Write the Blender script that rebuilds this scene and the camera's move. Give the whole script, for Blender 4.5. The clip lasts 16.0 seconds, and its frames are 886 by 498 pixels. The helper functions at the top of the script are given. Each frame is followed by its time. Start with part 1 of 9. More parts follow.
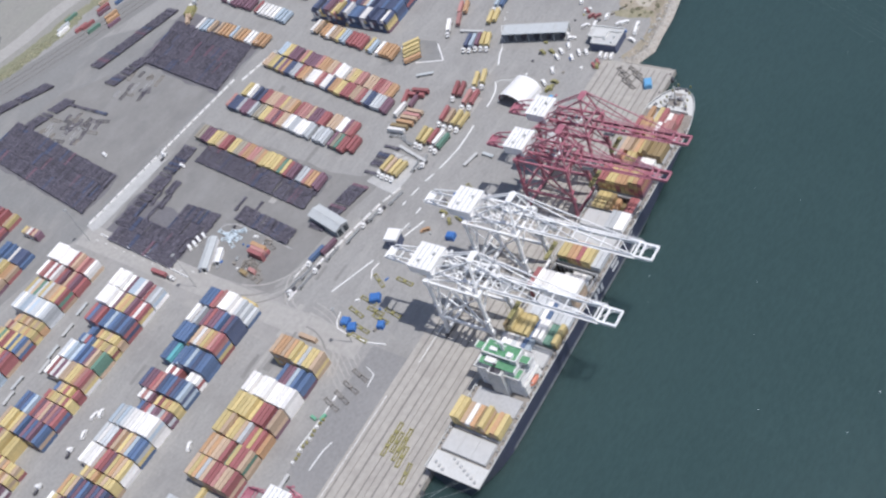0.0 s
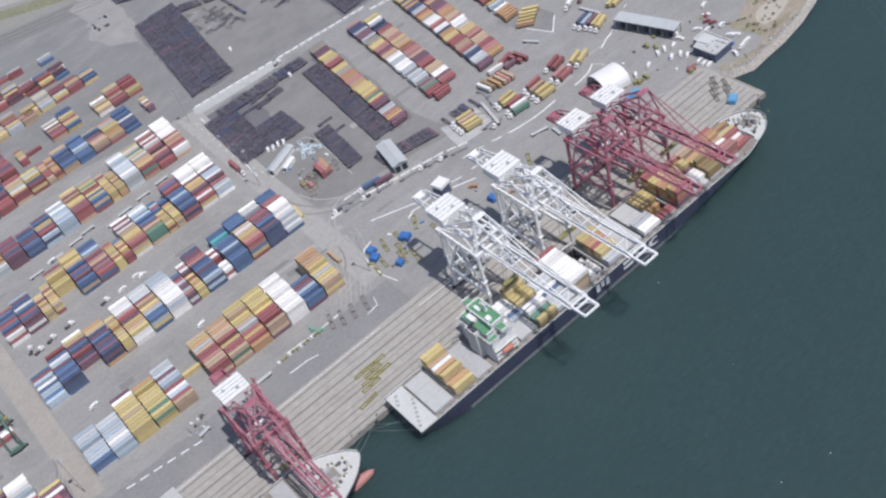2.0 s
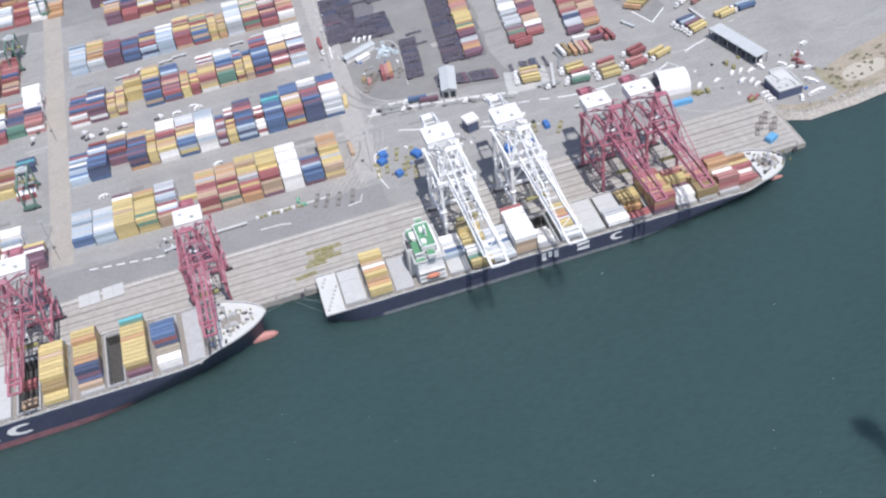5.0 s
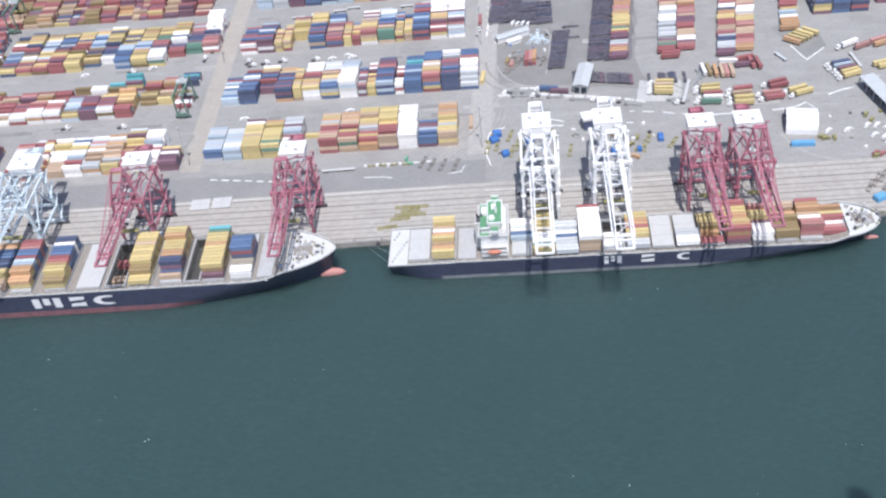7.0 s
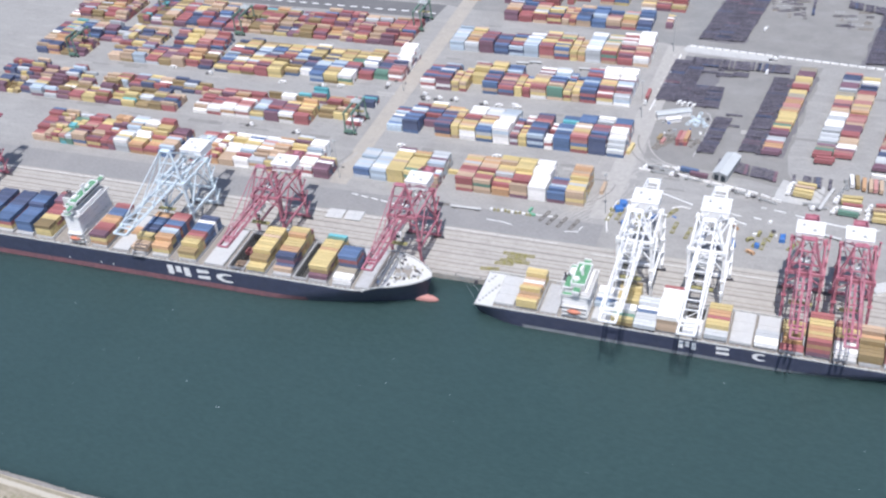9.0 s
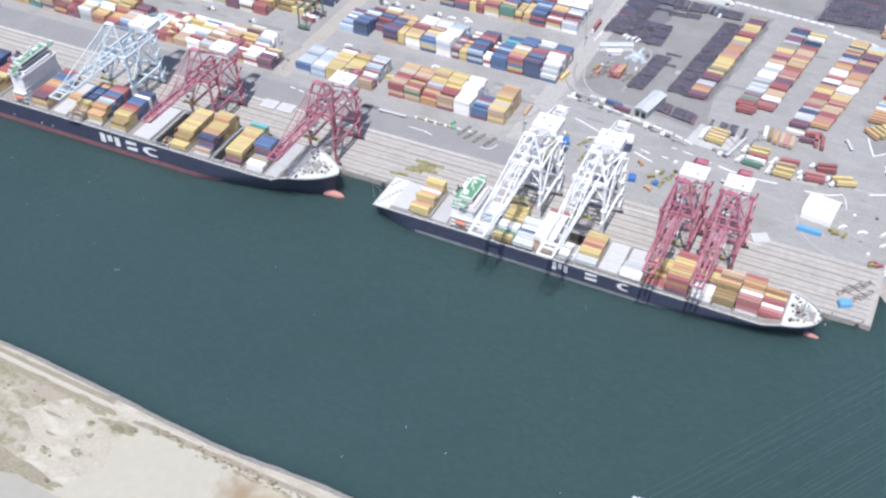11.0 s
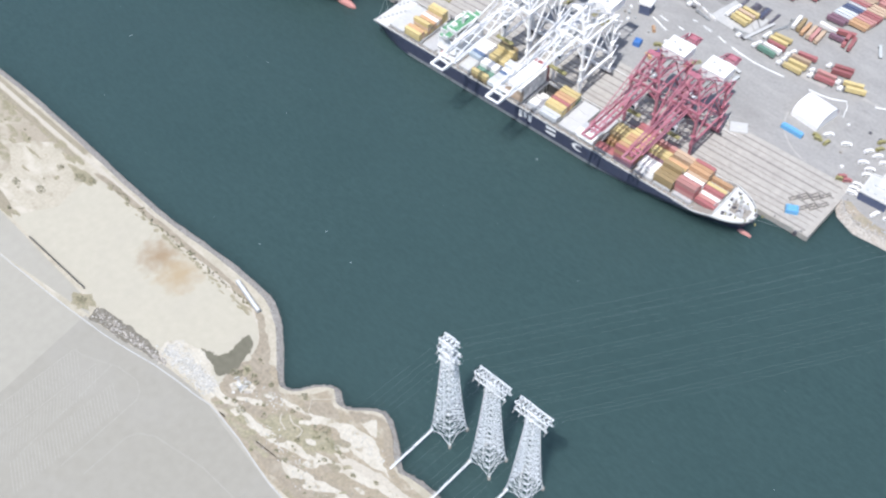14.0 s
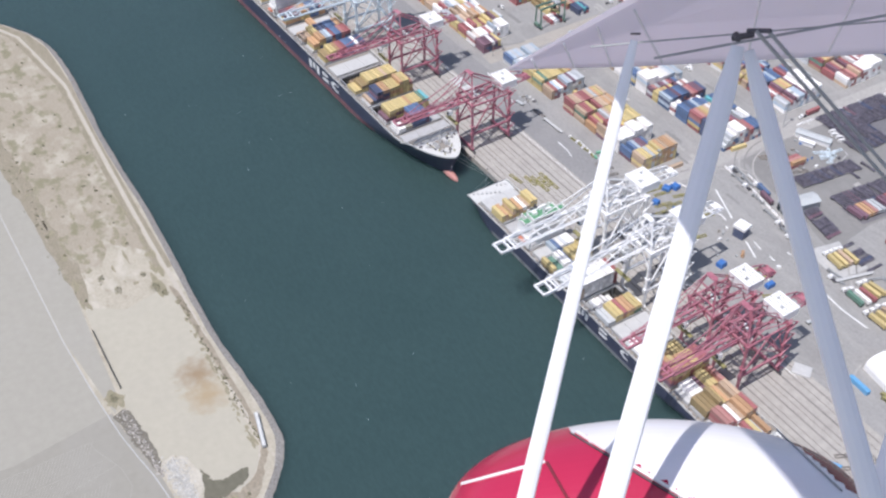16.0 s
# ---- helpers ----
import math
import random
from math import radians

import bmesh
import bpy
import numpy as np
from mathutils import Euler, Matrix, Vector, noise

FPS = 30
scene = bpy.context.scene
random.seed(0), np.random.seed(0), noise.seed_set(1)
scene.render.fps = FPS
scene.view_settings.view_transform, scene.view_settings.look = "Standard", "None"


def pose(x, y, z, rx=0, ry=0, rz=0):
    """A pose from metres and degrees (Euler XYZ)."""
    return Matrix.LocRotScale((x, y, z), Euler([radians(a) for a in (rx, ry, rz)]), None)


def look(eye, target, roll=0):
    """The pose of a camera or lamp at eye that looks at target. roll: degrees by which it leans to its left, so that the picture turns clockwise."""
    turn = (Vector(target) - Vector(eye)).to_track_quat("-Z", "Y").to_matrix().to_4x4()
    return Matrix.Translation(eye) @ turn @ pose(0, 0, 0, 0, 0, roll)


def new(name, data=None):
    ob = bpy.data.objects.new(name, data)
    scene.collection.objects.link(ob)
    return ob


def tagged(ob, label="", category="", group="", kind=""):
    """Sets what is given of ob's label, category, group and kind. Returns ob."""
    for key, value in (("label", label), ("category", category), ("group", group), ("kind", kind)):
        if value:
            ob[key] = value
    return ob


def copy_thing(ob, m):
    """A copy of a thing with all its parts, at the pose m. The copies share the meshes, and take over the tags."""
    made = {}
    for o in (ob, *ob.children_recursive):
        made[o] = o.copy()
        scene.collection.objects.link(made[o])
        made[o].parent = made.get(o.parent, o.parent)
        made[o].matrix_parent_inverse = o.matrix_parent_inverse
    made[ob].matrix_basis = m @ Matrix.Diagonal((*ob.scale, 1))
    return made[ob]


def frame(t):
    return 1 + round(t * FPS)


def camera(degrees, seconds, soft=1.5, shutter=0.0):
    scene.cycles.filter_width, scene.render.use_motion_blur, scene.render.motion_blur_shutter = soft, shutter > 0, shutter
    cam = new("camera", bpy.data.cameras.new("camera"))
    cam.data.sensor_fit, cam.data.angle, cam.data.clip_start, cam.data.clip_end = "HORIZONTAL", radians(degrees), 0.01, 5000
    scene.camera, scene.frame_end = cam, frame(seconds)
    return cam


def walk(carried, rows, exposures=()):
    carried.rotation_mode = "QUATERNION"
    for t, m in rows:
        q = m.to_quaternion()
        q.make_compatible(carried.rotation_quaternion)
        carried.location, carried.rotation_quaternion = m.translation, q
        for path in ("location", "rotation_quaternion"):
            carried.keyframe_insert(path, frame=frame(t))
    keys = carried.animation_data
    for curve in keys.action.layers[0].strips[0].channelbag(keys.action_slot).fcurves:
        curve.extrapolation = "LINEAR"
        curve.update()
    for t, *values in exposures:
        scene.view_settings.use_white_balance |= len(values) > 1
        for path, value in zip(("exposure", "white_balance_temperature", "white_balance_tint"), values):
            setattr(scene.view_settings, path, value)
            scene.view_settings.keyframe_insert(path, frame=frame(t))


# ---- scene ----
cam = camera(45.27, 16.0, soft=2.4)
PATH = [
    (0, (-371.50, -219.37, 370.23), (-194.73, -5.36, 82.22), -24.34),
    (0.5, (-363.62, -237.02, 366.98), (-200.79, 1.54, 90.25), -23.12),
    (1, (-354.46, -254.04, 363.79), (-221.44, 0.58, 85.45), -23.74),
    (1.5, (-344.10, -270.39, 360.69), (-216.23, -6.91, 88.23), -22.82),
    (2, (-332.72, -286.08, 357.73), (-210.14, -25.44, 80.17), -19.67),
    (2.5, (-320.52, -301.19, 355.03), (-209.92, -35.23, 77.48), -18.26),
    (3, (-307.53, -315.68, 352.64), (-210.86, -61.14, 59.61), -17.31),
    (3.2, (-302.10, -321.26, 351.76), (-208.08, -71.61, 53.71), -16.22),
    (5.3, (-236.06, -369.95, 344.95), (-204.88, -78.19, 73.10), -9.44),
    (5.5, (-229.14, -373.63, 344.79), (-211.37, -79.34, 74.47), -10.05),
    (6, (-211.42, -382.01, 344.77), (-229.02, -78.31, 85.04), -11.65),
    (6.5, (-193.14, -389.06, 345.22), (-214.23, -100.79, 68.72), -7.52),
    (7, (-174.40, -394.73, 346.11), (-213.64, -99.79, 78.77), -7.84),
    (7.5, (-155.31, -399.01, 347.38), (-218.31, -86.06, 106.35), -7.36),
    (8, (-135.99, -401.93, 348.98), (-240.79, -106.82, 100.12), -10.09),
    (8.2, (-128.22, -402.71, 349.70), (-240.00, -105.03, 107.02), -9.62),
    (10.3, (-46.47, -398.82, 360.11), (-191.30, -129.36, 102.40), -2.57),
    (10.5, (-38.83, -397.57, 361.41), (-178.65, -129.23, 99.79), -2.12),
    (11, (-19.94, -393.62, 364.83), (-156.40, -131.67, 95.09), -1.25),
    (11.5, (-1.41, -388.29, 368.33), (-132.37, -146.88, 77.52), -0.12),
    (12, (16.64, -381.45, 371.72), (-109.49, -155.92, 66.39), 2.46),
    (12.5, (34.12, -373.14, 374.82), (-98.16, -161.92, 61.94), 3.57),
    (13, (50.92, -363.43, 377.52), (-93.59, -162.66, 63.18), 2.68),
    (13.5, (66.97, -352.42, 379.79), (-89.70, -163.57, 63.89), 0.17),
    (14, (82.16, -340.18, 381.66), (-84.44, -157.56, 67.19), -0.17),
    (14.5, (96.45, -326.87, 383.23), (-95.89, -139.57, 86.71), 0.31),
    (15, (109.79, -312.58, 384.57), (-112.03, -133.77, 103.82), 1.06),
    (15.5, (122.06, -297.34, 385.63), (-107.39, -135.56, 100.71), -0.02),
    (16, (133.06, -281.14, 386.34), (-118.21, -127.66, 115.58), -0.35),
]
EXPOSURES = [(0, -0.02, 6110, 12.5), (1, -0.14, 6110, 12.5), (1.5, -0.15, 6110, 12.5), (3.2, -0.23, 6080, 13.5), (5.3, 0.25, 6040, 13), (7, 0.31, 5990, 13), (11.5, 0.44, 5980, 13), (12.5, 0.48, 6040, 11), (14.5, 0.49, 6050, 11), (16, 0.18, 6110, 14.5)]
walk(cam, [(t, look(eye, target, roll)) for t, eye, target, roll in PATH], EXPOSURES)

w_ = bpy.data.worlds.new("sky")
w_.use_nodes = True
scene.world = w_
_n = w_.node_tree.nodes
_sky = _n.new("ShaderNodeTexSky")
_sky.sky_type, _sky.sun_disc = "NISHITA", False
SUN = Vector((4.7, -17.6, 41.5)).normalized()
_sky.sun_elevation = math.asin(SUN.z)
_sky.sun_rotation = math.atan2(SUN.x, SUN.y)
_sky.air_density, _sky.dust_density, _sky.ozone_density = 1.0, 1.5, 1.0
_bg = _n["Background"]
_bg.inputs["Strength"].default_value = 0.10
w_.node_tree.links.new(_sky.outputs["Color"], _bg.inputs["Color"])
_sd = bpy.data.lights.new("sun", "SUN")
_sd.energy, _sd.angle, _sd.color = 3.6, radians(0.55), (1.0, 0.96, 0.9)
sun = new("sun", _sd)
sun.matrix_world = look((200, -600, 900), Vector((200, -600, 900)) - SUN)

# ---- geometry helpers ----


class Geo:
    """A growing mesh: vertices, faces and a material slot for each face."""

    def __init__(self):
        self.v, self.f, self.m = [], [], []

    def poly(self, pts, slot=0):
        n = len(self.v)
        self.v += [tuple(p) for p in pts]
        self.f.append(tuple(range(n, n + len(pts))))
        self.m.append(slot)
        return self

    def hexa(self, p, slot=0):
        """Eight corners: four below, four above, counter-clockwise from above."""
        n = len(self.v)
        self.v += [tuple(q) for q in p]
        for q in ((3, 2, 1, 0), (4, 5, 6, 7), (0, 1, 5, 4), (1, 2, 6, 5), (2, 3, 7, 6), (3, 0, 4, 7)):
            self.f.append(tuple(n + i for i in q))
            self.m.append(slot)
        return self

    def box(self, x, y, z, sx, sy, sz, slot=0, rz=0.0, taper=1.0):
        """A box about (x, y) that stands on z."""
        c, s = math.cos(radians(rz)), math.sin(radians(rz))
        out = []
        for k, zz in ((1.0, z), (taper, z + sz)):
            for a, b in ((-1, -1), (1, -1), (1, 1), (-1, 1)):
                u, v = a * sx / 2 * k, b * sy / 2 * k
                out.append((x + c * u - s * v, y + s * u + c * v, zz))
        return self.hexa(out, slot)

    def beam(self, p, q, w, h=None, slot=0):
        """A straight member of section w by h from p to q."""
        p, q = Vector(p), Vector(q)
        d = (q - p).normalized()
        side = d.cross(Vector((0, 0, 1)))
        side = side.normalized() if side.length > 1e-3 else Vector((1, 0, 0))
        up = side.cross(d)
        a, b = side * w / 2, up * (h or w) / 2
        return self.hexa([p - a - b, q - a - b, q + a - b, p + a - b, p - a + b, q - a + b, q + a + b, p + a + b], slot)

    def tube(self, p, q, r, n=8, slot=0, r2=None):
        p, q = Vector(p), Vector(q)
        d = (q - p).normalized()
        u = d.orthogonal().normalized()
        v = d.cross(u)
        k = len(self.v)
        for c, rad in ((p, r), (q, r if r2 is None else r2)):
            for i in range(n):
                a = 2 * math.pi * i / n
                self.v.append(tuple(c + u * math.cos(a) * rad + v * math.sin(a) * rad))
        for i in range(n):
            j = (i + 1) % n
            self.f.append((k + i, k + j, k + n + j, k + n + i))
            self.m.append(slot)
        self.f += [tuple(range(k + n - 1, k - 1, -1)), tuple(range(k + n, k + 2 * n))]
        self.m += [slot, slot]
        return self

    def prism(self, pts, z0, z1, slot=0):
        """A closed outline, counter-clockwise, raised from z0 to z1."""
        n = len(pts)
        k = len(self.v)
        self.v += [(x, y, z0) for x, y in pts] + [(x, y, z1) for x, y in pts]
        self.f.append(tuple(range(k + n, k + 2 * n)))
        self.m.append(slot)
        for i in range(n):
            j = (i + 1) % n
            self.f.append((k + i, k + j, k + n + j, k + n + i))
            self.m.append(slot)
        return self

    def blob(self, x, y, z, r, seed, slot=0, flat=0.7):
        """A small uneven stone or clump."""
        rnd = random.Random(seed)
        k = len(self.v)
        ring = []
        for lev, rad in ((0, 0.9), (0.55, 0.75)):
            for i in range(5):
                a = 2 * math.pi * (i + rnd.uniform(-0.3, 0.3)) / 5
                q = r * rad * rnd.uniform(0.7, 1.15)
                ring.append((x + math.cos(a) * q, y + math.sin(a) * q, z + r * flat * lev * rnd.uniform(0.8, 1.2)))
        self.v += ring + [(x, y, z + r * flat)]
        for i in range(5):
            j = (i + 1) % 5
            self.f += [(k + i, k + j, k + 5 + j, k + 5 + i), (k + 5 + i, k + 5 + j, k + 10)]
            self.m += [slot, slot]
        return self

    def mesh(self, name, mats):
        me = bpy.data.meshes.new(name)
        me.from_pydata(self.v, [], self.f)
        for m in mats if isinstance(mats, (list, tuple)) else [mats]:
            me.materials.append(m)
        me.polygons.foreach_set("material_index", self.m)
        me.update()
        return me


def thing(name, m, label, category, group="", kind=""):
    ob = new(name)
    ob.empty_display_size = 1.0
    ob.matrix_world = m
    return tagged(ob, label, category, group, kind)


def part(name, geo, mats, parent, label=""):
    ob = new(name, geo.mesh(name, mats))
    ob.parent = parent
    return tagged(ob, label)


def solid(name, geo, mats, label, category, group="", kind="", m=None):
    ob = new(name, geo.mesh(name, mats))
    if m is not None:
        ob.matrix_world = m
    return tagged(ob, label, category, group, kind)


# ---- materials ----


def surface(name, rgb, rough=0.7, metal=0.0, grain=0.15, size=1.0, stains=0.0, stain_rgb=(0.1, 0.08, 0.06), stain_size=12.0, bump=0.0, vary=0.0, spec=0.4, island=False, spots=(), more=()):
    """A painted, mineral or metal surface: base colour, fine grain, larger stains, and a change from piece to piece."""
    m = bpy.data.materials.new(name)
    m.use_nodes = True
    nt = m.node_tree
    nd, ln = nt.nodes, nt.links
    b = nd["Principled BSDF"]
    b.inputs["Roughness"].default_value, b.inputs["Metallic"].default_value = rough, metal
    b.inputs["Specular IOR Level"].default_value = spec
    co = nd.new("ShaderNodeNewGeometry")
    n1 = nd.new("ShaderNodeTexNoise")
    n1.inputs["Scale"].default_value, n1.inputs["Detail"].default_value = 1.0 / size, 6
    ln.new(co.outputs["Position"], n1.inputs["Vector"])
    ramp = nd.new("ShaderNodeMapRange")
    ramp.inputs["From Min"].default_value, ramp.inputs["From Max"].default_value = 0.3, 0.7
    ramp.inputs["To Min"].default_value, ramp.inputs["To Max"].default_value = 1 - grain, 1 + grain
    ln.new(n1.outputs["Fac"], ramp.inputs["Value"])
    value = ramp.outputs["Result"]
    if vary:
        pick = co.outputs["Random Per Island"] if island else nd.new("ShaderNodeObjectInfo").outputs["Random"]
        r2 = nd.new("ShaderNodeMapRange")
        r2.inputs["To Min"].default_value, r2.inputs["To Max"].default_value = 1 - vary, 1 + vary
        ln.new(pick, r2.inputs["Value"])
        mul = nd.new("ShaderNodeMath")
        mul.operation = "MULTIPLY"
        ln.new(value, mul.inputs[0]), ln.new(r2.outputs["Result"], mul.inputs[1])
        value = mul.outputs[0]
    base = nd.new("ShaderNodeRGB")
    base.outputs[0].default_value = (*rgb, 1)
    tint = nd.new("ShaderNodeVectorMath")
    tint.operation = "SCALE"
    ln.new(base.outputs[0], tint.inputs[0]), ln.new(value, tint.inputs["Scale"])
    colour = tint.outputs[0]
    if stains:
        n2 = nd.new("ShaderNodeTexNoise")
        n2.inputs["Scale"].default_value, n2.inputs["Detail"].default_value, n2.inputs["Roughness"].default_value = 1.0 / stain_size, 8, 0.65
        ln.new(co.outputs["Position"], n2.inputs["Vector"])
        r3 = nd.new("ShaderNodeMapRange")
        r3.inputs["From Min"].default_value, r3.inputs["From Max"].default_value = 0.48, 0.72
        r3.inputs["To Max"].default_value = stains
        ln.new(n2.outputs["Fac"], r3.inputs["Value"])
        mix = nd.new("ShaderNodeMix")
        mix.data_type = "RGBA"
        ln.new(r3.outputs["Result"], mix.inputs["Factor"])
        ln.new(colour, mix.inputs["A"])
        mix.inputs["B"].default_value = (*stain_rgb, 1)
        colour = mix.outputs["Result"]
    for amount, mrgb, msize, stretch, lo, hi in more:
        mp = nd.new("ShaderNodeMapping")
        mp.inputs["Scale"].default_value = (1.0 / msize, stretch / msize, 1.0 / msize)
        ln.new(co.outputs["Position"], mp.inputs["Vector"])
        n5 = nd.new("ShaderNodeTexNoise")
        n5.inputs["Scale"].default_value, n5.inputs["Detail"].default_value, n5.inputs["Roughness"].default_value = 1.0, 9, 0.6
        ln.new(mp.outputs["Vector"], n5.inputs["Vector"])
        r5 = nd.new("ShaderNodeMapRange")
        r5.inputs["From Min"].default_value, r5.inputs["From Max"].default_value = lo, hi
        r5.inputs["To Max"].default_value = amount
        ln.new(n5.outputs["Fac"], r5.inputs["Value"])
        m5 = nd.new("ShaderNodeMix")
        m5.data_type = "RGBA"
        ln.new(r5.outputs["Result"], m5.inputs["Factor"]), ln.new(colour, m5.inputs["A"])
        m5.inputs["B"].default_value = (*mrgb, 1)
        colour = m5.outputs["Result"]
    for sx, sy, sr, srgb in spots:
        far = nd.new("ShaderNodeVectorMath")
        far.operation = "DISTANCE"
        far.inputs[1].default_value = (sx, sy, 0)
        ln.new(co.outputs["Position"], far.inputs[0])
        n4 = nd.new("ShaderNodeTexNoise")
        n4.inputs["Scale"].default_value, n4.inputs["Detail"].default_value = 0.22, 6
        ln.new(co.outputs["Position"], n4.inputs["Vector"])
        ma = nd.new("ShaderNodeMath")
        ma.operation = "MULTIPLY_ADD"
        ma.inputs[1].default_value = sr * 1.6
        ln.new(n4.outputs["Fac"], ma.inputs[0]), ln.new(far.outputs["Value"], ma.inputs[2])
        r4 = nd.new("ShaderNodeMapRange")
        r4.inputs["From Min"].default_value, r4.inputs["From Max"].default_value = sr * 0.95, sr * 2.1
        r4.inputs["To Min"].default_value, r4.inputs["To Max"].default_value = 0.85, 0.0
        ln.new(ma.outputs[0], r4.inputs["Value"])
        mx = nd.new("ShaderNodeMix")
        mx.data_type = "RGBA"
        ln.new(r4.outputs["Result"], mx.inputs["Factor"]), ln.new(colour, mx.inputs["A"])
        mx.inputs["B"].default_value = (*srgb, 1)
        colour = mx.outputs["Result"]
    ln.new(colour, b.inputs["Base Color"])
    if bump:
        bp = nd.new("ShaderNodeBump")
        bp.inputs["Strength"].default_value, bp.inputs["Distance"].default_value = bump, size * 0.3
        ln.new(n1.outputs["Fac"], bp.inputs["Height"])
        ln.new(bp.outputs["Normal"], b.inputs["Normal"])
    return m


def water():
    m = bpy.data.materials.new("harbour_water")
    m.use_nodes = True
    nd, ln = m.node_tree.nodes, m.node_tree.links
    b = nd["Principled BSDF"]
    b.inputs["Roughness"].default_value, b.inputs["IOR"].default_value = 0.12, 1.33
    b.subsurface_method = "BURLEY"
    b.inputs["Subsurface Weight"].default_value, b.inputs["Subsurface Scale"].default_value = 1.0, 14.0
    b.inputs["Subsurface Radius"].default_value = (1.0, 1.0, 1.0)
    co = nd.new("ShaderNodeNewGeometry")
    big = nd.new("ShaderNodeTexNoise")
    big.inputs["Scale"].default_value, big.inputs["Detail"].default_value = 0.012, 4
    ln.new(co.outputs["Position"], big.inputs["Vector"])
    mix = nd.new("ShaderNodeMix")
    mix.data_type = "RGBA"
    mix.inputs["A"].default_value, mix.inputs["B"].default_value = (0.036, 0.065, 0.064, 1), (0.044, 0.076, 0.075, 1)
    ln.new(big.outputs["Fac"], mix.inputs["Factor"])
    # short wind ripples: their lights and darks are put into the colour
    mr = nd.new("ShaderNodeMapping")
    mr.inputs["Scale"].default_value, mr.inputs["Rotation"].default_value = (0.28, 0.75, 0.5), (0, 0, 0.5)
    ln.new(co.outputs["Position"], mr.inputs["Vector"])
    ripple_tone = nd.new("ShaderNodeTexNoise")
    ripple_tone.inputs["Scale"].default_value, ripple_tone.inputs["Detail"].default_value, ripple_tone.inputs["Roughness"].default_value = 1.0, 4, 0.7
    ln.new(mr.outputs["Vector"], ripple_tone.inputs["Vector"])
    sr = nd.new("ShaderNodeMapRange")
    sr.inputs["From Min"].default_value, sr.inputs["From Max"].default_value = 0.3, 0.7
    sr.inputs["To Min"].default_value, sr.inputs["To Max"].default_value = 0.91, 1.09
    ln.new(ripple_tone.outputs["Fac"], sr.inputs["Value"])
    sc = nd.new("ShaderNodeVectorMath")
    sc.operation = "SCALE"
    ln.new(mix.outputs["Result"], sc.inputs[0]), ln.new(sr.outputs["Result"], sc.inputs["Scale"])
    ln.new(sc.outputs[0], b.inputs["Base Color"])
    add = None
    for scale, stretch in ((0.9, 1.0), (0.25, 2.0)):
        mp = nd.new("ShaderNodeMapping")
        mp.inputs["Scale"].default_value = (scale, scale * stretch, scale)
        ln.new(co.outputs["Position"], mp.inputs["Vector"])
        t = nd.new("ShaderNodeTexNoise")
        t.inputs["Detail"].default_value = 5
        ln.new(mp.outputs["Vector"], t.inputs["Vector"])
        bp = nd.new("ShaderNodeBump")
        bp.inputs["Strength"].default_value, bp.inputs["Distance"].default_value = 0.35, 0.3
        ln.new(t.outputs["Fac"], bp.inputs["Height"])
        if add:
            ln.new(add.outputs["Normal"], bp.inputs["Normal"])
        add = bp
    ln.new(add.outputs["Normal"], b.inputs["Normal"])
    return m


WATER = water()
ASPHALT = surface("yard_asphalt", (0.312, 0.304, 0.290), 0.9, grain=0.09, size=1.6, stains=0.6, stain_rgb=(0.225, 0.216, 0.205), stain_size=30, bump=0.2, more=((0.65, (0.380, 0.366, 0.346), 26, 4.0, 0.5, 0.72), (0.6, (0.20, 0.193, 0.186), 9, 3.0, 0.56, 0.76), (0.45, (0.40, 0.38, 0.35), 4, 1.0, 0.6, 0.74)))
DARK_ASPHALT = surface("dark_asphalt", (0.255, 0.25, 0.245), 0.9, grain=0.10, size=1.8, stains=0.5, stain_rgb=(0.32, 0.31, 0.30), stain_size=22, bump=0.2)
DARK_ROAD = surface("fresh_asphalt", (0.15, 0.148, 0.15), 0.9, grain=0.1, size=1.8, stains=0.4, stain_rgb=(0.21, 0.205, 0.20), stain_size=18, bump=0.2)
APRON = surface("apron_concrete", (0.41, 0.385, 0.348), 0.9, grain=0.10, size=3.0, stains=0.5, stain_rgb=(0.30, 0.275, 0.25), stain_size=14, bump=0.1)
TRACK = surface("sandy_track", (0.46, 0.42, 0.35), 0.95, grain=0.1, size=1.0)
LANE = surface("worn_concrete", (0.385, 0.369, 0.346), 0.9, grain=0.1, size=2.5, stains=0.4, stain_rgb=(0.33, 0.31, 0.29), stain_size=18)
GROOVE = surface("rail_groove", (0.225, 0.21, 0.195), 0.85, grain=0.2, size=1.5, stains=0.4, stain_rgb=(0.30, 0.27, 0.24), stain_size=6)
LINE = surface("road_paint", (0.78, 0.78, 0.76), 0.8, grain=0.15, size=0.8, stains=0.5, stain_rgb=(0.5, 0.49, 0.47), stain_size=3)
DIRT = surface("grey_earth", (0.293, 0.284, 0.257), 0.95, grain=0.08, size=3.0, stains=0.7, stain_rgb=(0.29, 0.29, 0.255), stain_size=40, bump=0.2, more=((0.5, (0.24, 0.235, 0.22), 30, 2.5, 0.5, 0.75),))
VERGE = surface("rough_grass", (0.23, 0.23, 0.15), 0.95, grain=0.25, size=1.6, stains=0.6, stain_rgb=(0.33, 0.30, 0.23), stain_size=9, bump=0.3)
SANDY_LANE = surface("sandy_asphalt", (0.385, 0.352, 0.308), 0.9, grain=0.08, size=2.0, stains=0.7, stain_rgb=(0.31, 0.295, 0.272), stain_size=11, bump=0.2, more=((0.5, (0.45, 0.41, 0.355), 15, 1.0, 0.55, 0.72),))
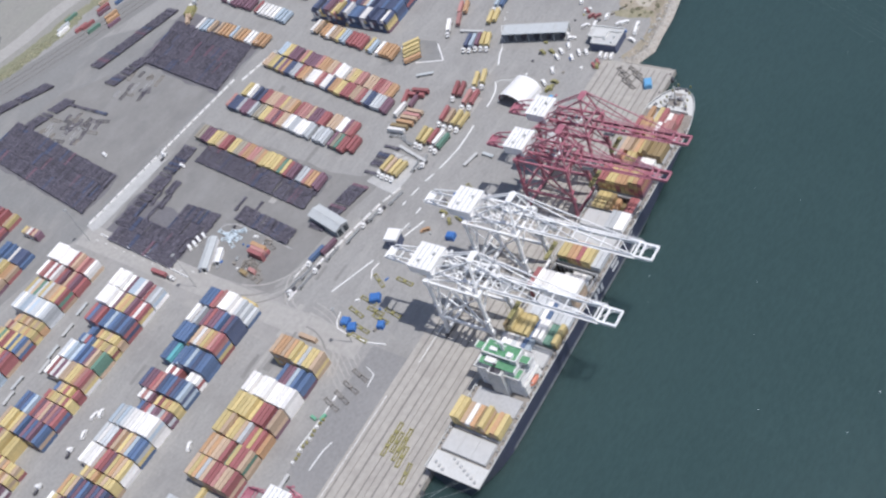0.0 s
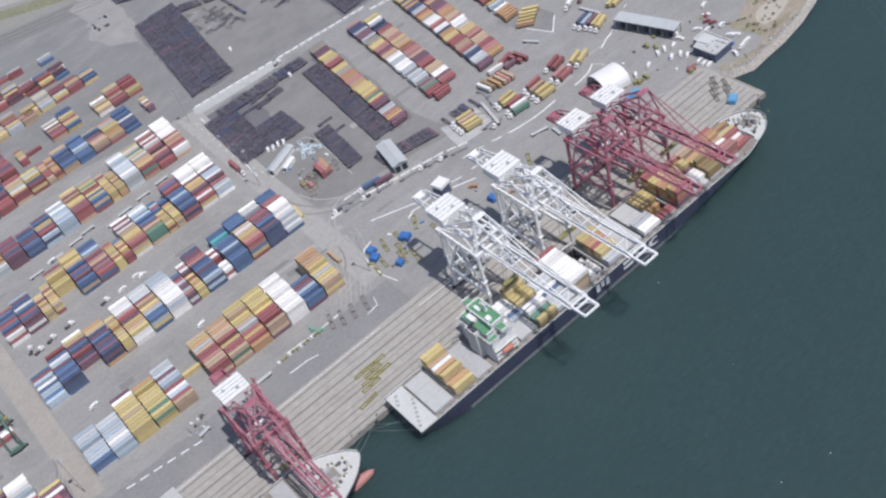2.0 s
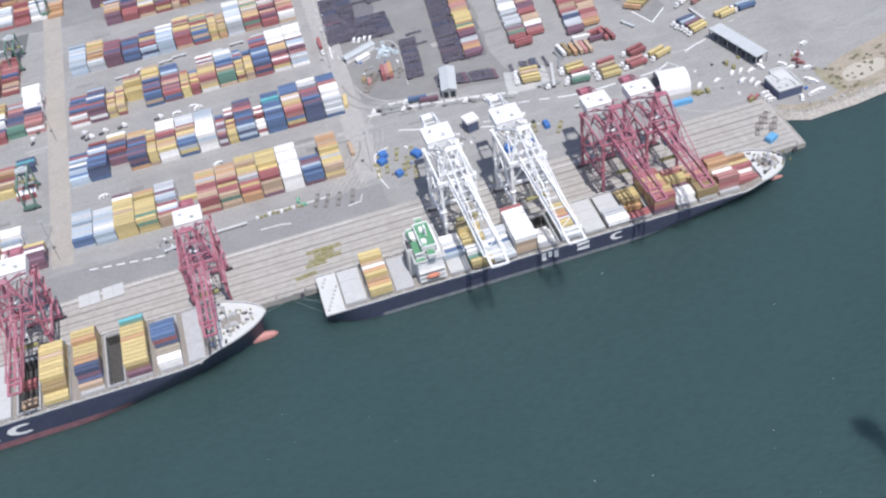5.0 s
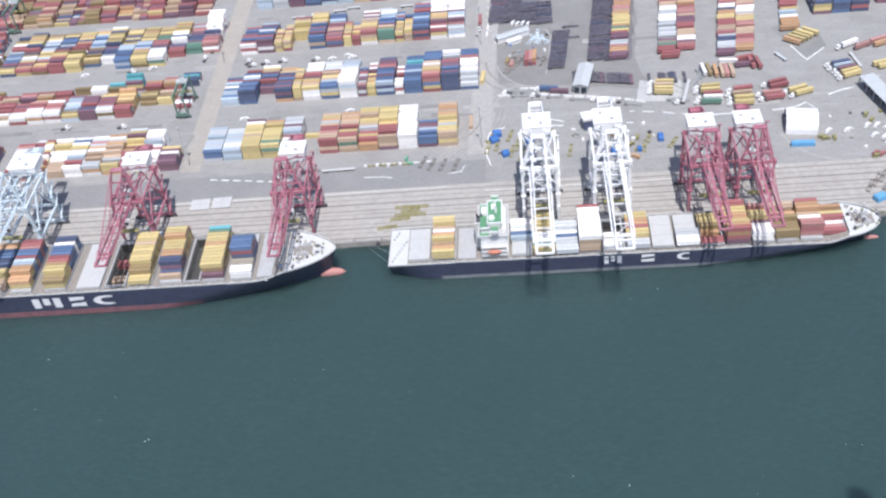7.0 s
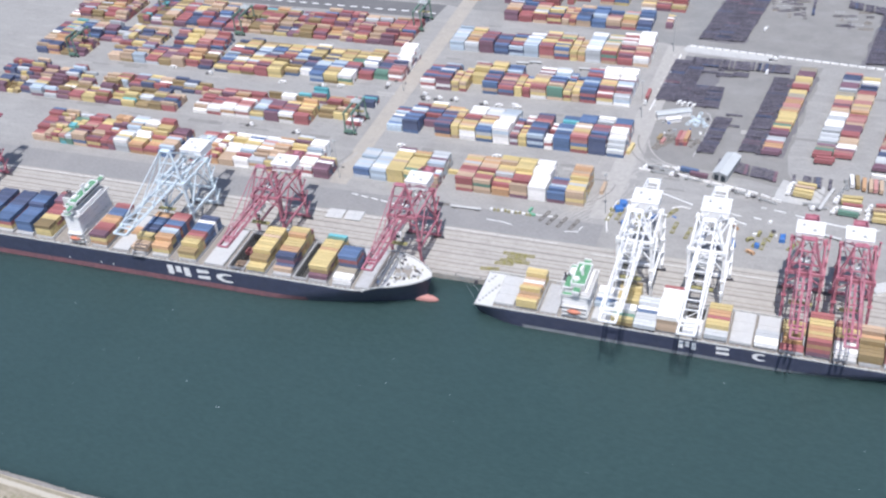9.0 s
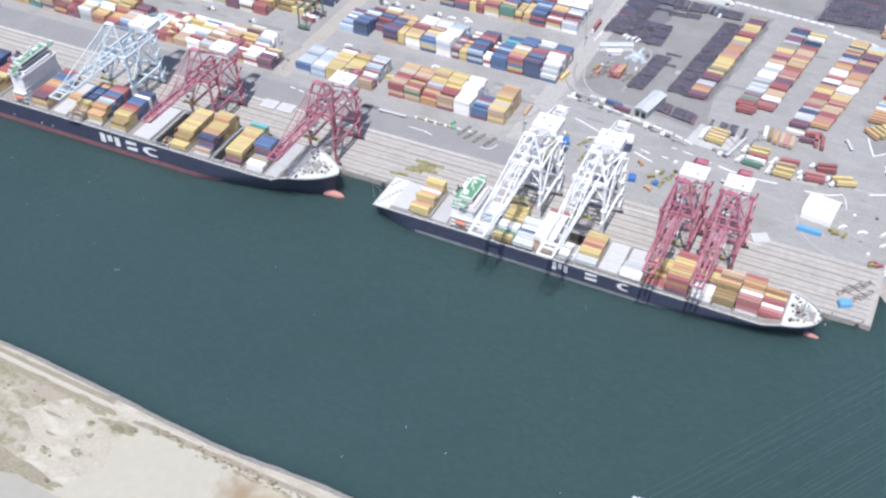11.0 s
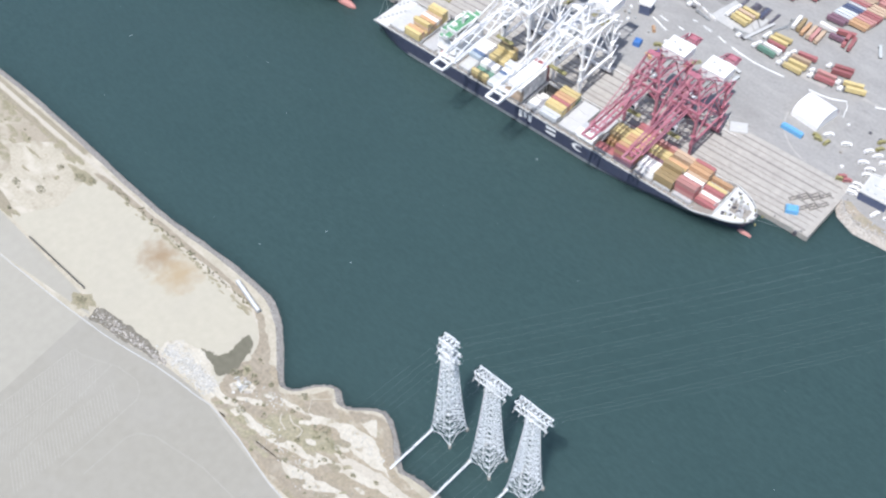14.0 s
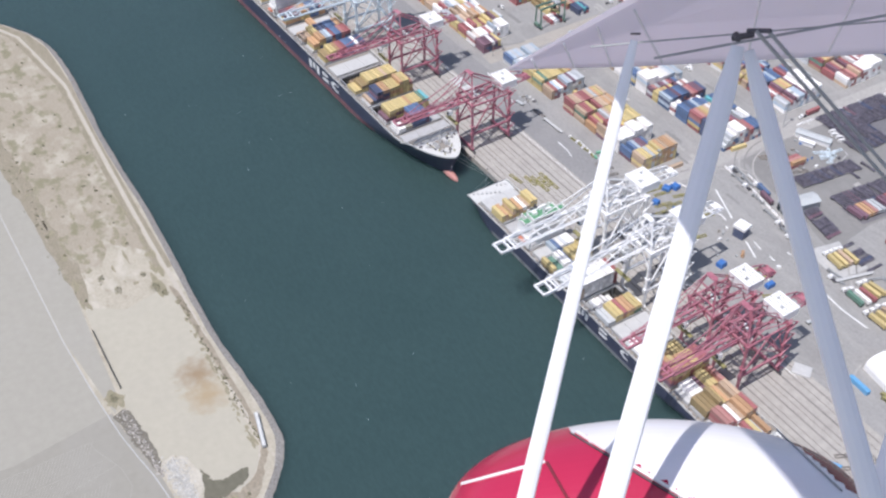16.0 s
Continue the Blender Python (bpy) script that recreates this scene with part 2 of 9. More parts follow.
DUSTY = surface("dusty_asphalt", (0.330, 0.318, 0.302), 0.9, grain=0.06, size=2.0, stains=0.6, stain_rgb=(0.24, 0.232, 0.222), stain_size=14, bump=0.2, more=((0.6, (0.42, 0.395, 0.36), 18, 0.5, 0.54, 0.72),))
EAST_EARTH = surface("shore_earth", (0.36, 0.31, 0.245), 0.95, grain=0.15, size=1.5, stains=0.8, stain_rgb=(0.22, 0.215, 0.13), stain_size=11, bump=0.3)
GRAVEL = surface("track_ballast", (0.235, 0.23, 0.22), 0.95, grain=0.12, size=1.2, stains=0.5, stain_rgb=(0.21, 0.205, 0.20), stain_size=16, bump=0.3)
LOT_ASPHALT = surface("lot_asphalt", (0.245, 0.237, 0.225), 0.9, grain=0.06, size=2.0, stains=0.6, stain_rgb=(0.185, 0.18, 0.176), stain_size=16, bump=0.2, more=((0.5, (0.31, 0.30, 0.288), 24, 1.6, 0.5, 0.7), (0.5, (0.15, 0.146, 0.142), 5, 1.0, 0.62, 0.74)))
DARK_LOT_GROUND = surface("dark_lot_asphalt", (0.175, 0.168, 0.178), 0.9, grain=0.12, size=1.6, stains=0.6, stain_rgb=(0.13, 0.126, 0.132), stain_size=6, bump=0.2)
OLD_ASPHALT = surface("old_asphalt", (0.245, 0.242, 0.234), 0.9, grain=0.07, size=2.0, stains=0.6, stain_rgb=(0.205, 0.198, 0.19), stain_size=22, bump=0.2, more=((0.55, (0.335, 0.32, 0.30), 28, 2.5, 0.5, 0.7),))
SCRUB = surface("scrub_ground", (0.43, 0.39, 0.31), 0.95, grain=0.10, size=1.6, stains=0.5, stain_rgb=(0.27, 0.25, 0.18), stain_size=13, bump=0.4, more=((0.8, (0.52, 0.48, 0.40), 17, 1.8, 0.52, 0.64), (0.5, (0.27, 0.23, 0.165), 11, 2.2, 0.57, 0.68)))
WHITE_SAND = surface("white_sand", (0.51, 0.475, 0.40), 0.95, grain=0.10, size=1.4, stains=0.7, stain_rgb=(0.38, 0.335, 0.255), stain_size=7, bump=0.3, more=((0.8, (0.29, 0.25, 0.18), 6, 1.4, 0.56, 0.66),))
DARK_EARTH = surface("dark_earth", (0.17, 0.155, 0.125), 0.95, grain=0.2, size=1.0, stains=0.5, stain_rgb=(0.3, 0.28, 0.23), stain_size=3)
WEST_SCRUB = surface("dry_scrubland", (0.348, 0.306, 0.237), 0.95, grain=0.12, size=1.3, stains=0.5, stain_rgb=(0.30, 0.26, 0.19), stain_size=10, bump=0.4, more=((0.7, (0.47, 0.43, 0.35), 22, 1.3, 0.5, 0.62), (0.85, (0.225, 0.21, 0.13), 13, 1.2, 0.515, 0.6)))
SHORE_SCRUB = surface("shore_scrub", (0.285, 0.25, 0.185), 0.95, grain=0.2, size=1.0, stains=0.7, stain_rgb=(0.20, 0.19, 0.12), stain_size=7, bump=0.4, more=((0.6, (0.39, 0.35, 0.28), 8, 2.0, 0.54, 0.68),))
BROWN_EARTH = surface("brown_earth", (0.29, 0.25, 0.19), 0.95, grain=0.2, size=1.4, stains=0.7, stain_rgb=(0.38, 0.34, 0.27), stain_size=7, bump=0.3)
HEADLAND = surface("headland_scrub", (0.315, 0.27, 0.2), 0.95, grain=0.18, size=1.2, stains=0.7, stain_rgb=(0.27, 0.235, 0.165), stain_size=7, bump=0.4, more=((0.6, (0.46, 0.42, 0.34), 9, 1.5, 0.52, 0.66), (0.6, (0.215, 0.205, 0.125), 5, 1.2, 0.58, 0.68)))
OLIVE_EARTH = surface("olive_scrub", (0.29, 0.265, 0.18), 0.95, grain=0.25, size=1.2, stains=0.7, stain_rgb=(0.38, 0.34, 0.26), stain_size=8, bump=0.3, more=((0.8, (0.21, 0.20, 0.125), 5, 1.5, 0.55, 0.66),))
SAND_FILL = surface("stained_sand_fill", (0.43, 0.40, 0.322), 0.95, grain=0.04, size=4.0, stains=0.4, stain_rgb=(0.388, 0.36, 0.30), stain_size=22, bump=0.05, spots=((-213, -208, 9.5, (0.27, 0.19, 0.11)), (-198, -209, 10.0, (0.36, 0.275, 0.165))))
PAVED = surface("paved_field", (0.35, 0.332, 0.282), 0.9, grain=0.04, size=4.0, stains=0.4, stain_rgb=(0.386, 0.369, 0.33), stain_size=50, bump=0.1)
PAVED_DARK = surface("older_paving", (0.305, 0.289, 0.246), 0.9, grain=0.04, size=4.0, stains=0.4, stain_rgb=(0.34, 0.325, 0.29), stain_size=40, bump=0.1)
FAINT = surface("faint_paint", (0.352, 0.336, 0.295), 0.9, grain=0.1, size=1.5)
RIPRAP = surface("shore_stone", (0.40, 0.37, 0.33), 0.95, grain=0.35, size=0.9, stains=0.5, stain_rgb=(0.43, 0.36, 0.29), stain_size=4, bump=0.6)
ROCK = surface("broken_stone", (0.37, 0.345, 0.31), 0.95, grain=0.25, size=0.6, vary=0.35, island=True, bump=0.4)
RUBBLE = surface("pale_rubble", (0.47, 0.46, 0.43), 0.95, grain=0.2, size=0.8, vary=0.2, island=True)
GRASS = surface("dry_grass", (0.27, 0.245, 0.165), 0.95, grain=0.3, size=0.9, stains=0.6, stain_rgb=(0.38, 0.33, 0.25), stain_size=3, bump=0.4)
LEAF = surface("shrub_leaf", (0.25, 0.24, 0.155), 0.8, grain=0.3, size=0.8, vary=0.4, island=True)
WHITE_STEEL = surface("white_painted_steel", (0.85, 0.845, 0.83), 0.45, grain=0.05, size=1.5, stains=0.25, stain_rgb=(0.5, 0.46, 0.42), stain_size=4)
PALE_STEEL = surface("pale_blue_painted_steel", (0.62, 0.70, 0.74), 0.45, grain=0.05, size=1.5, stains=0.25, stain_rgb=(0.45, 0.45, 0.44), stain_size=4)
RED_STEEL = surface("faded_red_steel", (0.385, 0.14, 0.18), 0.55, grain=0.15, size=1.5, stains=0.55, stain_rgb=(0.56, 0.35, 0.38), stain_size=4)
HOUSE_WHITE = surface("white_sheet_metal", (0.835, 0.82, 0.80), 0.5, grain=0.04, size=1.0, stains=0.2, stain_rgb=(0.55, 0.52, 0.48), stain_size=5)
DARK_STEEL = surface("dark_steel", (0.085, 0.08, 0.092), 0.6, grain=0.2, size=1.0, vary=0.35, island=True)
PALE_STRIP = surface("pale_concrete", (0.47, 0.465, 0.45), 0.9, grain=0.08, size=1.5, stains=0.5, stain_rgb=(0.33, 0.325, 0.315), stain_size=7, bump=0.2)
FOAM = surface("foam_fleck", (0.7, 0.72, 0.7), 0.9, grain=0.1, size=0.5)
CHASSIS = surface("worn_chassis_paint", (0.125, 0.115, 0.142), 0.7, grain=0.3, size=1.0, vary=0.4, island=True)
GREY_STEEL = surface("grey_steel", (0.36, 0.37, 0.37), 0.55, grain=0.1, size=1.0, stains=0.4, stain_rgb=(0.27, 0.25, 0.23), stain_size=3)
GALV = surface("galvanised_steel", (0.80, 0.82, 0.83), 0.5, 0.1, grain=0.08, size=1.0)
HULL = surface("navy_hull_paint", (0.059, 0.066, 0.106), 0.4, grain=0.15, size=3.0, stains=0.35, stain_rgb=(0.06, 0.055, 0.06), stain_size=6)
BOOT = surface("red_boot_paint", (0.25, 0.12, 0.13), 0.6, grain=0.2, size=2.0, stains=0.6, stain_rgb=(0.13, 0.09, 0.11), stain_size=5)
BOOT_GREY = surface("weathered_boot_paint", (0.24, 0.25, 0.26), 0.6, grain=0.2, size=2.0, stains=0.5, stain_rgb=(0.10, 0.10, 0.11), stain_size=5)
BULB = surface("bulb_red_paint", (0.50, 0.24, 0.21), 0.6, grain=0.15, size=1.0)
DECK_GREY = surface("grey_deck_paint", (0.45, 0.45, 0.45), 0.7, grain=0.1, size=1.5, stains=0.4, stain_rgb=(0.33, 0.30, 0.27), stain_size=3)
DECK_RUST = surface("rusty_deck_plate", (0.29, 0.265, 0.235), 0.8, grain=0.15, size=1.5, stains=0.5, stain_rgb=(0.24, 0.20, 0.17), stain_size=4)
DECK_WHITE = surface("white_deck_paint", (0.60, 0.60, 0.58), 0.6, grain=0.07, size=1.0, stains=0.35, stain_rgb=(0.5, 0.46, 0.4), stain_size=2.5)
DECK_GREEN = surface("green_deck_paint", (0.115, 0.29, 0.155), 0.6, grain=0.12, size=1.0, stains=0.3, stain_rgb=(0.24, 0.30, 0.24), stain_size=2)
HATCH = surface("hatch_cover_paint", (0.525, 0.522, 0.508), 0.6, grain=0.06, size=2.0, stains=0.3, stain_rgb=(0.45, 0.44, 0.42), stain_size=4)
# near black: the holds' shade put into the colour; a low wall shares it
HOLD = surface("hold_shade_and_dark_wall", (0.075, 0.072, 0.068), 0.8, grain=0.2, size=1.5)
ORANGE = surface("lifeboat_orange", (0.60, 0.23, 0.15), 0.5, grain=0.05, size=0.5)
GLASS = surface("dark_window_glass", (0.03, 0.04, 0.05), 0.12, grain=0.0, spec=0.6)
TYRE = surface("tyre_rubber", (0.04, 0.04, 0.04), 0.9, grain=0.2, size=0.3)
BLUE_TARP = surface("blue_sheet", (0.055, 0.16, 0.43), 0.6, grain=0.1, size=0.8, stains=0.3, stain_rgb=(0.12, 0.3, 0.6), stain_size=2)
SKY_TARP = surface("light_blue_sheet", (0.14, 0.36, 0.60), 0.6, grain=0.08, size=0.8)
OLIVE = surface("olive_yellow_steel", (0.29, 0.265, 0.115), 0.7, grain=0.2, size=0.8, stains=0.4, stain_rgb=(0.2, 0.2, 0.1), stain_size=2)
YARD_GREEN = surface("dull_green_crane_paint", (0.13, 0.22, 0.17), 0.6, grain=0.15, size=0.8, stains=0.3, stain_rgb=(0.25, 0.27, 0.24), stain_size=2)
GREEN_PAINT = surface("green_crane_paint", (0.16, 0.40, 0.26), 0.55, grain=0.1, size=0.8)
CONCRETE = surface("quay_concrete", (0.40, 0.37, 0.33), 0.9, grain=0.12, size=2.0, stains=0.5, stain_rgb=(0.2, 0.19, 0.17), stain_size=5, bump=0.2)
ROOF_GREY = surface("grey_sheet_roof", (0.50, 0.52, 0.52), 0.55, grain=0.06, size=1.0, stains=0.3, stain_rgb=(0.38, 0.36, 0.34), stain_size=4)
POND = surface("still_pond", (0.16, 0.15, 0.11), 0.15, grain=0.1, size=3.0)
CABLE = surface("aluminium_cable", (0.22, 0.25, 0.25), 0.6, 0.1, grain=0.0)

PAINT_RGB = {
    "W": (0.95, 0.91, 0.86), "G": (0.55, 0.57, 0.58), "L": (0.45, 0.55, 0.64), "Y": (0.66, 0.50, 0.16), "O": (0.58, 0.31, 0.12),
    "T": (0.56, 0.38, 0.23), "R": (0.38, 0.085, 0.085), "M": (0.21, 0.085, 0.13), "B": (0.07, 0.15, 0.32), "N": (0.05, 0.075, 0.17),
    "E": (0.10, 0.25, 0.17), "P": (0.50, 0.20, 0.17), "C": (0.36, 0.31, 0.22), "K": (0.075, 0.45, 0.50), "D": (0.30, 0.20, 0.06),
}
PAINT_RGB = {k: tuple(0.72 * v + 0.28 * (0.13 + 0.56 * (c[0] + c[1] + c[2]) / 3) for v in c) for k, c in PAINT_RGB.items()}  # greyed towards one tone: haze in the air put into the paints
WORD = {"W": "white", "G": "light grey", "L": "pale blue", "Y": "mustard yellow", "O": "orange", "T": "tan", "R": "dark red", "M": "maroon",
        "B": "blue", "N": "navy", "E": "green", "P": "faded pink", "C": "beige", "K": "turquoise", "D": "brown"}
PAINTS = {k: surface("container_paint_" + WORD[k].replace(" ", "_"), c, 0.55, grain=0.09, size=1.1, stains=0.3, stain_rgb=tuple(0.55 * x + 0.12 for x in c), stain_size=2.6, vary=0.16) for k, c in PAINT_RGB.items()}
PILED = {k: surface("piled_container_paint_" + WORD[k].replace(" ", "_"), c, 0.55, grain=0.09, size=1.1, stains=0.3, stain_rgb=tuple(0.55 * x + 0.12 for x in c), stain_size=2.6, vary=0.24, island=True) for k, c in PAINT_RGB.items()}
PAINT_KEYS = list(PAINT_RGB)
PILED_LIST = [PILED[k] for k in PAINT_KEYS]
SLOT = {k: i for i, k in enumerate(PAINT_KEYS)}

# ---- ground, water and quay ----
rng = random.Random(5)


def quay_y(x):
    """The quay runs almost along x, a little outwards to the west."""
    return -1.0 + 0.0155 * x


solid("water", Geo().poly([(-4500, -4500, -2.8), (4500, -4500, -2.8), (4500, 4500, -2.8), (-4500, 4500, -2.8)]), WATER,
      "dark teal harbour water with small ripples", "water", kind="structure")

SHORE_E = [(0.0, 31.0), (5, 24.5), (14, 20.6), (26, 21.8), (40, 22.5), (58, 25.5), (75, 30.5), (110, 45), (180, 60), (400, 90), (4000, 500)]
outline = [(-4000, quay_y(-900)), (-900, quay_y(-900)), (0, quay_y(0))] + SHORE_E + [(4000, 4000), (-4000, 4000)]
solid("ground", Geo().poly([(x, y, 0) for x, y in outline]), ASPHALT, "grey worn asphalt of the container terminal yard", "ground", kind="structure")

g = Geo()
g.poly([(-900, quay_y(-900), -6), (0, quay_y(0), -6), (0, quay_y(0), 0), (-900, quay_y(-900), 0)])
g.poly([(0, quay_y(0), -6), (0, 31, -6), (0, 31, 0), (0, quay_y(0), 0)])
solid("quay_wall", g, CONCRETE, "weathered concrete quay wall above the water", "wall", kind="structure")
# kerb on the quay edge
g = Geo()
for i in range(60):
    x0, x1 = -900 + 15 * i, -900 + 15 * i + 14.8
    g.hexa([(x0, quay_y(x0) + 0.02, 0.01), (x1, quay_y(x1) + 0.02, 0.01), (x1, quay_y(x1) + 0.7, 0.01), (x0, quay_y(x0) + 0.7, 0.01),
            (x0, quay_y(x0) + 0.02, 0.32), (x1, quay_y(x1) + 0.02, 0.32), (x1, quay_y(x1) + 0.7, 0.3), (x0, quay_y(x0) + 0.7, 0.3)])
for i in range(3):
    g.box(-0.4, 2 + 9.6 * i + 3.6, 0.01, 0.7, 9.3, 0.3)
solid("kerb", g, CONCRETE, "low concrete kerb along the quay edge", "kerb", kind="structure")


def strip(name, x0, x1, y0, y1, z, mat, label, category, tilt=0.0155):
    """A flat strip that follows the quay's slant."""
    q = Geo()
    n = max(1, int((x1 - x0) / 40))
    for i in range(n):
        a, b = x0 + (x1 - x0) * i / n, x0 + (x1 - x0) * (i + 1) / n
        q.poly([(a, y0 + tilt * a, z), (b, y0 + tilt * b, z), (b, y1 + tilt * b, z), (a, y1 + tilt * a, z)])
    return solid(name, q, mat, label, category, kind="structure")


strip("apron", -900, -0.6, -0.4, 40, 0.012, APRON, "pale concrete quay apron with crane rails", "pavement")
strip("apron_lane", -900, -205, 40, 60, 0.010, DARK_ASPHALT, "darker asphalt lane behind the quay apron", "pavement")
for k, (y, wd) in enumerate(((2.2, 0.9), (6.0, 0.35), (9.5, 0.7), (12.6, 0.4), (17.2, 0.8), (20.6, 0.35), (23.5, 0.7), (28.4, 1.0), (32.5, 0.4), (36.5, 0.8))):
    strip("crane_rail", -900, -3, y - wd / 2, y + wd / 2, 0.022 + 0.0005 * k, GROOVE, "dark rail groove set into the quay apron", "rail")
# concrete lanes between the blocks
q = Geo()
q.poly([(-215, 62, 0.015), (-203, 62, 0.015), (-196, 270, 0.015), (-211, 270, 0.015)])
solid("road", q, LANE, "pale worn concrete road between the container blocks", "road", kind="structure")
q = Geo()
q.poly([(-374, 60, 0.014), (-363, 60, 0.014), (-367, 330, 0.014), (-379, 330, 0.014)])
solid("road", q, SANDY_LANE, "pale sandy lane between two fields of containers", "road", kind="structure")
q = Geo()
q.poly([(-900, 277, 0.016), (-390, 281, 0.016), (-388, 304, 0.016), (-900, 300, 0.016)])
solid("road", q, DARK_ROAD, "dark asphalt strip behind the container field", "road", kind="structure")
STRIP_DASHES = [(-640 + 11.0 * k, 288.6 + 0.01 * k) for k in range(23)]
def ragged(pts, z, seed, rough=1.0, step=2.6):
    """A flat patch whose outline wanders about the polygon pts."""
    r = random.Random(seed)
    out = []
    for i in range(len(pts)):
        a, b = Vector(pts[i]), Vector(pts[(i + 1) % len(pts)])
        n = max(2, int((b - a).length / step))
        for k in range(n):
            p = a.lerp(b, k / n)
            out.append((p.x + r.gauss(0, 0.45 * rough), p.y + r.gauss(0, 0.45 * rough), z))
    return Geo().poly(out)


def stroke(pts, width, dash=0.0, gap=0.0, z=0.03):
    """A painted line through pts; dashed if dash is given."""
    q = Geo()
    for (xa, ya), (xb, yb) in zip(pts, pts[1:]):
        d = Vector((xb - xa, yb - ya))
        ln = d.length
        d.normalize()
        n = Vector((-d.y, d.x)) * width / 2
        s = 0.0
        while s < ln:
            e = min(ln, s + (dash or ln))
            a, b = Vector((xa, ya)) + d * s, Vector((xa, ya)) + d * e
            q.poly([(a.x - n.x, a.y - n.y, z), (b.x - n.x, b.y - n.y, z), (b.x + n.x, b.y + n.y, z), (a.x + n.x, a.y + n.y, z)])
            s = e + gap if dash else ln
    return q


# dirt and tracks behind the terminal
def lane(pts, w, z):
    """A flat band of width w along pts."""
    q = Geo()
    for (xa, ya), (xb, yb) in zip(pts, pts[1:]):
        q.poly([(xa, ya - w / 2, z), (xb, yb - w / 2, z), (xb, yb + w / 2, z), (xa, ya + w / 2, z)])
    return q


q = Geo()
q.poly([(-900, 700, 0.02), (-260, 500, 0.02), (-165, 472, 0.02), (-56, 446, 0.02), (60, 410, 0.02), (300, 330, 0.02), (2000, 200, 0.02), (2000, 3500, 0.02), (-900, 3500, 0.02)])
solid("ground", q, DIRT, "grey bare earth behind the terminal", "ground", kind="structure")
VERGE_LINE = [(-800, 720), (-260, 537), (-200, 502), (-166, 486), (-139, 467), (-106, 456.5), (-76, 449), (-46, 446), (60, 420), (300, 340)]
for k, (x, y) in enumerate(VERGE_LINE[:-1]):
    (xa, ya), (xb, yb) = (x, y), VERGE_LINE[k + 1]
    w_ = 8.5 if -270 < x < -60 else 5.0
    q = ragged([(xa - 1, ya - w_), (xb + 1, yb - w_), (xb + 1, yb + w_), (xa - 1, ya + w_)], 0.04 + 0.0004 * k, 20 + k, 1.6, 2.2)
    solid("ground", q, VERGE, "strip of rough olive grass between road and rail tracks", "ground", kind="structure")
q = Geo()
rv = random.Random(23)
for k in range(900):
    f_ = rv.random()
    n_ = rv.choice((1, 2, 3, 4, 4, 5, 5, 6))
    (xa, ya), (xb, yb) = VERGE_LINE[n_], VERGE_LINE[n_ + 1]
    q.blob(xa + (xb - xa) * f_, ya + (yb - ya) * f_ + rv.gauss(-2.0, 3.0), 0.0, rv.uniform(0.25, 0.9), k)
solid("verge_scrub", q, LEAF, "low dark green scrub on the grass strip", "shrubs", kind="stuff")
solid("road", lane([(x, y + 24) for x, y in VERGE_LINE], 15, 0.045), LANE, "pale concrete road behind the terminal", "road", kind="structure")
solid("road", lane([(x, y + 95) for x, y in VERGE_LINE], 8, 0.05), OLD_ASPHALT, "worn asphalt road on the bare land", "road", kind="structure")
q = ragged([(-133, 506), (-134, 520), (-121, 543), (-101, 541), (-97, 527), (-98, 515), (-79, 508), (-79, 498), (-85, 493), (-110, 499)], 0.06, 7, 0.9, 4.0)
solid("road", q, DARK_ROAD, "dark asphalt yard beside a white building", "road", kind="structure")
q = ragged([(-97, 517), (-96, 532), (-84, 527), (-79, 510)], 0.064, 12, 1.2, 3.0)
solid("ground", q, TRACK, "sandy bare ground beside the asphalt yard", "ground", kind="structure")
for k, (a_, b_) in enumerate((((-110, 496), (-98, 487)), ((-139, 500), (-132, 495)), ((-97, 560), (-84, 553)))):
    solid("painted_line", stroke([a_, b_], 1.6, z=0.07), LINE, "broad white line painted on the road", "road marking", "painted lines", "structure")
solid("ground", lane([(-420, 545), (-260, 490), (-163, 460), (-82, 424), (20, 385), (120, 350)], 26, 0.013), GRAVEL, "dark grey track ballast", "ground", kind="structure")
for k in range(3):
    q = Geo()
    d = 5.0 + 6.2 * k
    pts = [(-420, 530 + d), (-260, 478 + d), (-163, 449 + d), (-82, 413 + d), (20, 374 + d), (120, 340 + d)]
    for (xa, ya), (xb, yb) in zip(pts, pts[1:]):
        for o in (-0.6, 0.6):
            q.beam((xa, ya + o, 0.1), (xb, yb + o, 0.08), 0.07, 0.14)
    solid("railway_track", q, GROOVE, "rusty railway track on the yard's edge", "railway track", "tracks behind the yard", "structure")
q = ragged([(-171, 487), (-167.8, 472.6), (-168.9, 452), (-174.4, 404.3), (-184.1, 380.3), (-199.7, 394.4), (-205.7, 416.8), (-195.5, 440.6), (-198.4, 472), (-181.6, 481.1)], 0.0475, 3, 1.6, 4.0)
solid("ground", q, DUSTY, "pale dusty ground at the corner of the yard", "ground", kind="structure")
q = ragged([(-420, 306), (-395, 306), (-205, 272), (-40, 262), (-20, 340), (-60, 400), (-130, 440), (-300, 500), (-420, 530)], 0.006, 4, 3.0, 10.0)
solid("pavement", q, OLD_ASPHALT, "old dark asphalt in the back of the yard", "pavement", kind="structure")
q = ragged([(-194, 276), (-176, 404), (-112, 385), (-80, 352), (-78, 268)], 0.011, 8, 2.5, 8.0)
solid("pavement", q, LOT_ASPHALT, "worn blue-grey asphalt of the chassis lot", "pavement", kind="structure")
